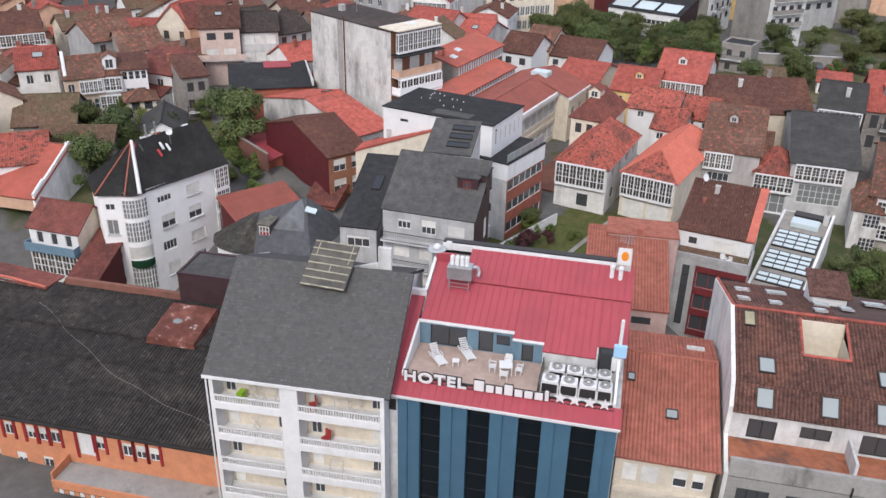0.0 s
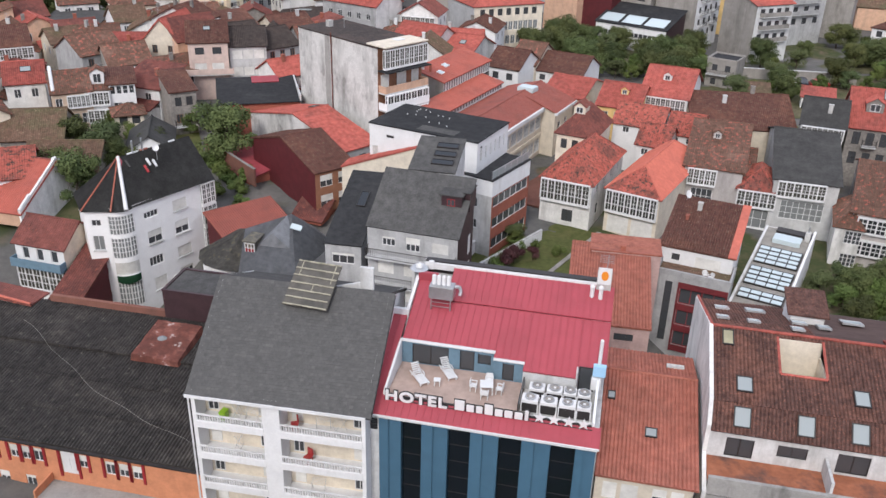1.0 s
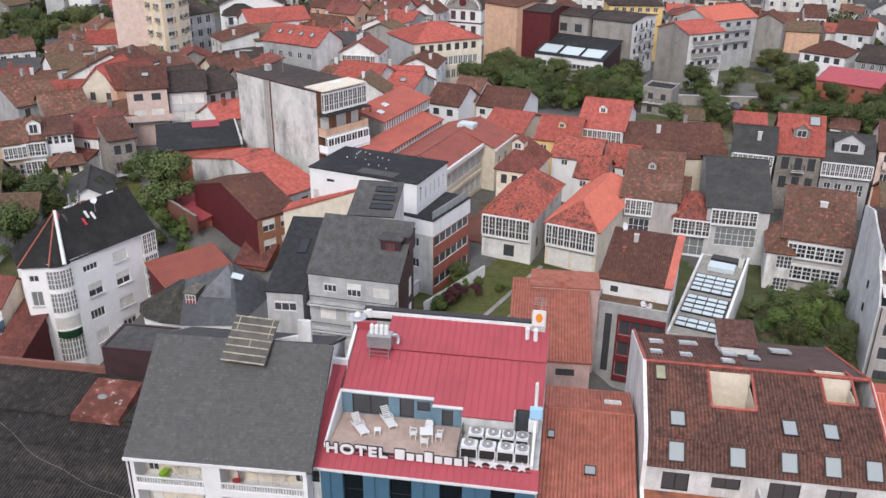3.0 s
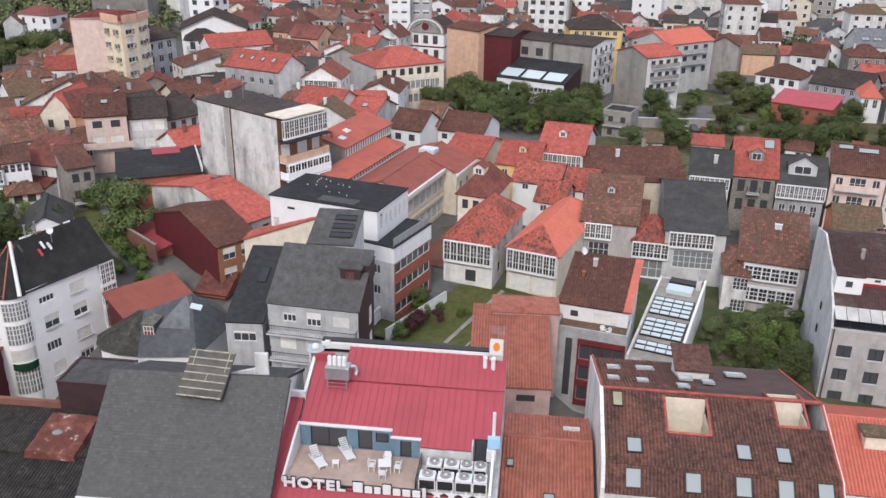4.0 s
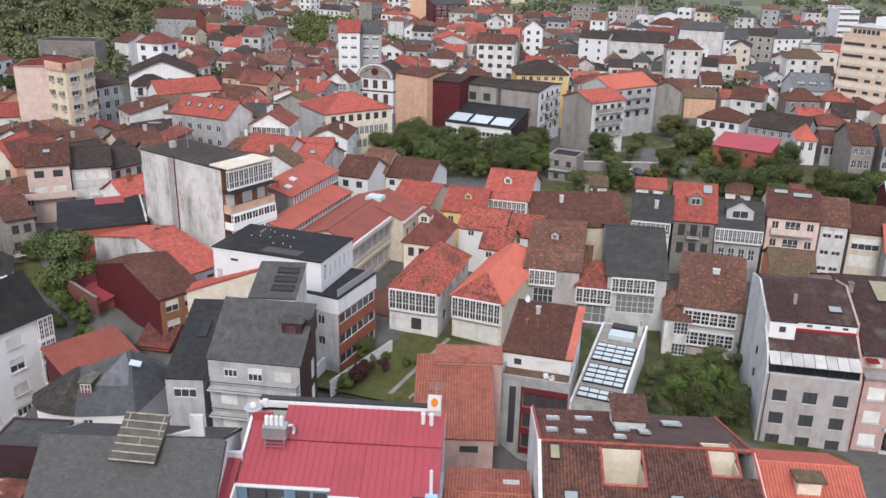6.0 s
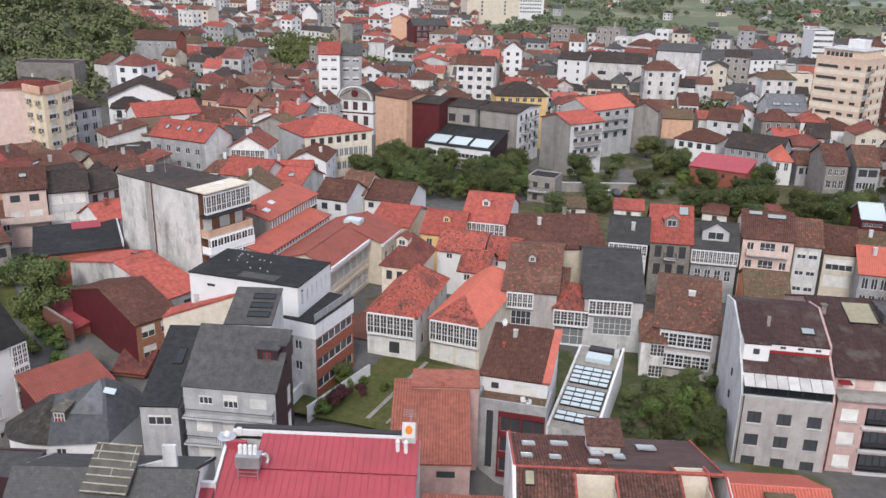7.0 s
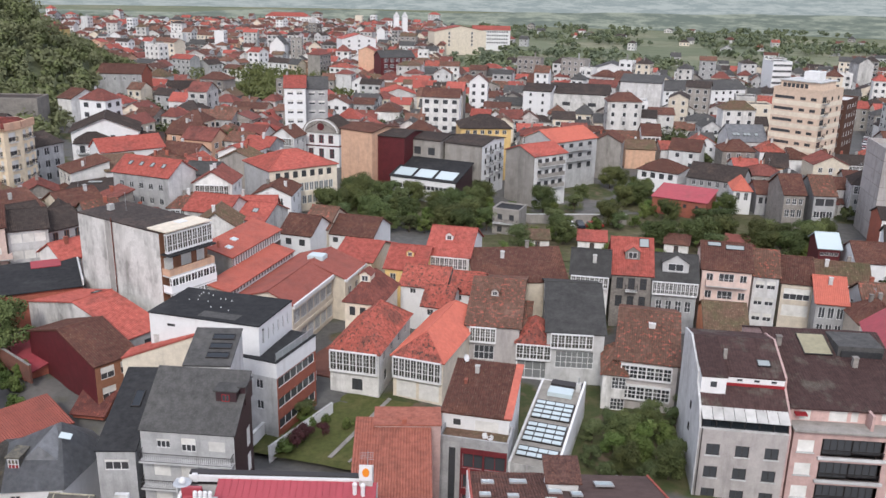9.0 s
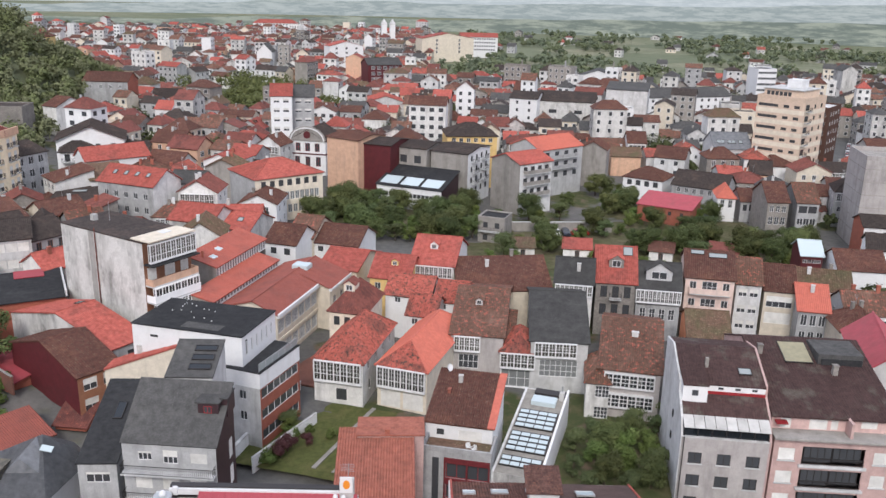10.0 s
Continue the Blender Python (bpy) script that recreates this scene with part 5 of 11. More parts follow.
house("grey street house with glazed galleries", -46.64, 211.87, 9.59, 12.00, 55.0, 29.71, roof='gable', rise=2, wall=GREY, tiles=TILE_DARK, sides={'front': [(1.50, 3, 1.40, 1.70, 'white', 2, 1, 0.06, 0.94), (4.40, 3, 1.40, 1.70, 'white', 2, 1, 0.06, 0.94), (7.30, 3, 1.40, 1.70, 'white', 2, 1, 0.06, 0.94)]})
house("large white house with a broad dark gable", -35.70, 252.28, 17.23, 14.00, 6.0, 26.65, roof='gable_y', rise=3.6, wall=WHITE, tiles=TILE_DARK, over=0.7, sides={'front': [(2.0, 2, 1.2, 1.5, 'dark', 2, 1, 0.5, 0.95)]})
house("white porch house with balconies and a dark hipped roof", -37.04, 237.93, 8.10, 6.00, 6.0, 25.53, roof='hip', rise=2, wall=WHITE, tiles=TILE_DARK, over=0.6, sides={'front': [(1.9, 3, 1.3, 1.9, 'dark', 2, 1), (2.9, 1, 7.5, 1, 'balcony'), (5.0, 2, 1.5, 2.0, 'dark', 2, 1)]})
house("white house with a red tile roof", -26.67, 225.83, 15.79, 9.00, 26.0, 25.81, roof='gable', rise=2.6, wall=WHITE, tiles=TILE_RED, wall_right=WHITE)
house("grey house with red roof and white roof windows", -16.0, 188.0, 14.44, 9.00, -34.0, 27.59, roof='gable', rise=2.8, wall=GREY, wall_right=WHITE_OLD, tiles=TILE_RED, sides={'front': [(2.4, 5, 1.1, 1.3, 'white'), (5.4, 5, 1.1, 1.3, 'white')]}, lights=((-0.6, -0.45, 0.9, 1.2), (-0.2, -0.45, 0.9, 1.2), (0.2, -0.45, 0.9, 1.2), (0.6, -0.45, 0.9, 1.2)))
house("peach house with a brown roof and a white balcony", -40.00, 151.40, 6.59, 10.00, 14.0, 27.23, roof='gable', rise=2.6, wall=ROSE, tiles=TILE_BROWN, sides={'front': [(1.5, 2, 1.5, 1.2, 'dark'), (4.4, 2, 2.0, 1.6, 'shut'), (5.4, 1, 8.0, 1, 'solid')]}, lights=((0.0, -0.4, 1.2, 1),))
house("pale house with big white shutters", -33.68, 153.58, 6.31, 9.00, 14.0, 26.15, roof='gable', rise=2.4, wall=PALE, tiles=TILE_DARK, sides={'front': [(1.50, 3, 1.70, 1.50, 'shut', 2, 1, 0.06, 0.94), (4.40, 3, 1.70, 1.50, 'shut', 2, 1, 0.06, 0.94), (7.30, 3, 1.70, 1.50, 'shut', 2, 1, 0.06, 0.94)]})
house("low house with a dark mossy roof", -29.97, 163.53, 5.41, 14.00, 16.0, 23.79, roof='gable_y', rise=2.4, wall=STONE, tiles=TILE_DARK)
house("long low workshop with a flat grey roof", -28.26, 192.54, 11.86, 12.00, -4.0, 23.12, roof='mono', rise=1.0, wall=PALE, tiles=TILE_DARK, pitch=0, category='workshop', name='workshop', lights=((-0.2, 0.3, 3, 1.5),))
house("wide low store with a flat grey sheet roof", -76.0, 183.0, 11.5, 15.0, 6.0, 22.6, roof='mono', rise=0.6, wall=PALE, tiles=SLATE, pitch=0, category='store', name='store', sides={'front': [(1.4, 4, 1.0, 0.9, 'dark')]})
house("pale bluish house with a slate roof beside the trees", -69.8, 197.4, 6.5, 6.0, 20.0, 24.4, roof='gable', rise=1.6, wall=PALE, tiles=SLATE, pitch=0, sides={'front': [(1.4, 2, 1.0, 1.3, 'white')]})
workshop = house("low dark workshop with a flat felt roof", -28.32, 135.16, 12.38, 12.00, 14.0, 22.00, roof='mono', rise=0.8, wall=BRICK, tiles=TAR, pitch=0, category='workshop', name='workshop')
part("roof_patch", boxes((-2.2, 2.2, -1.6, 1.5, 0, 0.12)), SHEET_CRIMSON, workshop, "red sheet roof over a small extension", m=pose(1.4, 4.6, workshop["top"] + 0.85, 4, 0, 0))
part("coping", boxes((6.1, 6.35, -6.1, 6.2, workshop["top"] - 0.2, workshop["top"] + 1.0)), PALE, workshop, "pale rendered coping")
house("old stone building with a broken flat top", -70.0, 296.0, 18.0, 10.00, -8.0, 29.5, roof='flat', wall=STONE, tiles=TILE_DARK, parapet=0.3, category='building', name='building')
house("old stained house with a brown gable roof", -52.65, 307.86, 6.36, 12.00, -40.0, 28.00, roof='gable', rise=2.6, wall=WHITE_OLD, tiles=TILE_BROWN)
house("house with a blue timber balcony and russet tile roof", -45.39, 94.41, 6.81, 6.40, -16.0, 15.40, roof='gable', rise=2.2, wall=WHITE, wall_right=CREAM, tiles=TILE_RUSSET, sides={'front': [(1.3, 3, 0.9, 1.5, 'white', 1, 1), (2.6, 1, 7.0, 1, 'blue'), (4.4, 1, 6.4, 3.0, 'gallery', 6, 3, 0, 1)]})
house("house with an orange-red roof and peeling walls", -54.6, 107.6, 10.6, 16.00, -14.0, 16.20, roof='gable', rise=4.2, wall=PEACH, wall_right=WHITE_OLD, tiles=TILE_RUSSET, front_tiles=SHEET_RED)
house("white house front with shuttered windows", -58.94, 103.94, 8.55, 2.50, -16.0, 15.60, roof='flat', wall=WHITE_FRESH, tiles=TILE_RUSSET, parapet=0.2, sides={'front': [(1.6, 2, 1.4, 1.5, 'shut', 1, 1), (4.4, 2, 1.4, 1.5, 'shut', 1, 1)]})
house("small brown-roofed outbuilding beside a house", -40.6, 90.0, 3.4, 9.00, -12.0, 11.20, roof='mono', rise=3.5, wall=MAROON, tiles=TILE_RUSSET, category='outbuilding', name='outbuilding')
house("narrow house with a black felt roof", -7.71, 84.57, 3.82, 11.48, -10.0, 22.50, roof='mono', rise=3.5, wall=GREY, tiles=TAR, pitch=0, over=0.15, sides={'front': [(1.6, 1, 2.4, 1.2, 'low', 3, 1)]}, light_glass=GLASS_DARK, lights=((0.2, 0.2, 1.0, 2.5),))
house("slate-roofed wing with a row of roof panels", 0.79, 86.66, 4.87, 5.86, -12.0, 28.80, roof='mono', rise=1.7, wall=PALE, tiles=SLATE, pitch=0, over=0.1, light_glass=GLASS_DARK, lights=((0.35, -0.5, 2.4, 0.9), (0.35, 0.0, 2.4, 0.9), (0.35, 0.5, 2.4, 0.9)))
house("low shed with an orange tile roof", -23.17, 100.58, 8.92, 6.00, 38.0, 14.50, roof='mono', rise=1.5, wall=MAROON, tiles=SHEET_RUSSET, category='shed', name='shed')
house("low shed with a worn red roof", -15.15, 107.14, 4.14, 7.00, -20.0, 14.00, roof='gable', rise=1.6, wall=BRICK, tiles=TILE_RUSSET, category='shed', name='shed')
house("garden shed with a bright red sheet roof", -27.0, 118.6, 10.5, 5.0, -52.0, 15.80, roof='mono', rise=1.2, wall=BRICK, tiles=SHEET_CRIMSON, pitch=0, category='shed', name='shed')
for x, y, w, d, yaw, tiles in ((76.0, 166.5, 6.0, 4.5, -20, TILE_RED), (94.0, 162.5, 5.0, 4.0, -30, TILE_BROWN), (107.5, 160.0, 6.5, 4.2, -38, TILE_RUSSET), (64.0, 168.0, 5.0, 4.0, -14, TILE_MOSS)):
    house("low garden shed with a tiled roof among the trees", x, y, w, d, yaw, ground_z(x, y) + 2.5, roof='mono', rise=1.0, wall=WHITE_OLD, tiles=tiles, category='shed', name='shed', group="garden sheds", sides={'front': [(1.2, 1, 1.0, 1.6, 'wood')]})
house("house with a ribbed orange tile roof", 47.37, 58.74, 8.75, 13.00, -14.0, 18.40, roof='gable', rise=3.0, wall=WHITE, tiles=TILE_ORANGE, pitch=0.3, amp=0.1, chimneys=())
house("tall pale grey block with ribbed walls", 152.1, 169.2, 12.06, 14.00, -22.0, 33.00, roof='flat', wall=WARM_GREY, tiles=TAUPE, parapet=1.0, category='building', name='building', bands=tuple((2.0 + 3.0 * k, 2.12 + 3.0 * k, TAUPE) for k in range(6)))
house("low white house with a dark roof and brick side", 143.2, 156.6, 9.0, 8.0, -22.0, 20.5, roof='gable', rise=1.8, wall=WHITE, wall_left=BRICK, tiles=TILE_DARK, sides={'front': [(1.8, 3, 1.0, 1.4, 'dark')]})
house("white gabled house with a brown roof at the street", 119.70, 134.06, 8.63, 10.00, -20.0, 19.59, roof='gable', rise=2.6, wall=WHITE, tiles=TILE_BROWN, wall_right=CREAM)
house("building with a red sheet roof and glazed side", 89.81, 90.35, 7.12, 16.00, -30.0, 22.00, roof='gable_y', rise=3.0, wall=PALE, tiles=SHEET_CRIMSON, pitch=0, category='building', name='building', sides={'left': [(1.5, 6, 1.4, 1.6, 'plain'), (4.0, 6, 1.4, 1.6, 'plain')]})
house("white shed with a blue-white sheet roof", 114.60, 141.57, 3.93, 8.00, -22.0, 20.13, roof='gable', rise=2.0, wall=MAROON, tiles=GLASS_SKY, pitch=0, sides={'front': [(1.2, 4, 0.8, 0.7, 'white')]})
house("long white apartments with a red roof across the valley", 199.21, 719.70, 31.44, 14.00, -10.0, 29.00, roof='gable', rise=3, wall=WHITE, tiles=TILE_RED, pitch=0, category='apartment block', name='apartment_block', sides={'front': [(1.50, 14, 1.40, 1.50, 'plain', 2, 1, 0.06, 0.94), (4.40, 14, 1.40, 1.50, 'plain', 2, 1, 0.06, 0.94), (7.30, 14, 1.40, 1.50, 'plain', 2, 1, 0.06, 0.94), (10.20, 14, 1.40, 1.50, 'plain', 2, 1, 0.06, 0.94)]})
house("cream apartment block with a red gable roof", 160.84, 678.33, 43.79, 14.00, 10.0, 30.00, roof='gable_y', rise=4, wall=CREAM, tiles=TILE_RED, pitch=0, category='apartment block', name='apartment_block', sides={'front': [(1.50, 2, 1.60, 2.00, 'plain', 2, 1, 0.06, 0.94), (4.40, 2, 1.60, 2.00, 'plain', 2, 1, 0.06, 0.94), (7.30, 2, 1.60, 2.00, 'plain', 2, 1, 0.06, 0.94), (10.20, 2, 1.60, 2.00, 'plain', 2, 1, 0.06, 0.94)]})
for u in (0.0, 7.5):
    house("white church tower with a low pointed cap", 129.0 + u, 785.6, 4.6, 4.6, 0.0, 36.0, roof='hip', rise=4, wall=WHITE, tiles=PALE, pitch=0, category='church tower', name='church_tower', group="church towers")
house("dark red framed apartment block with balconies", 76.76, 456.16, 18.23, 14.00, 8.0, 29.00, roof='gable', rise=3, wall=MAROON, tiles=SLATE, pitch=0, category='apartment block', name='apartment_block', sides={'front': [(1.50, 5, 2.00, 1.80, 'plain', 2, 1, 0.06, 0.94), (4.40, 5, 2.00, 1.80, 'plain', 2, 1, 0.06, 0.94), (7.30, 5, 2.00, 1.80, 'plain', 2, 1, 0.06, 0.94), (10.20, 5, 2.00, 1.80, 'plain', 2, 1, 0.06, 0.94), (13.10, 5, 2.00, 1.80, 'plain', 2, 1, 0.06, 0.94)]})
house("ochre apartment block with white balconies", 70.51, 581.31, 23.31, 12.00, 12.0, 30.00, roof='gable_y', rise=3, wall=WHITE, wall_right=OCHRE, tiles=TILE_RED, pitch=0, category='apartment block', name='apartment_block', sides={'front': [(1.50, 3, 1.60, 1.50, 'plain', 2, 1, 0.06, 0.94), (4.40, 3, 1.60, 1.50, 'plain', 2, 1, 0.06, 0.94), (7.30, 3, 1.60, 1.50, 'plain', 2, 1, 0.06, 0.94), (10.20, 3, 1.60, 1.50, 'plain', 2, 1, 0.06, 0.94), (13.10, 3, 1.60, 1.50, 'plain', 2, 1, 0.06, 0.94)]})
house("white apartment block with a slate gable", 20.05, 567.19, 9.57, 12.00, -15.0, 27.00, roof='gable_y', rise=5, wall=WHITE, tiles=SLATE, pitch=0, category='apartment block', name='apartment_block')
house("white modern hall with sloped ends", 197.55, 451.74, 17.44, 18.00, -25.0, 24.00, roof='gable_y', rise=3, wall=WHITE, tiles=SLATE, pitch=0, category='hall', name='building')
house("white apartment tower with window bands", 266.37, 401.94, 9.62, 14.00, -10.0, 32.00, roof='flat', wall=WHITE, tiles=TAR, category='apartment block', name='apartment_block', sides={'front': [(1.50, 4, 3.00, 1.20, 'plain', 2, 1, 0.06, 0.94), (4.40, 4, 3.00, 1.20, 'plain', 2, 1, 0.06, 0.94), (7.30, 4, 3.00, 1.20, 'plain', 2, 1, 0.06, 0.94), (10.20, 4, 3.00, 1.20, 'plain', 2, 1, 0.06, 0.94), (13.10, 4, 3.00, 1.20, 'plain', 2, 1, 0.06, 0.94)]})
house("row of white valley apartments", 42.31, 1050.95, 50.83, 14.00, -5.0, 24.00, roof='hip', rise=4, wall=WHITE, tiles=TILE_RED, pitch=0, category='apartment block', name='apartment_block', sides={'front': [(1.50, 12, 1.80, 1.80, 'plain', 2, 1, 0.06, 0.94), (4.40, 12, 1.80, 1.80, 'plain', 2, 1, 0.06, 0.94), (7.30, 12, 1.80, 1.80, 'plain', 2, 1, 0.06, 0.94)]})
house("large grey house with white and red end", -44.5, 357.3, 17.0, 12.00, -12.0, 31.0, roof='gable', rise=3, wall=GREY, tiles=TILE_BROWN, wall_right=BRICK, sides={'front': [(2, 4, 1, 1.2, 'plain')]})
house("cream house with a dark roof and white gable", -23.91, 364.39, 10.85, 10.00, -6.0, 23.30, roof='gable', rise=3.4, wall=CREAM, wall_right=WHITE, tiles=TILE_DARK, sides={'front': [(1.6, 4, 1.2, 1.1, 'plain')]})
house("grey warehouse with a pale gable", 63.80, 361.97, 14.74, 14.00, -4.0, 22.15, roof='gable_y', rise=2.4, wall=PALE, tiles=TILE_RED)
house("pink terraced house with a wide russet roof", -44.58, 155.48, 9.30, 9.00, 45.8, 26.56, roof='gable', rise=3.2, wall=PEACH, tiles=TILE_RUSSET, sides={'front': [(1.6, 2, 1.4, 1.3, 'dark', 2, 1, 0.3, 0.95), (5.6, 1, 7.5, 1, 'solid'), (4.6, 2, 1.6, 1.9, 'half')]}, lights=((0.0, -0.5, 1.0, 1.2),))
house("cream house with a steep red roof", -46.99, 155.56, 6.62, 10.00, -9.9, 26.62, roof='gable_y', rise=3.4, wall=CREAM, tiles=TILE_RED, sides={'front': [(1.8, 2, 1.0, 1.4, 'wood')]})
house("grey house with white shutters and dark roof", -37.30, 159.88, 7.62, 9.00, 35.1, 25.52, roof='gable', rise=2.4, wall=GREY, tiles=TILE_DARK, sides={'front': [(1.3, 3, 1.7, 1.4, 'shut', 1, 1), (4.0, 3, 1.7, 1.4, 'shut', 1, 1)]})
house("white galleried house with a brown mono-pitch roof", -53.3, 133.4, 4.0, 7.0, 18.0, 23.2, roof='mono', rise=1.6, wall=WHITE, tiles=TILE_MOTTLED, sides={'front': [(1.3, 1, 3.4, 2.1, 'gallery', 4, 2, 0, 1), (4.1, 1, 3.4, 2.1, 'gallery', 4, 2, 0, 1)], 'right': [(1.4, 2, 1.2, 1.4, 'white')]}, dormers=((0.1, -0.55, 2.0, 1.9),), aerial=True)
house("white wing with a strip of sash windows", -49.8, 134.1, 3.9, 6.0, 21.0, 23.9, roof='mono', rise=1.0, wall=WHITE, wall_right=PEACH, tiles=TILE_BROWN, sides={'front': [(0.95, 4, 0.72, 1.25, 'white', 1, 2, 0.02, 0.98), (3.8, 2, 1.2, 1.7, 'white')], 'right': [(1.2, 1, 1.0, 1.3, 'dark')]})
house("small awning house with a brown hipped roof on a terrace", -47.5, 129.2, 4.2, 4.0, 24.0, 20.3, roof='hip', rise=1.0, wall=CREAM, tiles=TILE_MOTTLED, over=0.5, sides={'front': [(1.0, 2, 1.2, 1.2, 'dark')]})
house("peach house with a glazed bay and brown roof", -57.2, 132.0, 5.6, 8.0, 26.0, 23.2, roof='gable', rise=2.4, wall=CREAM_PINK, tiles=TILE_MOTTLED, sides={'front': [(1.4, 1, 3.2, 1.9, 'gallery', 5, 2, 0.3, 1.0), (1.5, 1, 1.0, 1.3, 'white', 2, 1, 0.04, 0.26), (4.2, 3, 1.3, 1.6, 'white', 2, 2)]})
flash = thing("party_wall", -59.6, 131.4, 18.6, 24, "white-flashed party wall between two brown roofs", "party wall")
fw = bmesh.new()
for y0, z0, y1, z1 in ((-4.2, 4.9, 0.0, 7.6), (0.0, 7.6, 4.2, 4.9)):
    rod(fw, (0, y0, z0), (0, y1, z1), 0.28, 6)
part("flashing", fw, PAINT, flash, "white sheet flashing")
part("wall", boxes((-0.15, 0.15, -4.2, 4.2, 0, 4.8)), WHITE_OLD, flash)
house("old house under a mossy brown tile roof", -58.8, 122.8, 8.4, 10.4, 12.0, 19.2, roof='gable', rise=3.0, wall=STONE, tiles=TILE_MOSS)
house("long old house under a sagging mossy roof", -50.8, 113.4, 9.8, 8.60, 3.7, 17.9, roof='gable', rise=2.8, wall=STONE, tiles=TILE_MOSS, sides={'front': [(1.6, 4, 1.0, 1.2, 'white')]})
house("house with a worn roof and white party wall", -56.48, 107.48, 6.98, 9.00, 20.3, 18.90, roof='gable', rise=2.6, wall=WHITE, tiles=TILE_WORN)
house("white house under a black slate gable roof", -41.6, 121.2, 6.2, 9.5, 14.0, 18.6, roof='gable_y', rise=1.9, wall=WHITE, tiles=SLATE_BLACK, pitch=0, sides={'front': [(1.3, 2, 0.9, 1.1, 'dark')]})
house("narrow stone house with a brown tile roof", -40.55, 132.84, 3.9, 7.00, 30.0, 23.4, roof='mono', rise=1.6, wall=STONE, tiles=TILE_BROWN, sides={'front': [(1.6, 2, 1.0, 1.4, 'dark'), (4.3, 2, 1.0, 1.4, 'wood'), (5.4, 1, 3.4, 1, 'balcony')]})
house("house with a long dormer row and brown roof", -75.81, 151.44, 7.51, 10.00, 29.1, 25.43, roof='gable', rise=2.6, wall=CREAM, tiles=TILE_BROWN, sides={'front': [(1.2, 1, 8.0, 2.0, 'gallery', 9, 2, 0, 1)]})
house("house with a patched bright red roof", -66.01, 136.58, 5.70, 9.00, 22.1, 23.28, roof='gable', rise=2.4, wall=WHITE_OLD, tiles=TILE_RED, sides={'front': [(1.6, 2, 1.0, 1.4, 'white')]}, lights=((0.1, -0.4, 1.6, 1.2),))
house("old town house with a weathered roof", -53.10, 146.08, 6.92, 9.00, 31.8, 24.26, roof='gable', rise=2.6, wall=TAUPE, tiles=TILE_MOTTLED, sides={'front': [(1.4, 1, 5.6, 1.8, 'gallery', 6, 2, 0, 1), (4.2, 3, 1.0, 1.4, 'wood')]})
house("old town house with a dark weathered roof", -60.14, 149.33, 7.84, 9.00, 49.0, 25.01, roof='gable', rise=2.6, wall=GREY, tiles=TILE_MOTTLED, sides={'front': [(1.4, 3, 1.0, 1.4, 'wood'), (2.7, 1, 6.4, 1, 'balcony')]})
house("dark stone house with timber balconies", -30.50, 156.90, 7.22, 9.00, 43.9, 25.14, roof='gable', rise=2.6, wall=GREY, tiles=TILE_DARK, sides={'front': [(1.4, 3, 1.0, 1.6, 'wood'), (2.6, 1, 6, 1, 'balcony')]})
chapel = house("chapel-like hall with maroon trim and dark gable", 26.86, 257.85, 11.08, 14.00, -24.8, 24.40, roof='gable_y', rise=3.2, wall=WHITE, tiles=TILE_DARK, bands=((3.8, 4.2, MAROON),), category='hall', name='building', sides={'front': [(2.0, 3, 1.5, 2.4, 'red', 2, 2, 0.1, 0.9), (6.2, 3, 1.5, 2.8, 'red', 2, 2, 0.06, 0.94)]})
top = chapel["top"]
gable = bmesh.new()
arc = [(-5.7 * math.cos(math.pi * k / 16), 4.3 * math.sin(math.pi * k / 16)) for k in range(17)]
for y in (-7.35, -7.05):
    face(gable, [(x, y, top + z - 0.1) for x, z in arc])
for (x0, z0), (x1, z1) in zip(arc, arc[1:]):
    face(gable, ((x0, -7.35, top + z0 - 0.1), (x1, -7.35, top + z1 - 0.1), (x1, -7.05, top + z1 - 0.1), (x0, -7.05, top + z0 - 0.1)))
front_gable = part("gable", gable, TAUPE, chapel, "grey arched gable")
trim = bmesh.new()
tube(trim, [(0.9 * x, -7.38, top + 0.88 * z - 0.1) for x, z in arc], 0.2)
part("trim", trim, PAINT, front_gable, "white arched trim")
eye = bmesh.new()
rod(eye, (0, -7.3, top + 1.7), (0, -7.45, top + 1.7), 1.1, 16)
part("window", eye, MAROON, front_gable, "round maroon window")

# ---- the hotel: blue front, red metal roof with a terrace cut into it ----
def local_thing(name, x, y, yaw, label, category, group=""):
    return thing(name, x, y, 0, yaw, label, category, group)


HX, HY_, HYAW = -3.90, 49.33, -12.41
HOTEL_M = pose(HX, HY_, 0, 0, 0, HYAW)


def hotel_at(u, v, z, turn=0):
    return HOTEL_M @ pose(u, v, z, 0, 0, turn)


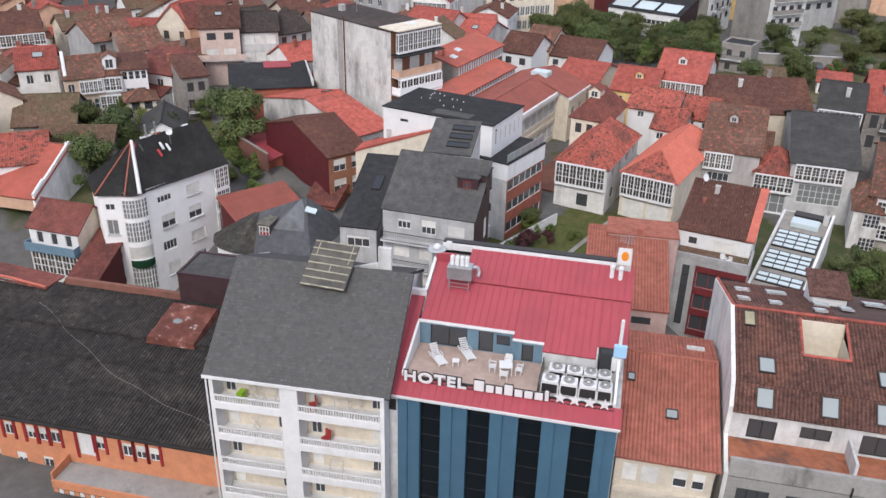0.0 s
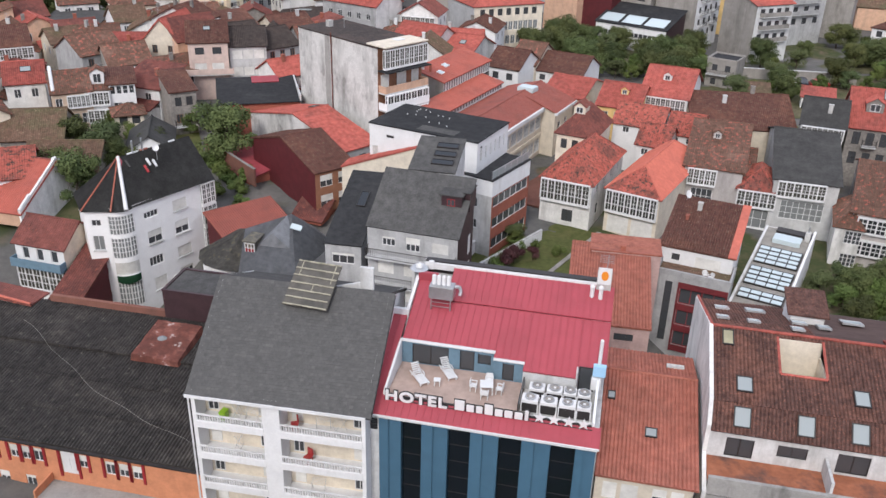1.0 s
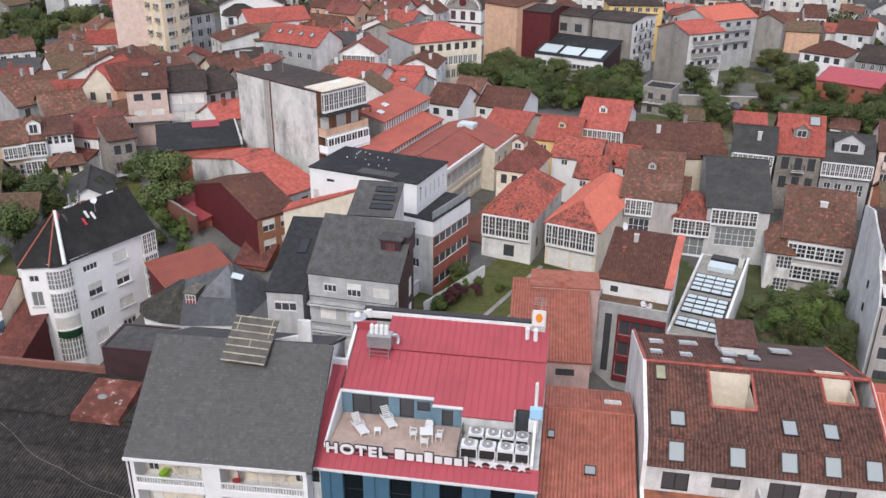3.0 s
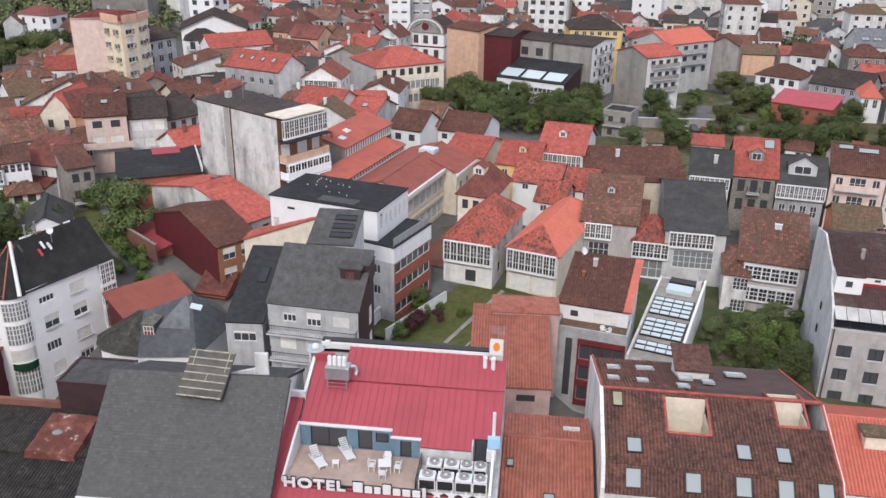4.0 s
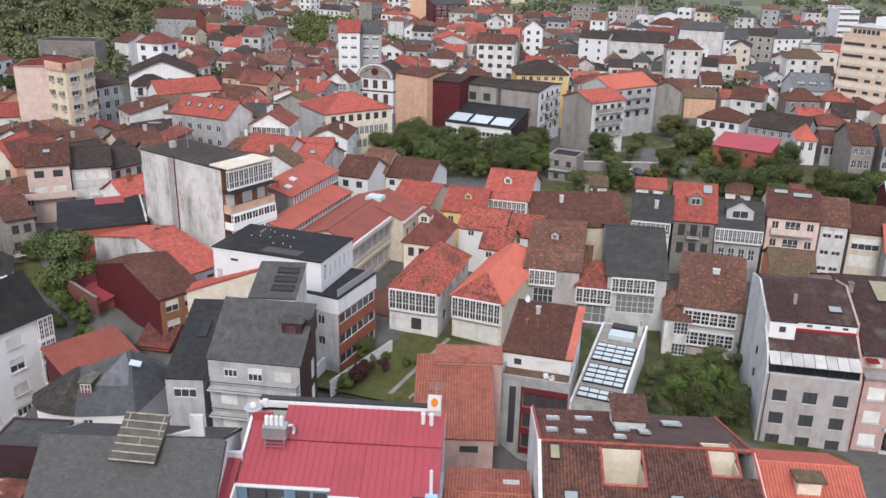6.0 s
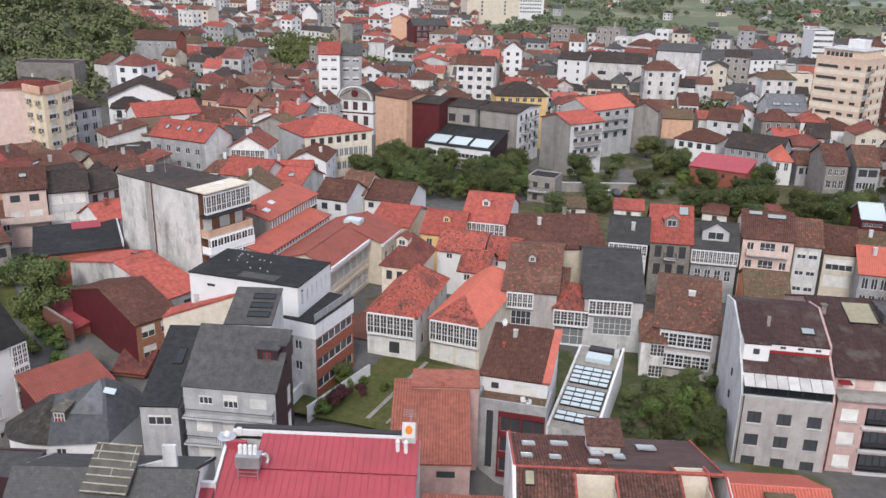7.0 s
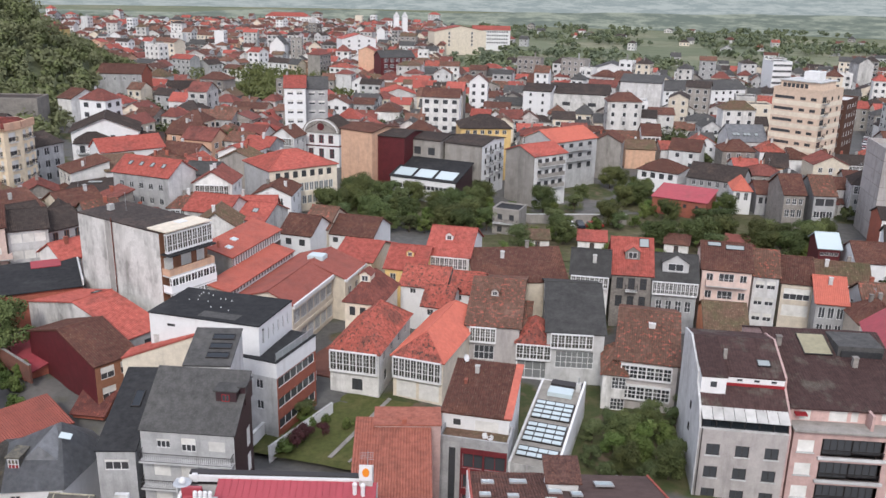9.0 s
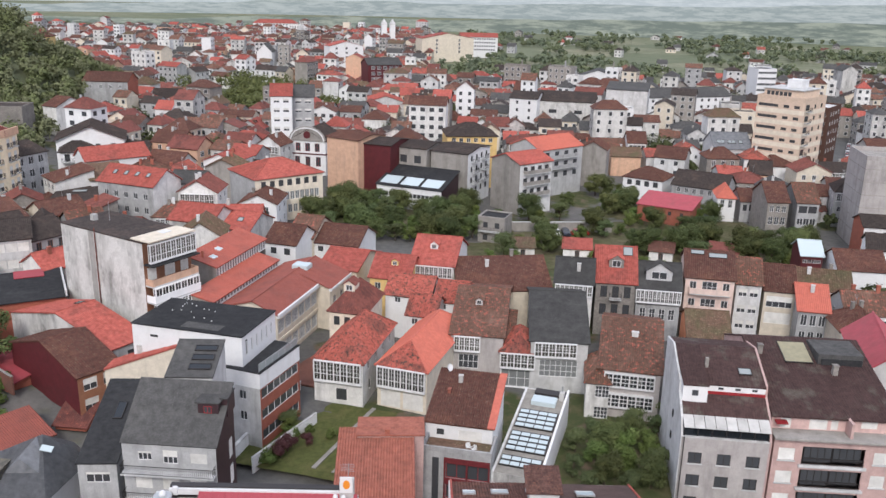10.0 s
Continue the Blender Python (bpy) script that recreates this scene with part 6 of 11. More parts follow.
def hotel():
    W, B, S = 16.26, 13.0, 0.42
    rz = lambda v: 24 + S * v
    ob = local_thing("hotel", HX, HY_, HYAW, "blue-panelled hotel with a red metal roof and roof terrace", "hotel")
    # blue piers and dark glass strips of the front
    strips = ((2.5, 4.0), (5.9, 7.5), (9.5, 11.1), (13.1, 14.8))
    edges = [0.9] + [v for st in strips for v in st] + [W - 0.1]
    for a, b in zip(edges[::2], edges[1::2]):
        part("pier", soft_box(a, b, 0.25, 1.2, 2, 23.75, 0.03), BLUE, ob)
        mid = a + (b - a) * 0.45
        part("fin", soft_box(a + 0.02, mid, 0.1, 0.24, 2, 23.7, 0.03), BLUE, ob)
    for a, b in strips:
        bm = boxes((a, b, 0.75, 0.8, 2, 23.7))
        pane = part("glazing", bm, GLASS_DARK, ob, "dark tinted glass strip")
        bm = bmesh.new()
        for k in range(14):
            z = 23.0 - 1.45 * k
            box(bm, a, b, 0.7, 0.74, z - 0.02, z + 0.02)
        part("mullion", bm, DARK, pane)
    bm = boxes((0.0, 0.9, 0.35, 1.2, 2, 23.75), (0.0, W, 1.2, B, 2, 23.6))
    part("wall", bm, PALE, ob)
    add_window(ob, pose(0.45, 0.33, 22.6), 0.6, 0.9, 1, 1, "dark")
    # the roof: a front strip, a left strip, the main slope behind the terrace
    def sheet(u0, u1, v0, v1, lift=0.0, z0=None):
        za, zb = rz(v0) + lift, rz(v1) + lift
        bm = bmesh.new()
        slope(bm, (u0, v0, za), (u1, v0, za), (0, v1 - v0, zb - za), pitch=0, rows=1, sag=0, thick=0.14)
        sh = part("roof_sheet", bm, RED_METAL, ob)
        n = int((u1 - u0) / 0.52)
        for k in range(n + 1):
            u = u0 + 0.03 + (u1 - u0 - 0.06) * k / max(1, n)
            sb = bmesh.new()
            w_ = 0.022
            pts = [(u - w_, v0, za), (u + w_, v0, za), (u + w_, v1, zb), (u - w_, v1, zb)]
            lo = [sb.verts.new(p) for p in pts]
            hi = [sb.verts.new((p[0], p[1], p[2] + 0.05)) for p in pts]
            sb.faces.new(hi)
            for i in range(4):
                sb.faces.new((lo[i], lo[(i + 1) % 4], hi[(i + 1) % 4], hi[i]))
            part("seam", sb, RED_METAL, sh)
    sheet(-0.15, W + 0.1, -0.25, 1.25)
    sheet(-0.15, 0.95, 1.25, 8.0)
    sheet(1.1, 8.15, 5.85, 9.6)
    sheet(8.15, 10.4, 5.3, 9.6)
    sheet(10.4, 14.2, 4.7, 9.6)
    sheet(14.2, W, 5.6, 9.6)
    sheet(3.6, W, 9.6, 12.6, 0.12)
    sheet(1.1, 3.6, 9.6, 11.2)
    part("gutter", boxes((-0.15, W + 0.1, -0.34, -0.25, 23.8, 23.91)), PAINT, ob)
    part("fascia", boxes((0.9, W, -0.2, 0.3, 23.6, 23.75)), PAINT, ob)
    # white capping along the left edge, with its step
    bm = bmesh.new()
    for v0, v1, u in ((-0.2, 8.0, -0.28), (8.0, 11.4, 0.92)):
        pts = [(u - 0.12, v0, rz(v0)), (u + 0.12, v0, rz(v0)), (u + 0.12, v1, rz(v1)), (u - 0.12, v1, rz(v1))]
        lo = [bm.verts.new((p[0], p[1], p[2] - 0.3)) for p in pts]
        hi = [bm.verts.new((p[0], p[1], p[2] + 0.22)) for p in pts]
        bm.faces.new(hi)
        for i in range(4):
            bm.faces.new((lo[i], lo[(i + 1) % 4], hi[(i + 1) % 4], hi[i]))
    box(bm, -0.4, 1.05, 7.9, 8.2, rz(8) - 0.3, rz(8) + 0.45)
    part("capping", bm, PAINT, ob, "white metal capping")
    # terrace
    fz = 24.5
    part("terrace_floor", boxes((1.0, 10.6, 1.3, 5.8, fz - 0.3, fz), ), PAVING, ob, "sand-coloured terrace tiles")
    part("plant_floor", boxes((10.6, 15.7, 1.3, 5.5, fz - 0.32, fz - 0.06)), CONCRETE, ob)
    bm = bmesh.new()
    wall_with_holes(bm, pose(4.6, 5.8, 0), 7.05, fz, rz(5.85), [(-2.7, 0.1, fz + 0.02, fz + 1.72), (0.95, 2.05, fz + 0.02, fz + 1.72), (2.3, 3.3, fz + 0.75, fz + 1.6)])
    wall_with_holes(bm, pose(9.25, 5.25, 0), 2.25, fz, rz(5.3), [(-0.4, 0.45, fz + 0.02, fz + 1.45)])
    face(bm, ((8.13, 5.25, fz), (8.13, 5.8, fz), (8.13, 5.8, rz(5.8)), (8.13, 5.25, rz(5.3))))
    part("terrace_wall", bm, BLUE_PALE, ob, "blue rendered terrace wall")
    part("terrace_wall", boxes((10.42, 14.2, 4.65, 4.75, fz - 0.1, rz(4.7) - 0.15), (14.2, 14.3, 4.75, 5.6, fz - 0.1, rz(5.6))), PALE, ob)
    add_window(ob, pose(3.3, 5.9, fz + 0.87), 2.8, 1.7, 2, 1, "dark")
    add_window(ob, pose(6.1, 5.9, fz + 0.87), 1.1, 1.7, 1, 1, "dark")
    add_window(ob, pose(7.4, 5.9, fz + 1.17), 1.0, 0.85, 1, 1, "dark")
    add_window(ob, pose(9.27, 5.35, fz + 0.74), 0.85, 1.43, 1, 1, "dark")
    add_window(ob, pose(14.95, 5.5, fz + 0.95), 1.15, 2.0, 1, 1, "dark")
    part("soffit_trim", boxes((1.0, 8.2, 5.62, 5.86, rz(5.85) - 0.04, rz(5.85) + 0.1), (8.15, 10.45, 5.1, 5.32, rz(5.3) - 0.04, rz(5.3) + 0.08)), PAINT, ob)
    bm = bmesh.new()
    for u0, u1 in ((0.92, 1.1), (15.7, 15.88)):
        bm = bmesh.new()
        pts = [(u0, 1.25, fz + 0.35), (u1, 1.25, fz + 0.35), (u1, 5.9, rz(5.85) + 0.05), (u0, 5.9, rz(5.85) + 0.05)]
        lo = [bm.verts.new((p[0], p[1], fz - 0.4)) for p in pts]
        hi = [bm.verts.new(p) for p in pts]
        bm.faces.new(hi)
        for i in range(4):
            bm.faces.new((lo[i], lo[(i + 1) % 4], hi[(i + 1) % 4], hi[i]))
        part("parapet", bm, PAINT, ob)
    part("parapet", boxes((1.1, 15.7, 1.2, 1.34, fz - 0.3, fz + 0.12)), DARK, ob)
    part("divider", boxes((10.52, 10.58, 1.4, 4.7, fz, fz + 1.0)), GLASS_DARK, ob, "glass screen")
    # ridge parapet and the black gutter behind
    part("ridge_parapet", boxes((1.2, W - 0.5, 12.6, 12.85, rz(12.6) - 0.2, rz(12.6) + 0.3)), PAINT, ob, "pale parapet along the ridge")
    part("back_gutter", boxes((1.2, W - 0.5, 12.86, 13.45, rz(12.6) - 0.6, rz(12.6) + 0.42)), DARK, ob)
    part("red_kerb", boxes((1.0, 2.6, 11.2, 11.5, rz(11.2) - 0.3, rz(11.2) + 0.7)), RED_METAL, ob)
    bm = boxes((0.9, 1.3, 12.5, 12.75, rz(12.6) - 0.2, rz(12.6) + 0.5))
    bmesh.ops.transform(bm, matrix=pose(0.6, 0, 0) @ Matrix.Shear("XY", 4, (0.0, 0.0)), verts=bm.verts)
    part("fin_cap", bm, PAINT, ob)
    part("back_wall", boxes((0.0, W, 13.0, 13.2, 2, rz(12.6) - 0.3)), PALE, ob)
    # lettering along the terrace edge: the plain word, then a row of shapes for the name, then four stars
    # the larger dark copy behind gives the letters their shadow outline
    for nm, grow, mt, v, note in (("lettering", 0.045, PLASTIC, 0.9, "white block letters"), ("letter_shadow_edge", 0.11, DARK, 0.97, "dark rim behind the letters")):
        cv = bpy.data.curves.new(nm, "FONT")
        cv.body, cv.size, cv.extrude, cv.offset = "HOTEL", 1.3, 0.035, grow
        cv.space_character = 1.15
        tmp = new(nm, cv)
        me = bpy.data.meshes.new_from_object(tmp.evaluated_get(bpy.context.evaluated_depsgraph_get()))
        bpy.data.objects.remove(tmp)
        me.materials.clear()
        me.materials.append(mt)
        part(nm, me, None, ob, note, m=pose(1.15, v, 24.47, 90, 0, 0) @ Matrix.Diagonal((1, 0.87, 1, 1)))
    part("letter_rail", boxes((1.1, 11.5, 0.97, 1.03, 24.36, 24.46), (11.5, 15.8, 0.97, 1.03, 24.36, 24.46)), DARK, ob)
    x = 6.2
    for h, wd in ((0.86, 0.7), (0.6, 0.54), (0.6, 0.46), (0.86, 0.58), (0.6, 0.54), (0.6, 0.56), (0.6, 0.56), (0.86, 0.26)):
        part("sign_bar", soft_box(x, x + wd, 0.86, 0.93, 24.47, 24.47 + h, 0.03), PLASTIC, ob)
        # same dark shadow outline behind each bar, built as a plate
        part("sign_bar_edge", boxes((x - 0.05, x + wd + 0.05, 0.94, 1.0, 24.44, 24.51 + h)), DARK, ob)
        x += wd + 0.14
    for k in range(4):
        bm = bmesh.new()
        cx, cz = 12.15 + k * 1.0, 24.9
        pts = [(cx + math.sin(i * math.pi / 5) * (0.46 if i % 2 == 0 else 0.19), cz + math.cos(i * math.pi / 5) * (0.46 if i % 2 == 0 else 0.19)) for i in range(10)]
        fr, bk = [bm.verts.new((a, 0.86, b)) for a, b in pts], [bm.verts.new((a, 0.94, b)) for a, b in pts]
        bm.faces.new(fr)
        bm.faces.new(bk[::-1])
        for i in range(10):
            bm.faces.new((fr[i], bk[i], bk[(i + 1) % 10], fr[(i + 1) % 10]))
        part("star", bm, PLASTIC, ob, "white star")
    return ob


hotel()


def ac_unit(u, v, z, w=1.15, h=1.05):
    ob = thing("air_conditioner", 0, 0, 0, 0, "white outdoor air-conditioning unit with a fan on top", "air conditioner", "terrace cooling units")
    ob.matrix_world = hotel_at(u, v, z)
    part("casing", soft_box(-w / 2, w / 2, -0.45, 0.45, 0.75 * h, h, 0.03), PLASTIC, ob)
    part("coil", boxes((-w / 2 + 0.04, w / 2 - 0.04, -0.42, 0.42, 0.08, 0.75 * h)), DARK, ob)
    for sx in (-1, 1):
        for sy in (-1, 1):
            part("corner_post", boxes((sx * w / 2 - 0.04, sx * w / 2 + 0.04, sy * 0.43 - 0.04, sy * 0.43 + 0.04, 0, 0.76 * h)), PLASTIC, ob)
    bm = bmesh.new()
    n = 16
    rings = [[bm.verts.new((math.cos(k * math.tau / n) * r, math.sin(k * math.tau / n) * r, zz)) for k in range(n)] for r, zz in ((0.4, h), (0.38, h + 0.12), (0.32, h + 0.12), (0.32, h + 0.02))]
    for a in range(3):
        for k in range(n):
            bm.faces.new((rings[a][k], rings[a][(k + 1) % n], rings[a + 1][(k + 1) % n], rings[a + 1][k]))
    fan = part("fan_ring", bm, STEEL, ob)
    bm = bmesh.new()
    bmesh.ops.create_circle(bm, cap_ends=True, segments=16, radius=0.33, matrix=pose(0, 0, h + 0.03))
    part("fan_well", bm, TAUPE, fan)
    bm = bmesh.new()
    bmesh.ops.create_cone(bm, cap_ends=True, segments=10, radius1=0.1, radius2=0.08, depth=0.06, matrix=pose(0, 0, h + 0.07))
    part("hub", bm, PLASTIC, fan)
    return ob


for k in range(4):
    ac_unit(11.3 + (k * 1.3 if k < 3 else 3.75), 2.3, 24.44, 1.15 if k < 3 else 0.95)
    ac_unit(11.6 + (k * 1.25 if k < 2 else 2.35 + (k - 2) * 1.0), 3.9, 24.44, 1.1 if k < 2 else 0.9, 0.95)


def lounger(u, v, turn):
    ob = thing("sun_lounger", 0, 0, 0, 0, "white plastic sun lounger with a raised back", "sun lounger", "terrace loungers")
    ob.matrix_world = hotel_at(u, v, 24.5, turn)
    bed = bmesh.new()
    for k in range(8):
        box(bed, -0.3, 0.3, -1.0 + k * 0.155, -1.0 + k * 0.155 + 0.12, 0.28, 0.33)
    part("bed", bed, PLASTIC, ob)
    back = bmesh.new()
    for k in range(6):
        y, z = 0.3 + k * 0.11, 0.33 + k * 0.11
        box(back, -0.3, 0.3, y, y + 0.1, z, z + 0.06)
    part("backrest", back, PLASTIC, ob)
    for s in (-1, 1):
        part("side_rail", boxes((s * 0.33 - 0.03, s * 0.33 + 0.03, -1.02, 0.95, 0.22, 0.31)), PLASTIC, ob)
        part("armrest", boxes((s * 0.36 - 0.03, s * 0.36 + 0.03, -0.1, 0.4, 0.5, 0.54), (s * 0.36 - 0.025, s * 0.36 + 0.025, -0.1, -0.05, 0.3, 0.5)), PLASTIC, ob)
        for y in (-0.85, 0.75):
            part("leg", boxes((s * 0.3 - 0.03, s * 0.3 + 0.03, y - 0.03, y + 0.03, 0, 0.24)), PLASTIC, ob)


lounger(2.95, 3.8, 38)
lounger(4.85, 5.0, 34)


def small_table(u, v, size, h, label):
    ob = thing("table", 0, 0, 0, 0, label, "table")
    ob.matrix_world = hotel_at(u, v, 24.5, 10)
    part("tabletop", soft_box(-size / 2, size / 2, -size / 2, size / 2, h - 0.05, h, 0.015), PLASTIC, ob)
    for sx in (-1, 1):
        for sy in (-1, 1):
            a, b = sx * (size / 2 - 0.06), sy * (size / 2 - 0.06)
            part("leg", boxes((a - 0.03, a + 0.03, b - 0.03, b + 0.03, 0, h - 0.05)), PLASTIC, ob)


small_table(4.35, 3.5, 0.5, 0.45, "low white plastic side table between the loungers")
small_table(8.0, 3.5, 0.95, 0.72, "square white plastic garden table")


def plastic_chair(m, group="terrace chairs"):
    ob = thing("garden_chair", 0, 0, 0, 0, "white stackable plastic garden chair", "chair", group)
    ob.matrix_world = m
    part("seat", soft_box(-0.25, 0.25, -0.24, 0.24, 0.4, 0.45, 0.015), PLASTIC, ob)
    part("backrest", soft_box(-0.25, 0.25, 0.22, 0.27, 0.45, 0.88, 0.015), PLASTIC, ob)
    for s in (-1, 1):
        part("armrest", boxes((s * 0.27 - 0.03, s * 0.27 + 0.03, -0.22, 0.25, 0.62, 0.66)), PLASTIC, ob)
        for y in (-0.2, 0.2):
            part("leg", boxes((s * 0.24 - 0.025, s * 0.24 + 0.025, y - 0.025, y + 0.025, 0, 0.62 if y < 0 else 0.4)), PLASTIC, ob)


for du, dv, turn in ((-0.95, 0, 90), (0.95, 0.05, -95), (0.05, 0.9, 4), (0, -0.85, 182)):
    plastic_chair(hotel_at(8.0 + du, 3.5 + dv, 24.5, turn))


def roof_machine():
    ob = thing("ventilation_unit", 0, 0, 0, 0, "grey metal ventilation box with three white vents", "ventilation unit")
    ob.matrix_world = hotel_at(3.35, 9.25, 24 + 0.42 * 9.25)
    part("casing", soft_box(-0.95, 0.95, -0.55, 0.55, 0.7, 1.75, 0.04), STEEL, ob)
    for x in (-0.75, 0.75):
        for y in (-0.5, 0.5):
            part("leg", boxes((x - 0.04, x + 0.04, y - 0.04, y + 0.04, -0.3, 0.72)), STEEL, ob)
    part("brace", boxes((-0.75, 0.75, -0.53, -0.49, 0.05, 0.1), (-0.75, 0.75, -0.53, -0.49, 0.4, 0.45)), STEEL, ob)
    for k in range(4):
        bm = bmesh.new()
        rod(bm, (-0.65 + k * 0.38, 0, 1.7), (-0.65 + k * 0.38, 0.05, 2.35), 0.17, 10)
        bmesh.ops.create_uvsphere(bm, u_segments=10, v_segments=6, radius=0.18, matrix=pose(-0.65 + k * 0.38, 0.05, 2.35))
        part("vent", bm, PLASTIC, ob)
    bm = bmesh.new()
    tube(bm, [(0.8, 0.2, 1.5), (1.25, 0.35, 1.55), (1.4, 0.3, 1.2), (1.35, 0.1, 0.9)], 0.14, 10)
    part("duct", bm, STEEL, ob)


roof_machine()


def roof_pipe(u, v, z, h, r, label):
    ob = thing("vent_pipe", 0, 0, 0, 0, label, "vent pipe")
    ob.matrix_world = hotel_at(u, v, z)
    bm = bmesh.new()
    rod(bm, (0, 0, -0.2), (0, 0, h), r, 10)
    part("pipe", bm, PLASTIC, ob)
    bm = bmesh.new()
    bmesh.ops.create_uvsphere(bm, u_segments=10, v_segments=6, radius=r * 1.25, matrix=pose(0, 0, h))
    part("cowl", bm, PLASTIC, ob)


roof_pipe(14.6, 11.6, 29.0, 0.8, 0.17, "short white vent pipe on the red roof")
roof_pipe(15.25, 11.5, 29.0, 0.8, 0.17, "short white vent pipe on the red roof")


def flue():
    ob = thing("boiler_flue", 0, 0, 0, 0, "tall white flue with a pale blue control box", "flue")
    ob.matrix_world = hotel_at(15.75, 5.2, 24.4)
    bm = bmesh.new()
    rod(bm, (0, 0, 0), (0, 0, 4.6), 0.13, 10)
    bmesh.ops.create_uvsphere(bm, u_segments=10, v_segments=6, radius=0.14, matrix=pose(0, 0, 4.6))
    part("pipe", bm, PLASTIC, ob)
    part("control_box", soft_box(-0.4, 0.5, -0.5, -0.05, 1.9, 2.75, 0.03), glass_mat("pale_blue_box", (0.33, 0.55, 0.75), 0.5), ob, "pale blue box")
    part("boiler", soft_box(-0.45, 0.25, -0.5, -0.1, 0.7, 1.75, 0.05), PLASTIC, ob)


flue()


def logo_stack():
    ob = thing("chimney_stack", 0, 0, 0, 0, "rendered chimney block with a white panel and orange oval", "chimney")
    ob.matrix_world = hotel_at(15.4, 12.75, 29.3)
    part("flue", boxes((-0.55, 0.55, -0.5, 0.5, -2, 1.3)), CONCRETE, ob)
    part("panel", boxes((-0.5, 0.5, -0.58, -0.5, 0.5, 1.9)), PLASTIC, ob)
    bm = bmesh.new()
    bmesh.ops.create_cone(bm, cap_ends=True, segments=16, radius1=0.34, radius2=0.34, depth=0.04, matrix=pose(0.02, -0.6, 1.25, 90, 0, 0) @ Matrix.Diagonal((0.8, 1.15, 1, 1)))
    part("oval", bm, glass_mat("orange_enamel", (0.75, 0.25, 0.02), 0.4), ob, "orange oval shape")
    bm = bmesh.new()
    rod(bm, (0.1, 0, 1.3), (0.15, 0, 2.8), 0.03)
    for k in range(5):
        rod(bm, (-0.5, 0.1, 2.1 + k * 0.14), (0.6, -0.1, 2.15 + k * 0.16), 0.015, 4)
    part("aerial", bm, STEEL, ob)


logo_stack()


def roof_dome():
    ob = thing("roof_ventilator", 0, 0, 0, 0, "round metal roof ventilator with a white cap", "ventilator")
    ob.matrix_world = hotel_at(0.9, 11.9, 29.0)
    bm = bmesh.new()
    rod(bm, (0, 0, -1.5), (0, 0, 0.4), 0.4, 14)
    part("drum", bm, STEEL, ob)
    bm = bmesh.new()
    rod(bm, (0, 0, 0.4), (0, 0, 0.5), 0.75, 16, 0.6)
    part("hood", bm, STEEL, ob)
    bm = bmesh.new()
    bmesh.ops.create_uvsphere(bm, u_segments=12, v_segments=6, radius=0.3, matrix=pose(0, 0, 0.58))
    part("cap", bm, PLASTIC, ob)


roof_dome()

# ---- white flats with loggias and a big slate roof ----
SLATE_PIECES = surface("flats_slate", (0.088, 0.086, 0.083), (0.078, 0.076, 0.074), (0.1, 0.097, 0.092), fine=5.0, rough=0.65, vary=0.06, mottle=0.16, mottle_scale=1.0)
for link in list(SLATE_PIECES.node_tree.links):
    if link.from_node.type == "OBJECT_INFO":
        SLATE_PIECES.node_tree.links.new(SLATE_PIECES.node_tree.nodes.new("ShaderNodeNewGeometry").outputs["Random Per Island"], link.to_socket)


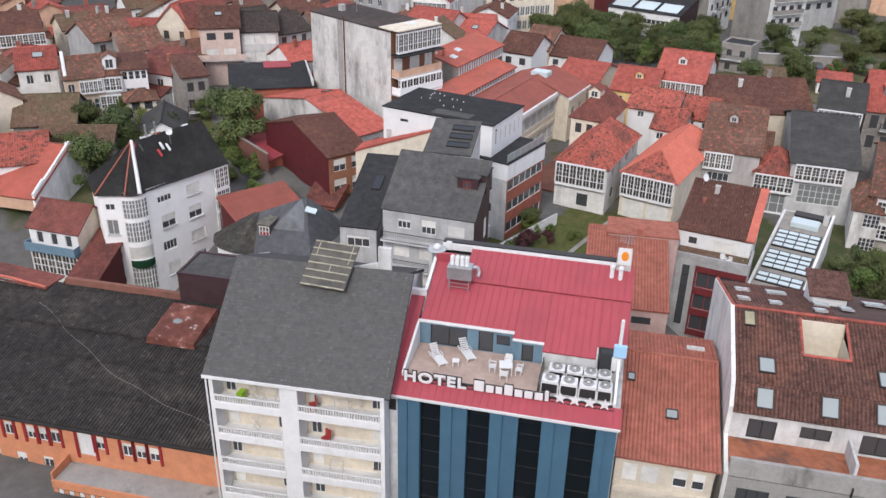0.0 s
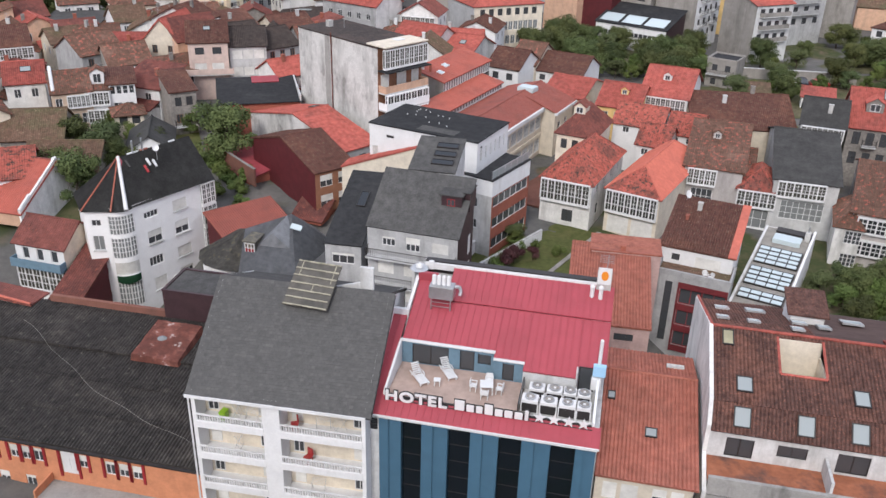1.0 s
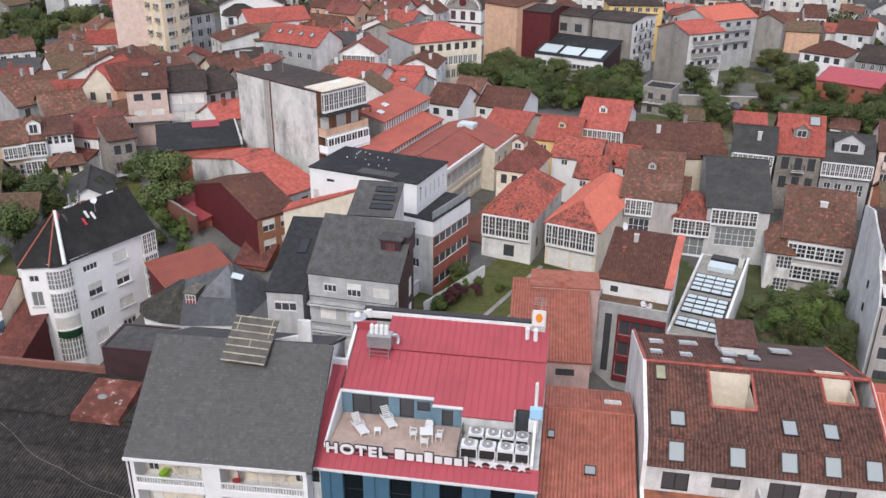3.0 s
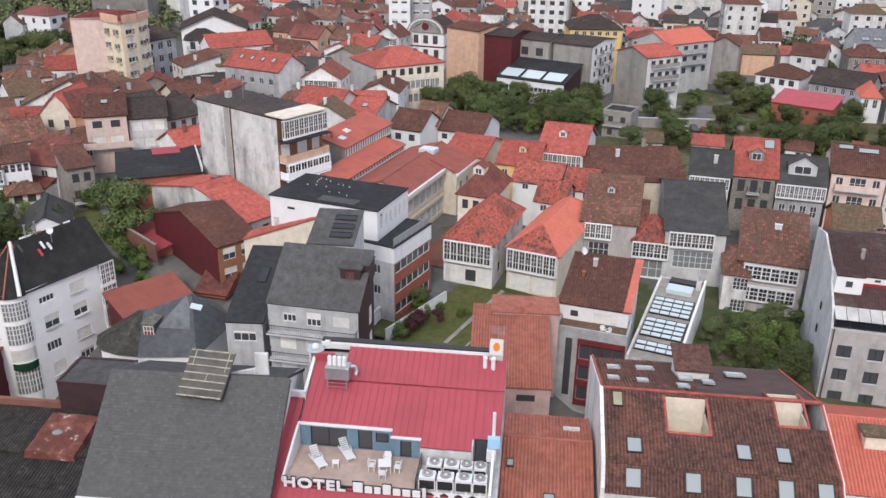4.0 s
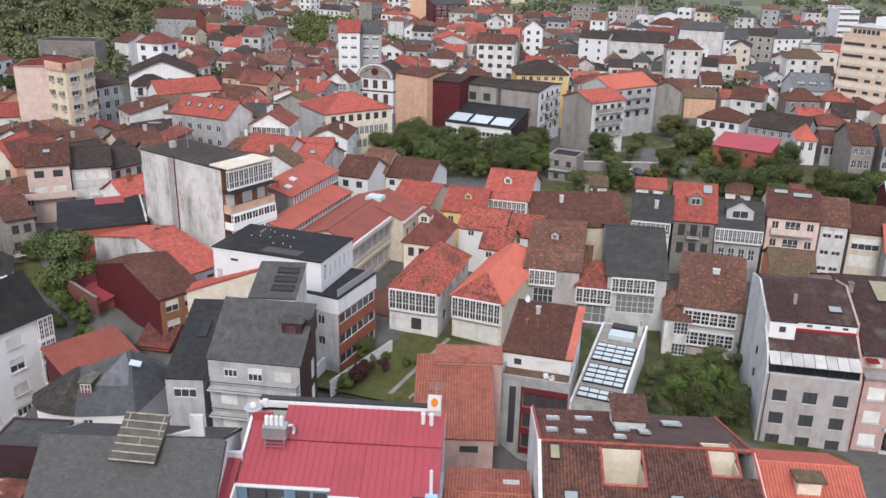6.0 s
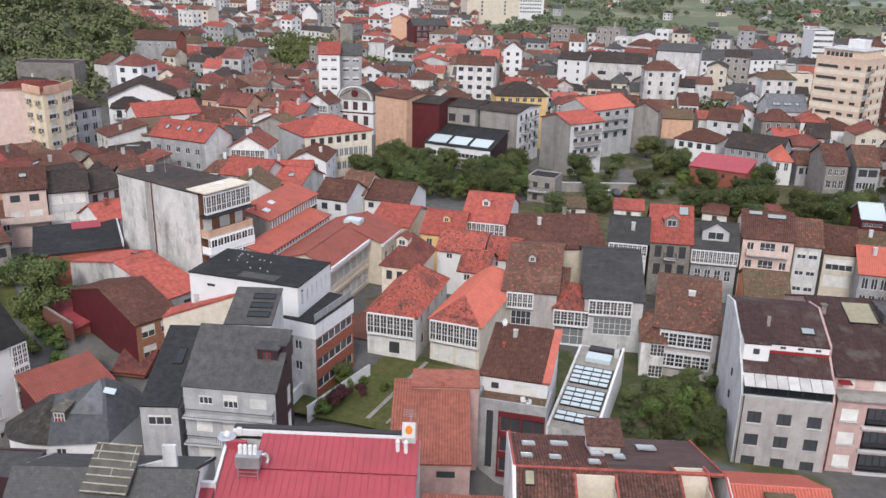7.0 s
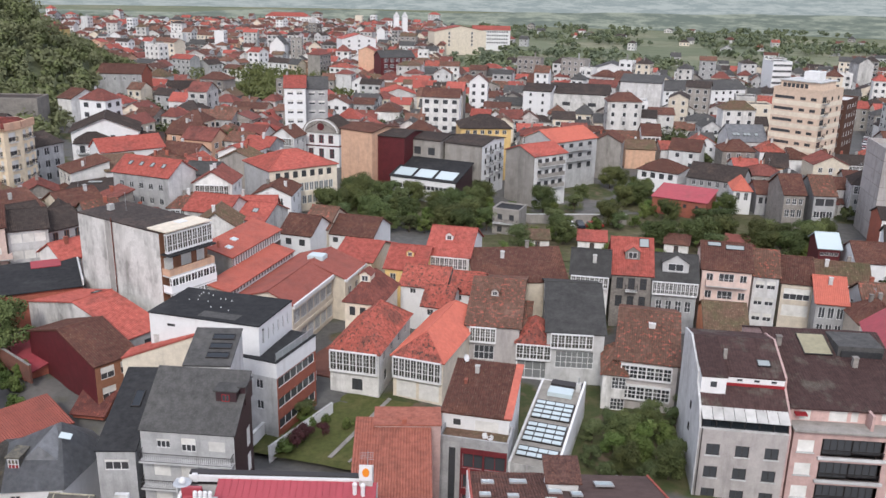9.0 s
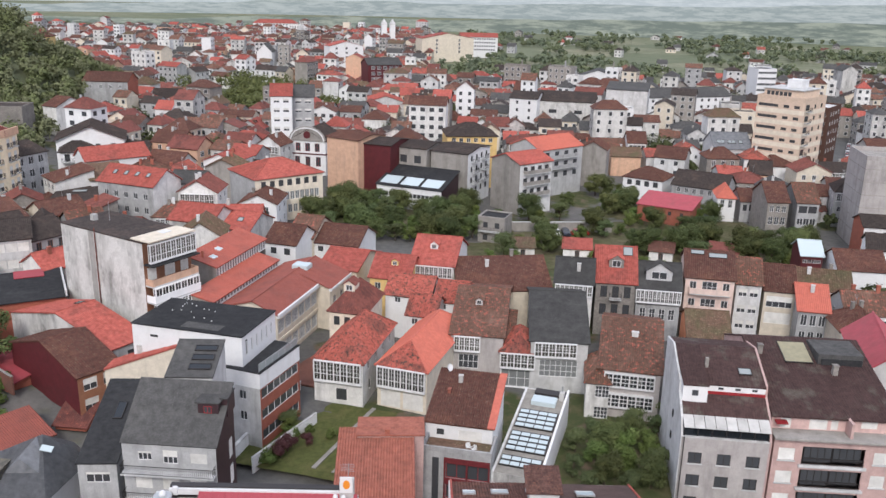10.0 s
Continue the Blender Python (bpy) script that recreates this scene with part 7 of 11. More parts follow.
def flats():
    X, Y, YAW, W, E = -16.6, 50.52, -10.0, 12.95, 24.5
    ob = local_thing("apartment_block", X, Y, YAW, "white apartment block with balustraded loggias and a slate roof", "apartment block")
    D, rise = 7.3, 5.45
    bays = ((0.3, 5.35), (6.65, 12.65))
    for wall_box in ((0.0, 0.3, 0, 1.7, 1, E), (5.35, 6.65, -0.05, 1.7, 1, E), (12.65, W, 0, 1.7, 1, E), (0, 0.25, 1.7, 13, 1, E), (W - 0.25, W, 1.7, 13, 1, E), (0.25, W - 0.25, 12.8, 13, 1, E)):
        part("wall", boxes(wall_box), WHITE, ob)
    for u in (0.02, W - 0.02):
        bm = bmesh.new()
        face(bm, ((u, 0, E), (u, D, E + rise), (u, 13, E + 3), (u, 13, E)))
        part("gable", bm, WHITE, ob)
    floors = 7
    for f in range(floors):
        zt = E - 0.25 - f * 2.86
        zb = zt - 2.86
        for bi, (a, b) in enumerate(bays):
            part("slab", boxes((a, b, 0.0, 1.75, zb - 0.02, zb + 0.22)), WHITE, ob)
            part("loggia_wall", boxes((a, b, 1.6, 1.75, zb + 0.22, zt)), CREAM, ob)
            part("front_band", soft_box(a - 0.05, b + 0.05, -0.1, 0.05, zb - 0.12, zb + 0.5, 0.02), WHITE, ob)
            rail = part("balustrade", boxes((a, b, -0.08, 0.04, zb + 1.02, zb + 1.12), (a, b, -0.06, 0.02, zb + 0.5, zb + 0.56)), PAINT, ob)
            bb = bmesh.new()
            n = int((b - a) / 0.2)
            for k in range(n + 1):
                u = a + 0.08 + (b - a - 0.16) * k / n
                box(bb, u - 0.035, u + 0.035, -0.055, 0.015, zb + 0.56, zb + 1.02)
            part("baluster", bb, PAINT, rail)
            for k, (fu, ww, hh, cz) in enumerate(((0.13, 0.8, 2.0, 1.2), (0.4, 1.3, 0.34, 2.05), (0.64, 1.2, 0.34, 2.05), (0.9, 0.8, 2.0, 1.2))):
                u = a + (b - a) * fu
                fm, g = window_mesh(ww, hh, 2, 1, (("shut", "white", "wood", "half") if (f + bi) % 2 else ("half", "wood", "white", "shut"))[k])
                w_ = part("window", fm, None, ob, m=pose(u, 1.56, zb + 0.22 + cz))
                part("pane", g, None, w_)
            part("awning_box", boxes((a + 0.2, b - 0.2, 0.1, 0.35, zt - 0.22, zt - 0.05)), CREAM, ob)
    bm = bmesh.new()
    slope(bm, (-0.25, -0.35, E - 0.29), (W + 0.5, -0.35, E - 0.29), (0, D + 0.35, rise + 0.25), pitch=0, rows=14, sag=0.02, thick=0.2)
    part("roof_slope", bm, SLATE, ob, "grey slate slope")
    bm = bmesh.new()
    slope(bm, (W + 0.1, 13.2, E + 2.8), (-0.25, 13.2, E + 2.8), (0, -(13.2 - D), rise - 2.8 + 0.05), pitch=0, rows=4, sag=0.04, thick=0.2)
    part("roof_slope", bm, SLATE, ob)
    part("eave_board", boxes((-0.25, W + 0.1, -0.45, -0.33, E - 0.42, E - 0.18)), PAINT, ob)
    # overlapping slates over the whole slope, each a little askew
    rng = random.Random(8)
    L = math.hypot(D + 0.35, rise + 0.25)
    sv, sz = (D + 0.35) / L, (rise + 0.25) / L
    verts, faces = [], []
    n = int(L / 0.25)
    for k in range(n):
        u = -0.25 - (0.15 if k % 2 else 0.0)
        while u < W + 0.45:
            u1 = min(u + 0.3, W + 0.5)
            a, lift = max(u, -0.25) + 0.006, rng.uniform(0.03, 0.05)
            c0, c1 = k * 0.25 + rng.uniform(-0.015, 0.01), k * 0.25 + 0.29
            q = len(verts)
            for c, up in ((c0, lift), (c1, 0.02), (c0, 0.0)):
                verts.extend(((a, -0.35 + sv * c - sz * up, E - 0.2 + sz * c + sv * up), (u1 - 0.006, -0.35 + sv * c - sz * up, E - 0.2 + sz * c + sv * (up + rng.uniform(-0.006, 0.006)))))
            faces.extend(((q, q + 1, q + 3, q + 2), (q + 4, q + 5, q + 1, q)))
            u = u1
    me = bpy.data.meshes.new("slate")
    me.from_pydata(verts, [], faces)
    me.materials.append(SLATE_PIECES)
    tagged(part("slate", me, None, ob), kind="stuff")
    # gutter pipe on the left edge
    bm = bmesh.new()
    tube(bm, [(-0.12, -0.15, E - 0.3), (-0.12, -0.12, 8)], 0.07, 8)
    part("downpipe", bm, PAINT, ob)
    return X, Y, YAW, E, D, rise


FLATS = flats()


def flats_at(u, v, z, turn=0):
    return pose(FLATS[0], FLATS[1], 0, 0, 0, FLATS[2]) @ pose(u, v, z, 0, 0, turn)


def solar_panel():
    ob = thing("solar_collector", 0, 0, 0, 0, "weathered solar collector with pale cross rails on the slate roof", "solar panel")
    E, D, rise = FLATS[3:]
    ang = math.degrees(math.atan2(rise, D))
    ob.matrix_world = flats_at(7.0, 5.4, E + rise * 5.4 / D + 0.5) @ pose(0, 0, 0, 33, 0, -6)
    part("bed", soft_box(-1.75, 1.75, 0.0, 3.9, 0, 0.14, 0.03), surface("weathered_panel", (0.075, 0.07, 0.06), (0.055, 0.052, 0.046), (0.11, 0.1, 0.085), fine=1.5, rough=0.5), ob)
    rng = random.Random(4)
    for k in range(7):
        y, x = 0.04 + k * 0.62, -1.72
        while x < 1.6:
            x1 = min(1.72, x + rng.uniform(0.25, 0.8))
            part("cross_rail", boxes((x, x1, y + rng.uniform(-0.02, 0.02), y + 0.1, 0.14, 0.19)), surface_cream, ob)
            x = x1 + rng.uniform(0.0, 0.06)
    for x, y0, y1 in ((-1.3, 2.6, 3.8), (0.1, 1.3, 1.9), (1.35, 2.2, 3.8)):
        part("side_rail", boxes((x - 0.035, x + 0.035, y0, y1, 0.14, 0.165)), surface_cream, ob)
    for x in (-1.3, 1.3):
        part("strut", boxes((x - 0.05, x + 0.05, 0.3, 0.4, -0.75, 0), (x - 0.05, x + 0.05, 1.7, 1.8, -0.45, 0)), STEEL, ob)


surface_cream = surface("cream_metal", (0.36, 0.33, 0.25), (0.3, 0.28, 0.21), rough=0.5, bump=0.05)
solar_panel()


def flats_clutter(u, f, kind):
    z = FLATS[3] - 0.25 - (f + 1) * 2.86 + 0.22
    m = flats_at(u, 0.9, z, u * 40)
    if kind == "chair":
        ob = thing("armchair", 0, 0, 0, 0, "red plastic chair on a loggia", "chair")
        ob.matrix_world = m
        red = glass_mat("red_plastic", (0.35, 0.04, 0.04), 0.4)
        part("seat", soft_box(-0.28, 0.28, -0.25, 0.25, 0.3, 0.42, 0.03), red, ob)
        part("backrest", soft_box(-0.28, 0.28, 0.2, 0.3, 0.42, 1.0, 0.03), red, ob)
        for x in (-0.24, 0.24):
            for y in (-0.2, 0.2):
                part("leg", boxes((x - 0.03, x + 0.03, y - 0.03, y + 0.03, 0, 0.3)), red, ob)
    elif kind == "bin":
        ob = thing("storage_box", 0, 0, 0, 0, "lime-green plastic storage box on a loggia", "box")
        ob.matrix_world = m
        lime = glass_mat("lime_plastic", (0.28, 0.5, 0.03), 0.4)
        part("tub", soft_box(-0.35, 0.35, -0.22, 0.22, 0, 0.62, 0.05), lime, ob)
        part("lid", soft_box(-0.38, 0.38, -0.25, 0.25, 0.62, 0.7, 0.03), lime, ob)
    else:
        ob = thing("drying_rack", 0, 0, 0, 0, "folding drying rack on a loggia", "drying rack")
        ob.matrix_world = m
        bm = bmesh.new()
        for x in (-0.5, 0.5):
            rod(bm, (x, -0.3, 0), (x, 0.3, 1.1), 0.02)
            rod(bm, (x, 0.3, 0), (x, -0.3, 1.1), 0.02)
        part("frame", bm, STEEL, ob)
        bm = bmesh.new()
        for k in range(5):
            rod(bm, (-0.5, -0.3 + 0.15 * k, 1.1), (0.5, -0.3 + 0.15 * k, 1.1), 0.012, 4)
        part("rail", bm, PAINT, ob)


for u, f, kind in ((2.0, 0, "bin"), (3.1, 0, "rack"), (4.2, 0, "rack"), (7.4, 0, "chair"), (9.6, 0, "rack"), (10.8, 0, "rack"), (8.3, 1, "chair"), (3.0, 1, "rack"), (9.0, 2, "rack")):
    flats_clutter(u, f, kind)

# ---- orange hall with a black corrugated roof ----
def hall():
    X, Y, YAW, E = -16.79, 52.62, -12.0, 15.5
    L = 36.0
    ob = local_thing("hall", X, Y, YAW, "orange-rendered hall with a black corrugated roof and red window trim", "hall")
    rz = lambda v: E + 0.12 * v
    # front wall with its windows
    wins = []
    for u, z, w, h in ((-19.3, E - 1.55, 0.85, 1.35), (-17.2, E - 1.6, 0.9, 1.35), (-16.1, E - 1.6, 0.9, 1.35), (-15.0, E - 1.6, 0.9, 1.35), (-12.2, E - 1.8, 1.45, 2.4), (-10.9, E - 1.5, 0.8, 1.3),
                       (-8.5, E - 1.7, 0.9, 1.35), (-7.3, E - 1.7, 0.9, 1.35), (-6.1, E - 1.7, 0.9, 1.35), (-22, E - 1.6, 0.9, 1.35), (-24, E - 1.6, 0.9, 1.35),
                       (-18.7, E - 4.6, 0.95, 1.3), (-16.2, E - 4.6, 0.95, 1.3), (-21.2, E - 4.6, 0.95, 1.3), (-19.6, E - 7.3, 1.1, 1.3), (-17.4, E - 7.3, 1.1, 1.3), (-15.0, E - 7.3, 1.1, 1.3)):
        wins.append((u, z, w, h))
    bm = bmesh.new()
    wall_with_holes(bm, pose(-L / 2, 0, 0), L, 2, E, [(u + L / 2 - w / 2, u + L / 2 + w / 2, z - h / 2, z + h / 2) for u, z, w, h in wins])
    part("wall", bm, ORANGE, ob)
    part("wall", boxes((-24.5, 0, 16.8, 17.1, 2, rz(16.8) + 0.7), (-L, -24.5, 16.8, 17.1, 2, rz(16.8) + 0.1), (-L, -L + 0.3, 0.2, 16.8, 2, E), (-0.3, 0, 0.2, 16.8, 2, E)), ORANGE, ob)
    for i, (u, z, w, h) in enumerate(wins):
        if h > 2:
            part("door", boxes((u - w / 2, u + w / 2, 0.05, 0.12, z - h / 2, z + h / 2), (u - 0.02, u + 0.02, 0.03, 0.06, z - h / 2, z + h / 2)), PAINT, ob)
        else:
            add_window(ob, pose(u, 0.1, z), w, h, 2, 1, "half" if i % 3 else "low")
        if z > E - 2:
            for s in (-1, 1):
                part("red_pilaster", boxes((u + s * (w / 2 + 0.14) - 0.12, u + s * (w / 2 + 0.14) + 0.12, -0.09, 0.02, z - h / 2 - 0.35, z + h / 2 + 0.25)), REDWOOD, ob)
        else:
            part("sill", boxes((u - w / 2 - 0.1, u + w / 2 + 0.1, -0.12, 0.03, z - h / 2 - 0.12, z - h / 2)), REDWOOD, ob)
    part("plinth", boxes((-L, 0, -0.08, 0.0, 2, E - 8.3)), REDWOOD, ob)
    # flat canopy along the front
    part("canopy", boxes((-14.0, 0.2, -2.4, -0.02, E - 4.25, E - 3.95)), STAINED, ob, "stained concrete canopy")
    part("canopy_edge", boxes((-14.1, 0.2, -2.55, -2.4, E - 4.6, E - 3.85)), ORANGE, ob)
    part("canopy_edge", boxes((-14.15, -14.0, -2.4, -0.02, E - 4.6, E - 3.2)), ORANGE, ob)
    n = 30
    for k in range(n):
        u = -14.0 + 14.0 * k / n
        part("scallop", boxes((u + 0.03, u + 0.42, -2.6, -2.57, E - 5.0, E - 4.62)), PAINT if k % 2 else ORANGE, ob)
    bm = boxes((-14.6, -10.2, -5.2, -2.6, E - 7.4, E - 7.25))
    part("awning", bm, CREAM, ob, "cream fabric awning")
    # roof in two tiers
    for v0, v1, lift in ((-0.3, 10.9, 0.0), (10.9, 16.8, 0.25)):
        bm = bmesh.new()
        slope(bm, (-L - 0.2, v0, rz(v0) + lift), (0.05, v0, rz(v0) + lift), (0, v1 - v0 + 0.15, rz(v1) - rz(v0) + 0.02), pitch=0.3, amp=0.1, rows=6, sag=0.06, thick=0.12)
        part("roof_slope", bm, CORR_BLACK, ob, "black corrugated sheeting")
    for v in (3.4, 7.2):
        bm = bmesh.new()
        slope(bm, (-L - 0.2, v, rz(v) + 0.06), (0.05, v, rz(v) + 0.06), (0, 0.5, 0.06), pitch=0.3, amp=0.1, rows=1, sag=0.06, thick=0.06)
        part("sheet_lap", bm, CORR_BLACK, ob)
    part("gutter", boxes((-L - 0.2, 0.05, -0.5, -0.3, E - 0.3, E - 0.1)), DARK, ob)
    part("back_parapet", boxes((-24.5, -9.5, 16.75, 17.15, rz(16.8) + 0.3, rz(16.8) + 1.0)), BRICK_OLD, ob, "low brick parapet")
    return X, Y, YAW, E


HALL = hall()


def hall_at(u, v, z, turn=0):
    return pose(HALL[0], HALL[1], 0, 0, 0, HALL[2]) @ pose(u, v, z, 0, 0, turn)


def roof_cable():
    ob = thing("cable", 0, 0, 0, 0, "pale cable lying loose across the black roof", "cable")
    ob.matrix_world = hall_at(0, 0, 0)
    bm = bmesh.new()
    pts = []
    for k in range(41):
        f = k / 40
        u, v = -25.2 + 24.8 * f, 13.4 - 12.2 * f + math.sin(f * 23) * 0.14 + math.sin(f * 9) * 0.18 - 1.2 * math.sin(f * 3.14)
        pts.append((u, v, 15.5 + 0.12 * v + 0.2 + (0.25 if v > 10.9 else 0)))
    tube(bm, pts, 0.012, 5)
    part("strand", bm, TAUPE, ob)


roof_cable()


def rust_block():
    ob = thing("rusted_roof_box", 0, 0, 0, 0, "rusted sheet-metal roof box on the black roof", "roof box")
    ob.matrix_world = hall_at(-9.8, 12.6, 16.9, 0)
    bm = bmesh.new()
    v = [bm.verts.new(p) for p in ((-2.5, -2.2, 0), (2.2, -2.2, 0), (2.4, 2.6, 0), (-2.3, 2.6, 0), (-2.4, -2.1, 0.7), (2.1, -2.1, 0.5), (2.3, 2.6, 1.6), (-2.2, 2.6, 1.5))]
    for q in ((4, 5, 6, 7), (0, 1, 5, 4), (1, 2, 6, 5), (2, 3, 7, 6), (3, 0, 4, 7)):
        bm.faces.new([v[i] for i in q])
    bmesh.ops.subdivide_edges(bm, edges=bm.edges[:], cuts=5, use_grid_fill=True)
    for p in bm.verts:
        p.co.z += noise.noise(p.co * 0.9) * 0.14 if p.co.z > 0.3 else 0
    part("casing", bm, RUST, ob)
    for x, y in ((-0.6, 0.4), (0.5, 1.5)):
        bm = bmesh.new()
        bmesh.ops.create_uvsphere(bm, u_segments=12, v_segments=6, radius=0.45, matrix=pose(x, y, 1.0) @ Matrix.Diagonal((1.2, 1, 0.5, 1)))
        part("roof_dome", bm, GLASS_PALE, ob)


rust_block()

house("block with a maroon sheet-clad wall and grey flat roof", *(hall_at(-9.2, 19.0, 0).translation.xy), 5.8, 4.6, -12.0, 20.8, roof="flat", wall=PLUM, tiles=SLATE, parapet=0.12, category="building", name="building")

# ---- low house with a terracotta sheet roof beside the hotel ----
def low_house():
    ob = local_thing("house", HX, HY_, HYAW, "low cream house with a ribbed terracotta sheet roof", "house")
    a, b, E = 16.4, 23.35, 20.0
    holes = [(-2.9, -1.9, 17.8, 19.3), (-1.6, -0.4, 17.8, 19.3), (0.6, 1.6, 17.8, 19.3), (1.9, 2.8, 17.8, 19.3)]
    bm = bmesh.new()
    wall_with_holes(bm, pose((a + b) / 2, 2.2, 0), b - a, 2, E, holes)
    part("wall", bm, CREAM, ob)
    part("wall", boxes((a, a + 0.2, 2.4, 17, 2, E), (b - 0.2, b, 2.4, 17, 2, E), (a + 0.2, b - 0.2, 16.8, 17, 2, E + 0.8)), CREAM, ob)
    for h in holes:
        add_window(ob, pose((a + b) / 2 + (h[0] + h[1]) / 2, 2.3, 18.55), h[1] - h[0], 1.5, 1, 1, "shut" if h[0] < 0 else "half")
    part("ledge", boxes((a, b, 1.9, 2.2, 16.9, 17.3)), CREAM, ob)
    bm = bmesh.new()
    slope(bm, (a - 0.1, 1.8, E), (b + 0.2, 1.8, E), (0, 10.3, 2.35), pitch=0.28, amp=0.09, rows=6, sag=0.03, thick=0.12)
    part("roof_slope", bm, TILE_PINK, ob)
    bm = bmesh.new()
    slope(bm, (b + 0.2, 17.3, E + 1.1), (a - 0.1, 17.3, E + 1.1), (0, -5.2, 1.25), pitch=0.28, amp=0.085, rows=3, sag=0.03, thick=0.12)
    part("roof_slope", bm, TILE_PINK, ob)
    bm = bmesh.new()
    cap(bm, (a - 0.1, 12.1, E + 2.38), (b + 0.2, 12.1, E + 2.38), 0.15)
    part("ridge_tiles", bm, TILE_PINK, ob)
    rf = lambda x, y: E + (y - 1.8) * 2.35 / 10.3 + 0.06
    for u, v, w, l in ((20.1, 6.2, 0.9, 0.9), (17.0, 9.3, 0.6, 0.8)):
        add_rooflight(ob, rf, u, v, w, l, DARK)
    bm = bmesh.new()
    tube(bm, [(b - 0.1, 1.7, E - 0.1), (b - 0.1, 2.0, E - 1.2), (b - 0.1, 2.0, 8)], 0.07)
    part("downpipe", bm, DARK, ob)
    part("roof_hatch", boxes((21.2, 22.6, 14.0, 14.5, E + 1.9, E + 2.1)), CONCRETE, ob)


low_house()


# ---- brown tiled house with a white end wall, mansard front and light courts ----
def brown_house():
    ob = local_thing("house", HX, HY_, HYAW, "white house with weathered brown roof, roof windows and light court", "house")
    a, b = 23.95, 41.2
    ze, vb, zb, vr, zr, vk, zk = 22.8, 6.9, 24.3, 13.7, 26.6, 25.0, 22.9
    # white end wall
    for u, nm in ((a, "left"), (b, "right")):
        bm = bmesh.new()
        up = 0.22 if nm == "left" else -0.12
        prof = [(2.4, 2), (2.4, 19.65), (5.6, 20.65), (5.6, ze + up), (vb, zb + up), (vr, zr + up), (vk, zk + up), (vk, 2)]
        for x in (u - 0.15, u + 0.15):
            face(bm, [(x, p, q) for p, q in prof])
        for (p, q), (r, s) in zip(prof, prof[1:] + prof[:1]):
            face(bm, ((u - 0.15, p, q), (u + 0.15, p, q), (u + 0.15, r, s), (u - 0.15, r, s)))
        part("end_wall", bm, WHITE_OLD, ob, "stained white end wall")
    # upper front wall, terrace and lower front
    w, c = b - a - 0.3, (a + b) / 2
    holes = [(-7.25, -5.3, 20.5, 22.15), (-3.7, -1.65, 21.1, 22.1), (0.35, 2.55, 20.5, 22.15), (4.3, 6.4, 21.1, 22.1)]
    bm = bmesh.new()
    wall_with_holes(bm, pose(c, 5.7, 0), w, 20.35, ze, holes)
    part("wall", bm, PALE, ob)
    for h in holes:
        add_window(ob, pose(c + (h[0] + h[1]) / 2, 5.8, (h[2] + h[3]) / 2), h[1] - h[0], h[3] - h[2], 2, 1, "dark")
    part("terrace", boxes((a + 0.15, b - 0.15, 2.9, 5.7, 20.1, 20.35)), TERRACE_TILE, ob, "worn red terrace floor")
    part("parapet", boxes((a + 0.15, b - 0.15, 2.6, 2.9, 19.3, 20.8)), STAINED, ob)
    part("party_wall", boxes((c - 0.5, c - 0.3, 2.9, 5.6, 20.35, 21.7)), PALE, ob)
    bm = bmesh.new()
    lo = []
    for k in range(5):
        for f in range(4):
            u = -6.6 + 3.3 * k
            lo.append((u - 1.1, u + 1.1, 17.3 - f * 2.9, 18.4 - f * 2.9))
    wall_with_holes(bm, pose(c, 2.55, 0), w, 2, 19.3, lo)
    part("wall", bm, STAINED, ob)
    marks = bmesh.new()
    for k in range(20):
        z = 19.0 - k * 0.42
        cut = sorted(q for q in lo if q[2] - 0.05 < z < q[3] + 0.05)
        for u0, u1 in zip((a + 0.2, *[c + q[1] for q in cut]), (*[c + q[0] for q in cut], b - 0.2)):
            box(marks, u0, u1, 2.53, 2.552, z, z + 0.03)
    tagged(part("board_mark", marks, STAINED, ob), kind="stuff")
    for h in lo:
        add_window(ob, pose(c + (h[0] + h[1]) / 2, 2.65, (h[2] + h[3]) / 2), 2.2, 1.1, 3, 1, "dark")
    part("wall", boxes((a + 0.15, b - 0.15, vk - 0.25, vk, 2, zk)), WHITE_OLD, ob)
    # roof pieces round the light courts
    zm = lambda v: zb + (v - vb) * (zr - zb) / (vr - vb)
    zbk = lambda v: zr + (v - vr) * (zk - zr) / (vk - vr)

    def strip(u0, u1, v0, v1, fz, mat=TILE_ROUGH, pitch=0.27):
        bm = bmesh.new()
        if v1 > v0:
            slope(bm, (u0, v0, fz(v0)), (u1, v0, fz(v0)), (0, v1 - v0, fz(v1) - fz(v0)), pitch=pitch, amp=0.088, rows=8, sag=0.06, thick=0.15)
        else:
            slope(bm, (u1, v0, fz(v0)), (u0, v0, fz(v0)), (0, v1 - v0, fz(v1) - fz(v0)), pitch=pitch, amp=0.088, rows=8, sag=0.06, thick=0.15)
        return part("roof_slope", bm, mat, ob)

    strip(a + 0.15, b - 0.15, 5.3, vb, lambda v: ze + (v - 5.3) * (zb - ze) / (vb - 5.3))
    h0, h1, hv0, hv1 = 28.9, 32.2, 9.9, 13.3
    g0, g1, gv0, gv1 = 37.4, 39.7, 11.2, 13.6
    strip(a + 0.15, h0, vb, vr, zm)
    strip(h0, h1, vb, hv0, zm)
    strip(h1, g0, vb, vr, zm)
    strip(g0, b - 0.15, vb, gv0, zm)
    strip(h0, h1, hv1, vr, zm)
    strip(a + 0.15, 32.0, vk, vr, zbk)
    strip(32.0, b - 0.15, vk, 15.8, zbk, BITUMEN, 0)
    strip(32.0, 37.2, 15.8, vr, zbk, BITUMEN, 0)
    strip(39.9, b - 0.15, 15.8, vr, zbk, BITUMEN, 0)
    new_tile = TILE_RED
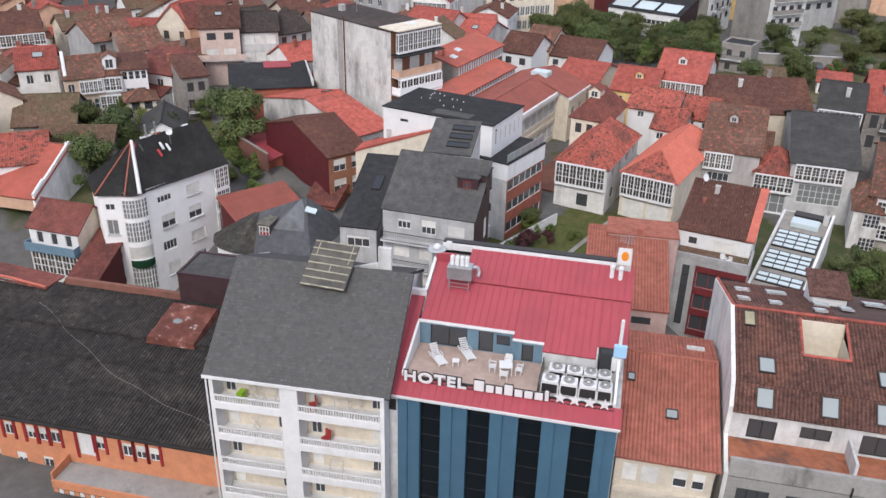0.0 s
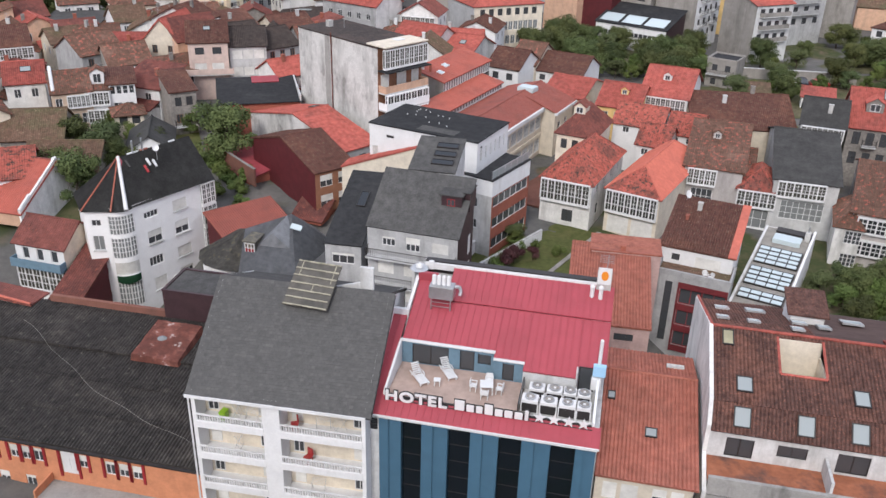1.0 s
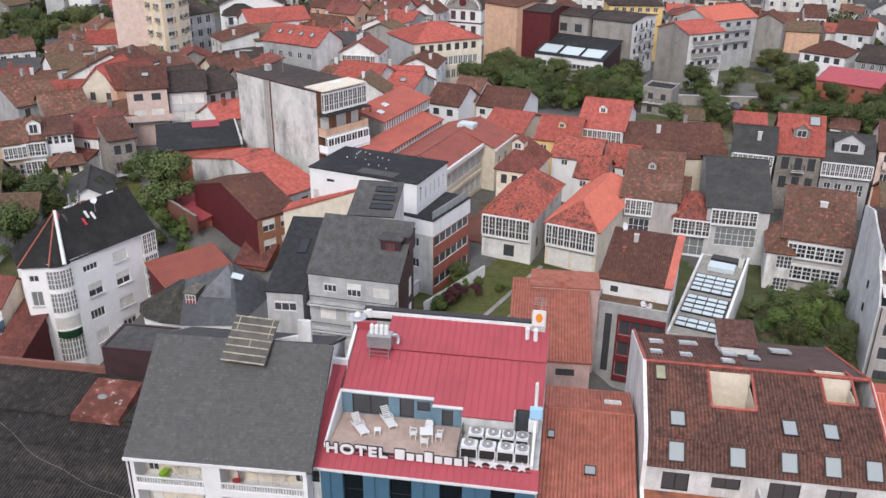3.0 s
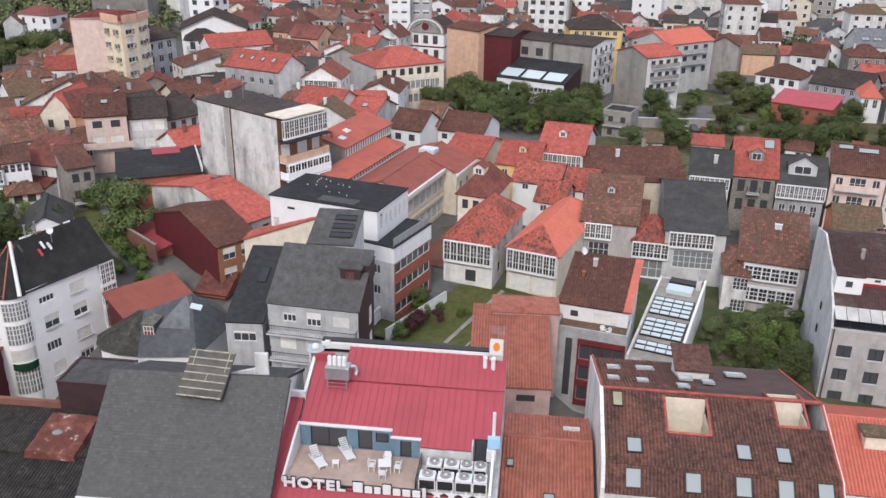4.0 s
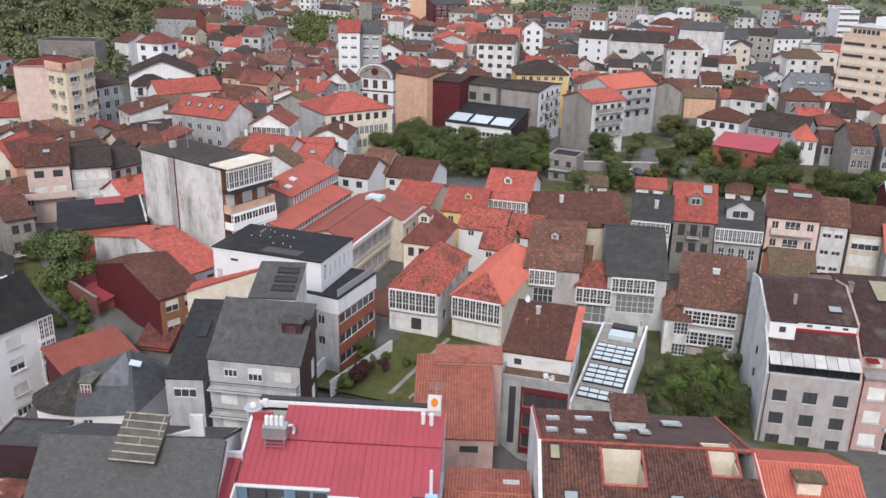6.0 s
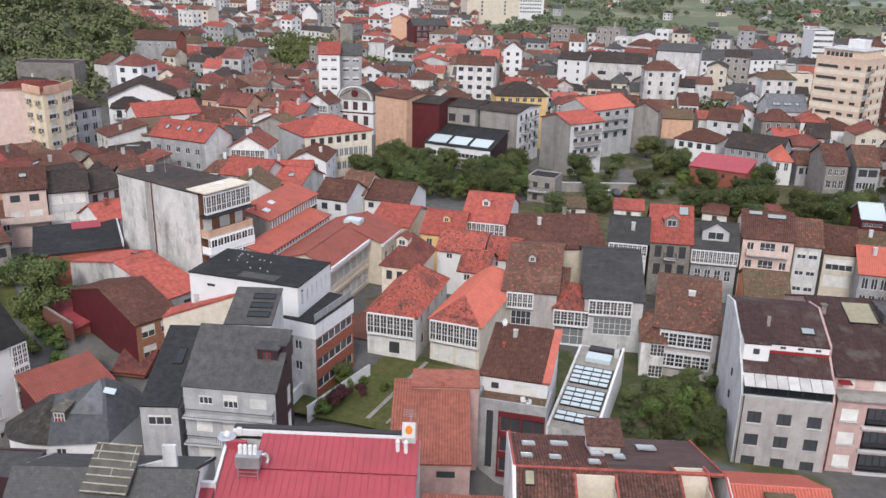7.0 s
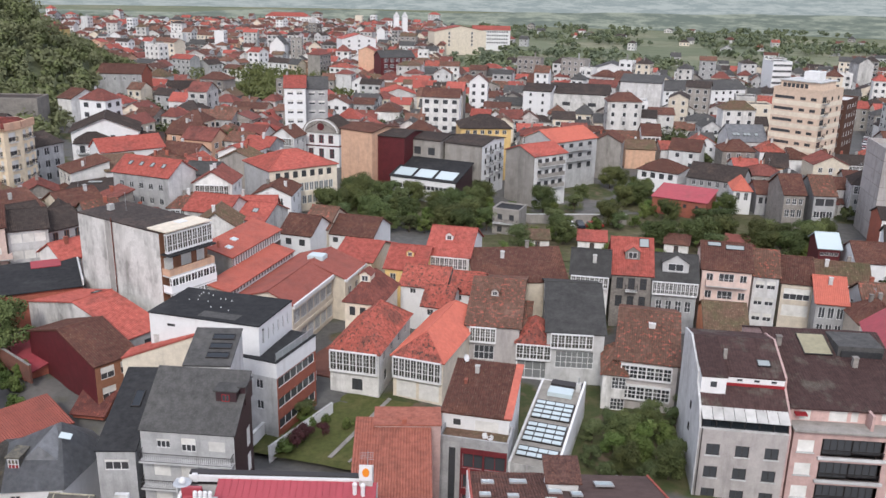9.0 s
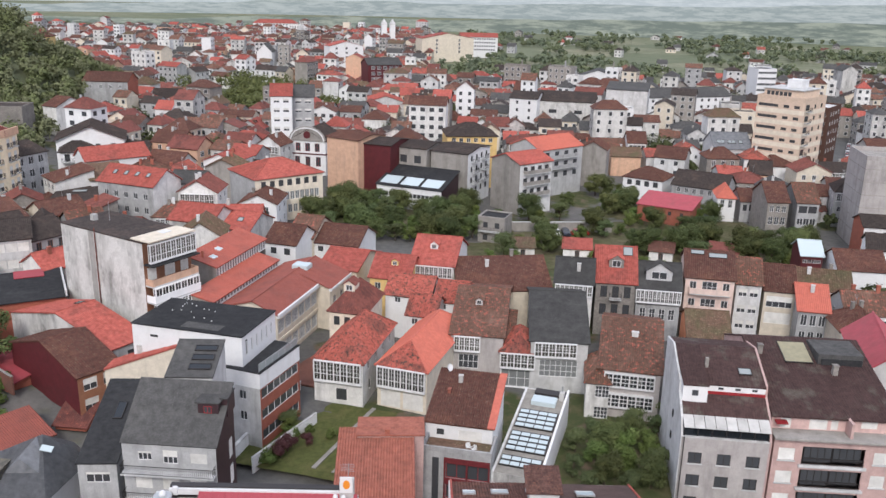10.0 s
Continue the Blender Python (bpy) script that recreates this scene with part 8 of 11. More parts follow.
    def line(p, q, r=0.14):
        bm = bmesh.new()
        cap(bm, p, q, r)
        part("ridge_tiles", bm, new_tile, ob, "newer red ridge tiles")
    line((a, vr, zr + 0.1), (b, vr, zr + 0.1))
    line((a + 0.05, vr, zr + 0.2), (a + 0.05, vk, zk + 0.25), 0.12)
    line((b - 0.1, vr, zr + 0.08), (b - 0.1, vb, zb + 0.08), 0.1)
    line((b - 0.1, vb, zb + 0.08), (b - 0.1, 5.4, ze + 0.1), 0.1)
    line((b - 0.1, vr, zr + 0.08), (b - 0.1, vk, zk + 0.08), 0.1)
    for u0, u1, v0, v1, fz in ((h0, h1, hv0, hv1, zm), (g0, g1, gv0, gv1, zm), (37.2, 39.9, vr + 0.3, 15.8, zbk)):
        line((u0, v0, fz(v0) + 0.1), (u1, v0, fz(v0) + 0.1), 0.11)
        line((u0, v0, fz(v0) + 0.1), (u0, v1, fz(v1) + 0.1), 0.11)
        line((u1, v0, fz(v0) + 0.1), (u1, v1, fz(v1) + 0.1), 0.11)
        top = max(fz(v0), fz(v1)) - 0.05
        part("court_wall", boxes((u0, u1, v1 - 0.12, v1, 20, fz(v1)), (u0, u1, v0, v0 + 0.12, 20, fz(v0)), (u0 - 0.06, u0 + 0.06, v0, v1, 20, min(fz(v0), fz(v1))), (u1 - 0.06, u1 + 0.06, v0, v1, 20, min(fz(v0), fz(v1)))), CREAM, ob)
        part("court_floor", boxes((u0, u1, v0, v1, 20, 20.1)), RUST, ob)
    mans = lambda x, y: ze + (y - 5.3) * (zb - ze) / (vb - 5.3) + 0.1
    up = lambda x, y: zm(y) + 0.1
    dn = lambda x, y: zbk(y) + 0.1
    for u, v, wd, ln, f in ((26.15, 6.15, 1.2, 1.5, mans), (30.5, 6.15, 1.2, 1.5, mans), (34.1, 6.15, 1.2, 1.5, mans), (37.1, 6.15, 1.2, 1.5, mans), (39.9, 6.15, 1.2, 1.5, mans),
                            (26.3, 8.5, 1.15, 1.4, up), (34.4, 8.6, 1.1, 1.4, up), (37.3, 8.6, 1.1, 1.4, up), (25.2, 12.6, 0.85, 1.5, up),
                            (25.2, 17.0, 1.0, 1.2, dn), (27.6, 16.8, 1.0, 1.1, dn), (25.6, 21.0, 1.2, 1.3, dn), (28.4, 21.4, 1.6, 1.4, dn), (30.8, 15.8, 1.0, 1.2, dn), (31.4, 18.5, 1.2, 1.3, dn), (33.2, 17.8, 1.0, 1.4, dn), (36.2, 21.2, 1.7, 1.5, dn)):
        # rear panes take paler glass: the sky's reflection is put into their colour
        add_rooflight(ob, f, u, v, wd, ln, STEEL if f is dn else None, GLASS_SKY if f is dn else YELLOWED if (u, v) == (25.2, 12.6) else None)
    # little stair house on the roof
    part("stair_house", boxes((30.9, 33.6, 19.4, 22.4, 22.5, 25.6)), WHITE, ob)
    bm = bmesh.new()
    slope(bm, (30.6, 19.1, 25.6), (33.9, 19.1, 25.6), (0, 3.6, 0.7), pitch=0.3, amp=0.06, rows=2, thick=0.14)
    part("stair_roof", bm, TILE_ROUGH, ob)
    bm = bmesh.new()
    tube(bm, [(c - 0.4, 2.45, 20.0), (c - 0.4, 2.45, 6)], 0.07)
    part("downpipe", bm, DARK, ob)


brown_house()


# broad chimney with a mossy tile cap on the ribbed orange roof
stack = thing("chimney_stack", 46.6, 56.6, 20.6, -14, "broad rendered chimney with a mossy tile cap", "chimney")
part("shaft", boxes((-1.0, 1.0, -0.6, 0.6, -0.8, 1.0)), CREAM, stack)
part("cap", soft_box(-1.35, 1.35, -0.95, 0.95, 1.0, 1.22, 0.05), TILE_MOSS, stack)

# grey lean-to gable with new ridge tiles beside the black corrugated roof
shed = thing("shed", -43.3, 74.6, 13.7, -16, "grey cement-sheet gable with red ridge tiles beside the hall", "shed")
sb = bmesh.new()
for y in (-0.2, 0.0):
    face(sb, ((-5, y, -6), (4.6, y, -6), (4.6, y, 3.2), (0.5, y, 4.6), (-5, y, 4.0)))
part("gable", sb, STAINED, shed)
sb = bmesh.new()
slope(sb, (-5, -0.3, 4.5), (4.8, -0.3, 4.2), (0, 2.8, 0.0), pitch=0.3, amp=0.06, rows=3, thick=0.12)
part("roof_slope", sb, TILE_RUSSET, shed)
sb = bmesh.new()
tube(sb, [(-5, -0.3, 4.75), (0.5, -0.3, 4.75), (4.8, -0.3, 4.4)], 0.14)
part("ridge_tiles", sb, TILE_ORANGE, shed)
sb = bmesh.new()
rod(sb, (-5.0, -0.5, 2.1), (5.0, -0.5, 3.3), 0.16, 6)
part("flashing", sb, PAINT, shed)

# ---- unseen houses added across the street, behind the camera: they shade the fronts, and the hotel's glass mirrors them ----
for k, (x, w, h, wall, tiles) in enumerate(((-46, 15, 19.5, CREAM, TILE_RED), (-31, 14, 21.5, WHITE_OLD, TILE_BROWN), (-16.5, 14, 19, PEACH, TILE_RED), (-2, 14, 22, GREY, SLATE), (12.5, 14, 20, WHITE_OLD, TILE_RED), (27, 14, 21, PINK, TILE_BROWN), (41.5, 14, 19.5, WHITE, TILE_RED))):
    house("unseen street house facing the hotel across the road", x, 22 - 0.2 * x, w, 12, -12, h, rise=2.6, wall=wall, tiles=tiles, group="houses across the street",
          sides={"back": [(1.7 + 2.9 * f, 4, 1.3, 1.6, "plain") for f in range(4)]})
# ---- pale apartment block with awnings, glazed attic and stepped brown roofs ----
AWNING = surface("awning_cloth", (0.5, 0.49, 0.47), (0.45, 0.44, 0.42), (0.36, 0.35, 0.33), fine=1.0, mottle=0.1)


def awning_block():
    W, D, YAW, E = 9.7, 16.0, -19.5, 20.6
    x, y = 53.6, 76.6
    ob = local_thing("apartment_block", x, y, YAW, "pale apartment block with white awnings and brown stepped roofs", "apartment block")
    PLOTS.append((60.5, 81.6, 8.5))
    holes = [(-4.79 + 9.58 * (k + 0.5) / 3 - 0.75, -4.79 + 9.58 * (k + 0.5) / 3 + 0.75, E - 3.3 - f * 2.85, E - 1.9 - f * 2.85) for k in range(3) for f in range(4)]
    bm = bmesh.new()
    wall_with_holes(bm, pose(W / 2, 0, 0), W, 2, E, holes)
    part("wall", bm, WARM_GREY, ob)
    for h in holes:
        add_window(ob, pose(W / 2 + (h[0] + h[1]) / 2, 0.1, (h[2] + h[3]) / 2), 1.5, 1.4, 2, 1, "dark", sill=True)
    # left wall: tall, white, stepping up with the roofs
    prof = [(0, 2), (0, E), (1.2, E + 1.9), (4.3, E + 3.6), (4.5, E + 4.8), (11.5, E + 6.6), (D, E + 5.6), (D, 2)]
    for u, mt in ((0.0, PALE), (W, PINK)):
        bm = bmesh.new()
        for xx in (u - 0.12, u + 0.12):
            face(bm, [(xx, p, q) for p, q in prof])
        for (p, q), (r, s) in zip(prof, prof[1:] + prof[:1]):
            face(bm, ((u - 0.12, p, q), (u + 0.12, p, q), (u + 0.12, r, s), (u - 0.12, r, s)))
        part("side_wall", bm, mt, ob)
    for k in range(5):
        add_window(ob, pose(-0.2, 6.2, E - 0.3 - 2.85 * k) @ pose(0, 0, 0, 0, 0, -90), 0.5, 0.9, 1, 1, "dark")
    part("wall", boxes((0.12, W - 0.12, D - 0.2, D, 2, E + 5.4)), PALE, ob)
    part("attic_glazing", boxes((0.2, W - 0.2, 0.3, 0.4, E, E + 1.35)), GLASS_DARK, ob)
    for k in range(7):
        u = 0.2 + (W - 0.4) * k / 6
        part("attic_post", boxes((u - 0.05, u + 0.05, 0.2, 0.3, E, E + 1.3)), DARK, ob)
    part("attic_sill", boxes((0.1, W - 0.1, -0.05, 0.8, E - 0.1, E + 0.02)), PALE, ob)
    for k in range(8):
        u0 = 0.1 + (W - 0.2) * k / 8
        bm = bmesh.new()
        slope(bm, (u0, -0.3, E + 1.3), (u0 + (W - 0.2) / 8 - 0.06, -0.3, E + 1.3), (0, 1.75, 0.75), pitch=0, rows=2, sag=0.02, thick=0.06)
        part("awning", bm, AWNING, ob)
    def sheet(v0, z0, v1, z1, mat=TILE_MAROON, a=0.1, b=W - 0.1):
        bm = bmesh.new()
        if v1 > v0:
            slope(bm, (a, v0, z0), (b, v0, z0), (0, v1 - v0, z1 - z0), pitch=0.34, amp=0.075, rows=4, sag=0.05)
        else:
            slope(bm, (b, v0, z0), (a, v0, z0), (0, v1 - v0, z1 - z0), pitch=0.34, amp=0.075, rows=4, sag=0.05)
        part("roof_slope", bm, mat, ob)
    sheet(1.3, E + 1.9, 4.4, E + 3.5)
    part("attic_wall", boxes((2.9, W - 0.1, 4.4, 4.55, E + 3.2, E + 4.5)), WHITE, ob)
    part("red_band", boxes((2.9, W - 0.1, 4.2, 4.42, E + 3.45, E + 3.75)), REDWOOD, ob)
    for k in range(3):
        add_window(ob, pose(4.6 + k * 1.9, 4.36, E + 4.15), 0.7, 0.4, 1, 1, "white")
    bm = boxes((0.12, 2.9, 3.1, 5.5, E + 2.6, E + 5.0))
    part("dormer", bm, WHITE, ob)
    add_window(ob, pose(1.5, 3.06, E + 4.0), 0.8, 0.8, 1, 1, "white")
    sheet(4.3, E + 4.6, 11.5, E + 6.5, a=2.9)
    sheet(3.0, E + 5.0, 11.5, E + 6.5, a=0.1, b=3.0)
    sheet(D + 0.2, E + 5.4, 11.5, E + 6.5)
    add_rooflight(ob, lambda px, py: E + 4.6 + (py - 4.3) * 1.9 / 7.2 + 0.08, 7.6, 6.8, 1.5, 1.2)
    bm = boxes((3.1, 3.5, 7.2, 7.6, E + 5, E + 6.6))
    part("chimney", bm, STONE, ob)
    bm = bmesh.new()
    tube(bm, [(0.25, -0.1, E), (0.25, -0.1, 6)], 0.06)
    part("downpipe", bm, DARK, ob)


awning_block()


# ---- pink apartment block: glazed galleries below a cornice, attic set back under a dark tile roof ----
def pink_block():
    W, YAW = 14.2, -17.0
    ob = local_thing("apartment_block", 63.4, 73.7, YAW, "pink apartment block with glazed balconies and dark tile roof", "apartment block")
    m0 = ob.matrix_world
    for u, v in ((7, 6), (7, 16)):
        q = m0 @ Vector((u, v, 0))
        PLOTS.append((q.x, q.y, 8.0))
    C, A = 21.0, 23.0
    holes, kinds = [], []
    for f in range(5):
        z = C - 1.9 - 2.9 * f
        for u0, u1, h, st, n in ((0.6, 2.4, 1.5, "shut", 1), (11.0, 12.6, 1.5, "shut", 1)):
            holes.append((u0 - W / 2, u1 - W / 2, z - h / 2, z + h / 2))
            kinds.append((st, n))
        holes.append((3.2 - W / 2, 10.0 - W / 2, z - 1.15, z + 1.05))
        kinds.append(("deep", 0))
    bm = bmesh.new()
    wall_with_holes(bm, pose(W / 2, 0, 0), W, 2, C, holes)
    part("wall", bm, PINK, ob)
    for h, (st, n) in zip(holes, kinds):
        cu, cz = W / 2 + (h[0] + h[1]) / 2, (h[2] + h[3]) / 2
        if st == "deep":
            part("bay_backing", boxes((cu - 3.5, cu + 3.5, 1.1, 1.2, cz - 1.2, cz + 1.2)), DARK, ob)
            for s in (-1, 1):
                fm, g = window_mesh(3.1, 2.0, 4, 1, "dark")
                win = part("gallery_window", fm, None, ob, m=pose(cu + s * 1.65, 0.15 if s < 0 else 0.45, cz + 0.1))
                part("pane", g, None, win)
            part("rail", boxes((cu - 3.4, cu + 3.4, -0.12, 0.0, cz - 0.35, cz - 0.28), (cu - 3.4, cu + 3.4, -0.1, -0.04, cz - 1.05, cz - 1.0), *[(cu - 3.4 + 0.34 * k, cu - 3.37 + 0.34 * k, -0.09, -0.05, cz - 1.0, cz - 0.35) for k in range(21)]), DARK, ob)
        else:
            add_window(ob, pose(cu, 0.1, cz), h[1] - h[0], h[3] - h[2], n, 1, st, sill=True)
    for f in range(5):
        part("floor_band", boxes((2.9, 10.3, -0.35, 0.0, C - 3.35 - 2.9 * f, C - 3.05 - 2.9 * f)), PALE, ob)
    part("cornice", soft_box(-0.15, W + 0.15, -0.55, 2.0, C, C + 0.28, 0.05), TAUPE, ob, "stained projecting cornice slab")
    # attic
    top = [(1.0 - W / 2, 2.2 - W / 2, C + 0.35, C + 1.75), (4.2 - W / 2, 6.2 - W / 2, C + 0.35, C + 1.75), (6.6 - W / 2, 7.4 - W / 2, C + 0.4, C + 1.75), (9.9 - W / 2, 11.7 - W / 2, C + 0.75, C + 1.65)]
    bm = bmesh.new()
    wall_with_holes(bm, pose(W / 2, 1.9, 0), W, C, A, top)
    part("wall", bm, PINK, ob)
    for h in top:
        add_window(ob, pose(W / 2 + (h[0] + h[1]) / 2, 2.0, (h[2] + h[3]) / 2), h[1] - h[0], h[3] - h[2], 1, 1, "shut")
    part("party_wall", boxes((8.2, 8.5, 0.2, 1.9, C + 0.28, A + 0.1)), PINK, ob)
    part("door_canopy", soft_box(0.3, 1.6, 0.9, 1.9, A - 0.75, A - 0.6, 0.03), REDWOOD, ob)
    ridge_v, ridge_z, back_v = 17.0, 26.4, 25.0
    for u in (0.0, W):
        bm = bmesh.new()
        face(bm, ((u, 0, 2), (u, 0, C), (u, 1.9, C), (u, 1.9, A), (u, ridge_v, ridge_z), (u, back_v, 23.2), (u, back_v, 2)))
        part("side_wall", bm, PINK, ob)
    part("wall", boxes((0.0, W, back_v - 0.2, back_v, 2, 23.2)), PALE, ob)
    bm = bmesh.new()
    slope(bm, (-0.1, 1.4, A), (W + 0.1, 1.4, A), (0, ridge_v - 1.4, ridge_z - A), pitch=0.34, amp=0.07, rows=8, sag=0.06)
    part("roof_slope", bm, TILE_MAROON, ob)
    bm = bmesh.new()
    slope(bm, (W + 0.1, back_v + 0.2, 23.2), (-0.1, back_v + 0.2, 23.2), (0, ridge_v - back_v - 0.2, ridge_z - 23.2), pitch=0.34, amp=0.07, rows=4, sag=0.06)
    part("roof_slope", bm, TILE_MAROON, ob)
    up = lambda x, y: A + (y - 1.4) * (ridge_z - A) / (ridge_v - 1.4) + 0.08
    add_rooflight(ob, up, 5.6, 13.6, 3.4, 4.4, DARK, YELLOWED)
    deck = part("roof_deck", soft_box(7.8, 13.2, 11.6, 16.4, A + 2.0, ridge_z + 0.1, 0.04), SLATE, ob, "flat grey felt roof")
    part("kerb", boxes((8.2, 13.0, 11.35, 11.6, A + 2.0, A + 2.9)), TAR, deck)
    for u, v in ((9.2, 9.6), (1.2, 13.2)):
        part("chimney", boxes((u - 0.3, u + 0.3, v - 0.3, v + 0.3, up(u, v) - 0.3, up(u, v) + 1.1), (u - 0.36, u + 0.36, v - 0.36, v + 0.36, up(u, v) + 1.1, up(u, v) + 1.2)), STONE, ob)


pink_block()


# ---- flat-topped house with rows of skylights and a white side wall ----
def skylight_house():
    W, D = 5.6, 18.4
    x, y = 33.2, 82.1
    ob = local_thing("skylight_house", x, y, -30, "concrete-roofed building with rows of glazed skylights and white side wall", "building")
    PLOTS.append((39.0, 88.0, 8.5))
    z0, z1 = 15.0, 17.2
    rz = lambda px, py: z0 + (z1 - z0) * py / D
    prof = [(0, 3), (0, z0), (D, z1), (D, 3)]
    for u, mt, up in ((0.0, PALE, 0.05), (W, WHITE, 0.55)):
        bm = bmesh.new()
        pr = [(p, q + (up if q > 5 else 0)) for p, q in prof]
        for xx in (u - 0.14, u + 0.14):
            face(bm, [(xx, p, q) for p, q in pr])
        for (p, q), (r, s) in zip(pr, pr[1:] + pr[:1]):
            face(bm, ((u - 0.14, p, q), (u + 0.14, p, q), (u + 0.14, r, s), (u - 0.14, r, s)))
        part("side_wall", bm, mt, ob)
    part("wall", boxes((0.14, W - 0.14, 0, 0.2, 3, z0)), CONCRETE, ob)
    part("wall", boxes((0.14, W - 0.14, D - 0.2, D, 3, z1)), CONCRETE, ob)
    bm = bmesh.new()
    slope(bm, (0.14, 0, z0), (W - 0.14, 0, z0), (0, D, z1 - z0), pitch=0, rows=6, sag=0.01, thick=0.2)
    part("roof_deck", bm, surface("roof_screed", (0.3, 0.28, 0.25), (0.25, 0.235, 0.21), (0.2, 0.19, 0.17), fine=1.5), ob)
    s = (z1 - z0) / D
    ang = math.degrees(math.atan(s))
    for v0, n in ((1.4, 2), (4.4, 4), (9.3, 4)):
        bed = part("skylight_frame", boxes((0.35, W - 0.35, 0, n * 1.0, 0.02, 0.2)), DARK, ob, m=pose(0, v0, rz(0, v0), ang, 0, 0))
        for r in range(n):
            for k in range(4):
                u = 0.45 + k * 1.19
                part("pane", boxes((u, u + 1.07, r * 1.0 + 0.12, r * 1.0 + 0.76, 0.2, 0.25)), GLASS_SKY, bed)
    part("roof_lantern", soft_box(1.3, W - 1.1, 14.6, 16.6, z1 - 0.9, z1 + 0.12, 0.08), GLASS_SKY, ob, "pale glazed roof lantern")
    part("kerb", boxes((1.3, W - 0.2, 17.0, D, z1 - 0.3, z1 + 0.2)), DARK, ob)
    part("flue", boxes((W - 0.9, W - 0.3, 16.4, 17.2, z1 - 0.4, z1 + 0.9)), CONCRETE, ob)
    bm = bmesh.new()
    rod(bm, (W - 0.6, 16.8, z1 + 0.9), (W - 0.6, 16.8, z1 + 1.7), 0.1, 8)
    part("flue", bm, STEEL, ob)
    for k in range(5):
        add_window(ob, pose(W + 0.1, 1.6 + k * 2.8, 12.0) @ pose(0, 0, 0, 0, 0, 90), 0.8, 1.0, 1, 1, "dark")


skylight_house()

# verge of new orange tiles on the brown-roofed white house, and chairs on its terrace
vm = pose(32.07, 90.62, 0, 0, 0, -24.5)
verge = thing("roof_verge", *(vm @ Vector((3.75, 0, 0))).xy, 19.1, -24.5, "strip of new bright orange tiles along a roof verge", "roof verge")
vb = bmesh.new()
slope(vb, (-0.35, -4.95, 0.1), (0.6, -4.95, 0.1), (0, 9.8, 2.6), pitch=0.2, amp=0.03, rows=3, thick=0.2)
part("tile_strip", vb, TILE_ORANGE, verge)
for du, dv, turn in ((1.4, -6.0, 20), (2.1, -6.3, -40)):
    plastic_chair(vm @ pose(du, dv, 16.6, 0, 0, turn), "roof terrace chairs")


# white boundary wall between the brick block and the garden
boundary = thing("garden_wall", 6.13, 90.26, 13.0, 50.1, "white rendered boundary wall beside the garden", "garden wall")
part("wall", soft_box(0, 12.9, -0.12, 0.12, -1.5, 1.9, 0.02), WHITE, boundary)
part("coping", soft_box(-0.03, 12.9, -0.17, 0.17, 1.9, 1.98, 0.02), PALE, boundary)


# ---- the walled garden ----
def garden():
    lawn = bmesh.new()
    n = 14
    m = pose(14.5, 96.5, 0, 0, 0, -28)
    grid = [[lawn.verts.new(m @ Vector((-7.5 + 15 * i / n, -9 + 18 * j / n, 0)) + Vector((0, 0, 13.5 + noise.noise(Vector((i, j, 0)) * 0.4) * 0.12))) for i in range(n + 1)] for j in range(n + 1)]
    for j in range(n):
        for i in range(n):
            lawn.faces.new((grid[j][i], grid[j][i + 1], grid[j + 1][i + 1], grid[j + 1][i]))
    tagged(part("lawn", lawn, GRASS, None), "patchy green lawn of a walled garden", "lawn", kind="structure")
    path = thing("garden_path", 0, 0, 0, 0, "narrow pale concrete garden path", "path", kind="structure")
    path.matrix_world = pose(17.9, 96.0, 13.52, 0, 0, -34)
    part("path_slab", boxes((-0.28, 0.28, -8.5, 8.0, 0.0, 0.09)), TAUPE, path)
    part("path_slab", boxes((2.4, 2.7, -8.5, 4.0, 0.0, 0.09)), TAUPE, path)
    wall = thing("garden_wall", 0, 0, 0, 0, "white rendered garden wall", "garden wall", kind="structure")
    wall.matrix_world = pose(8.6, 101.5, 12.4, 0, 0, -28)
    part("wall", boxes((-0.15, 0.15, -12.0, 9.0, 0, 2.7)), WHITE, wall)
    part("coping", boxes((-0.22, 0.22, -12.0, 9.0, 2.7, 2.8)), PALE, wall)
    yard = thing("yard", 0, 0, 0, 0, "red brick-paved school yard", "yard", kind="structure")
    yard.matrix_world = pose(16.5, 118.0, 13.8, 0, 0, -28)
    part("paving", boxes((-9.5, 4.5, -8, 14, 0, 0.25)), BRICK_OLD, yard)

    for x, y, w, d, turn in ((-43, 119, 10, 12, -30),):
        m = pose(x, y, 0, 0, 0, turn)
        bm = bmesh.new()
        rows = [[bm.verts.new((p := m @ Vector((-w / 2 + w * i / 8, -d / 2 + d * j / 8, 0))) + Vector((0, 0, ground_z(p.x, p.y) + 0.12 + 0.06 * noise.noise(Vector((i, j, x)))))) for i in range(9)] for j in range(9)]
        for j in range(8):
            for i in range(8):
                bm.faces.new((rows[j][i], rows[j][i + 1], rows[j + 1][i + 1], rows[j + 1][i]))
        tagged(part("lawn", bm, GRASS, None), "rough grass of a back garden", "lawn", kind="structure")


garden()

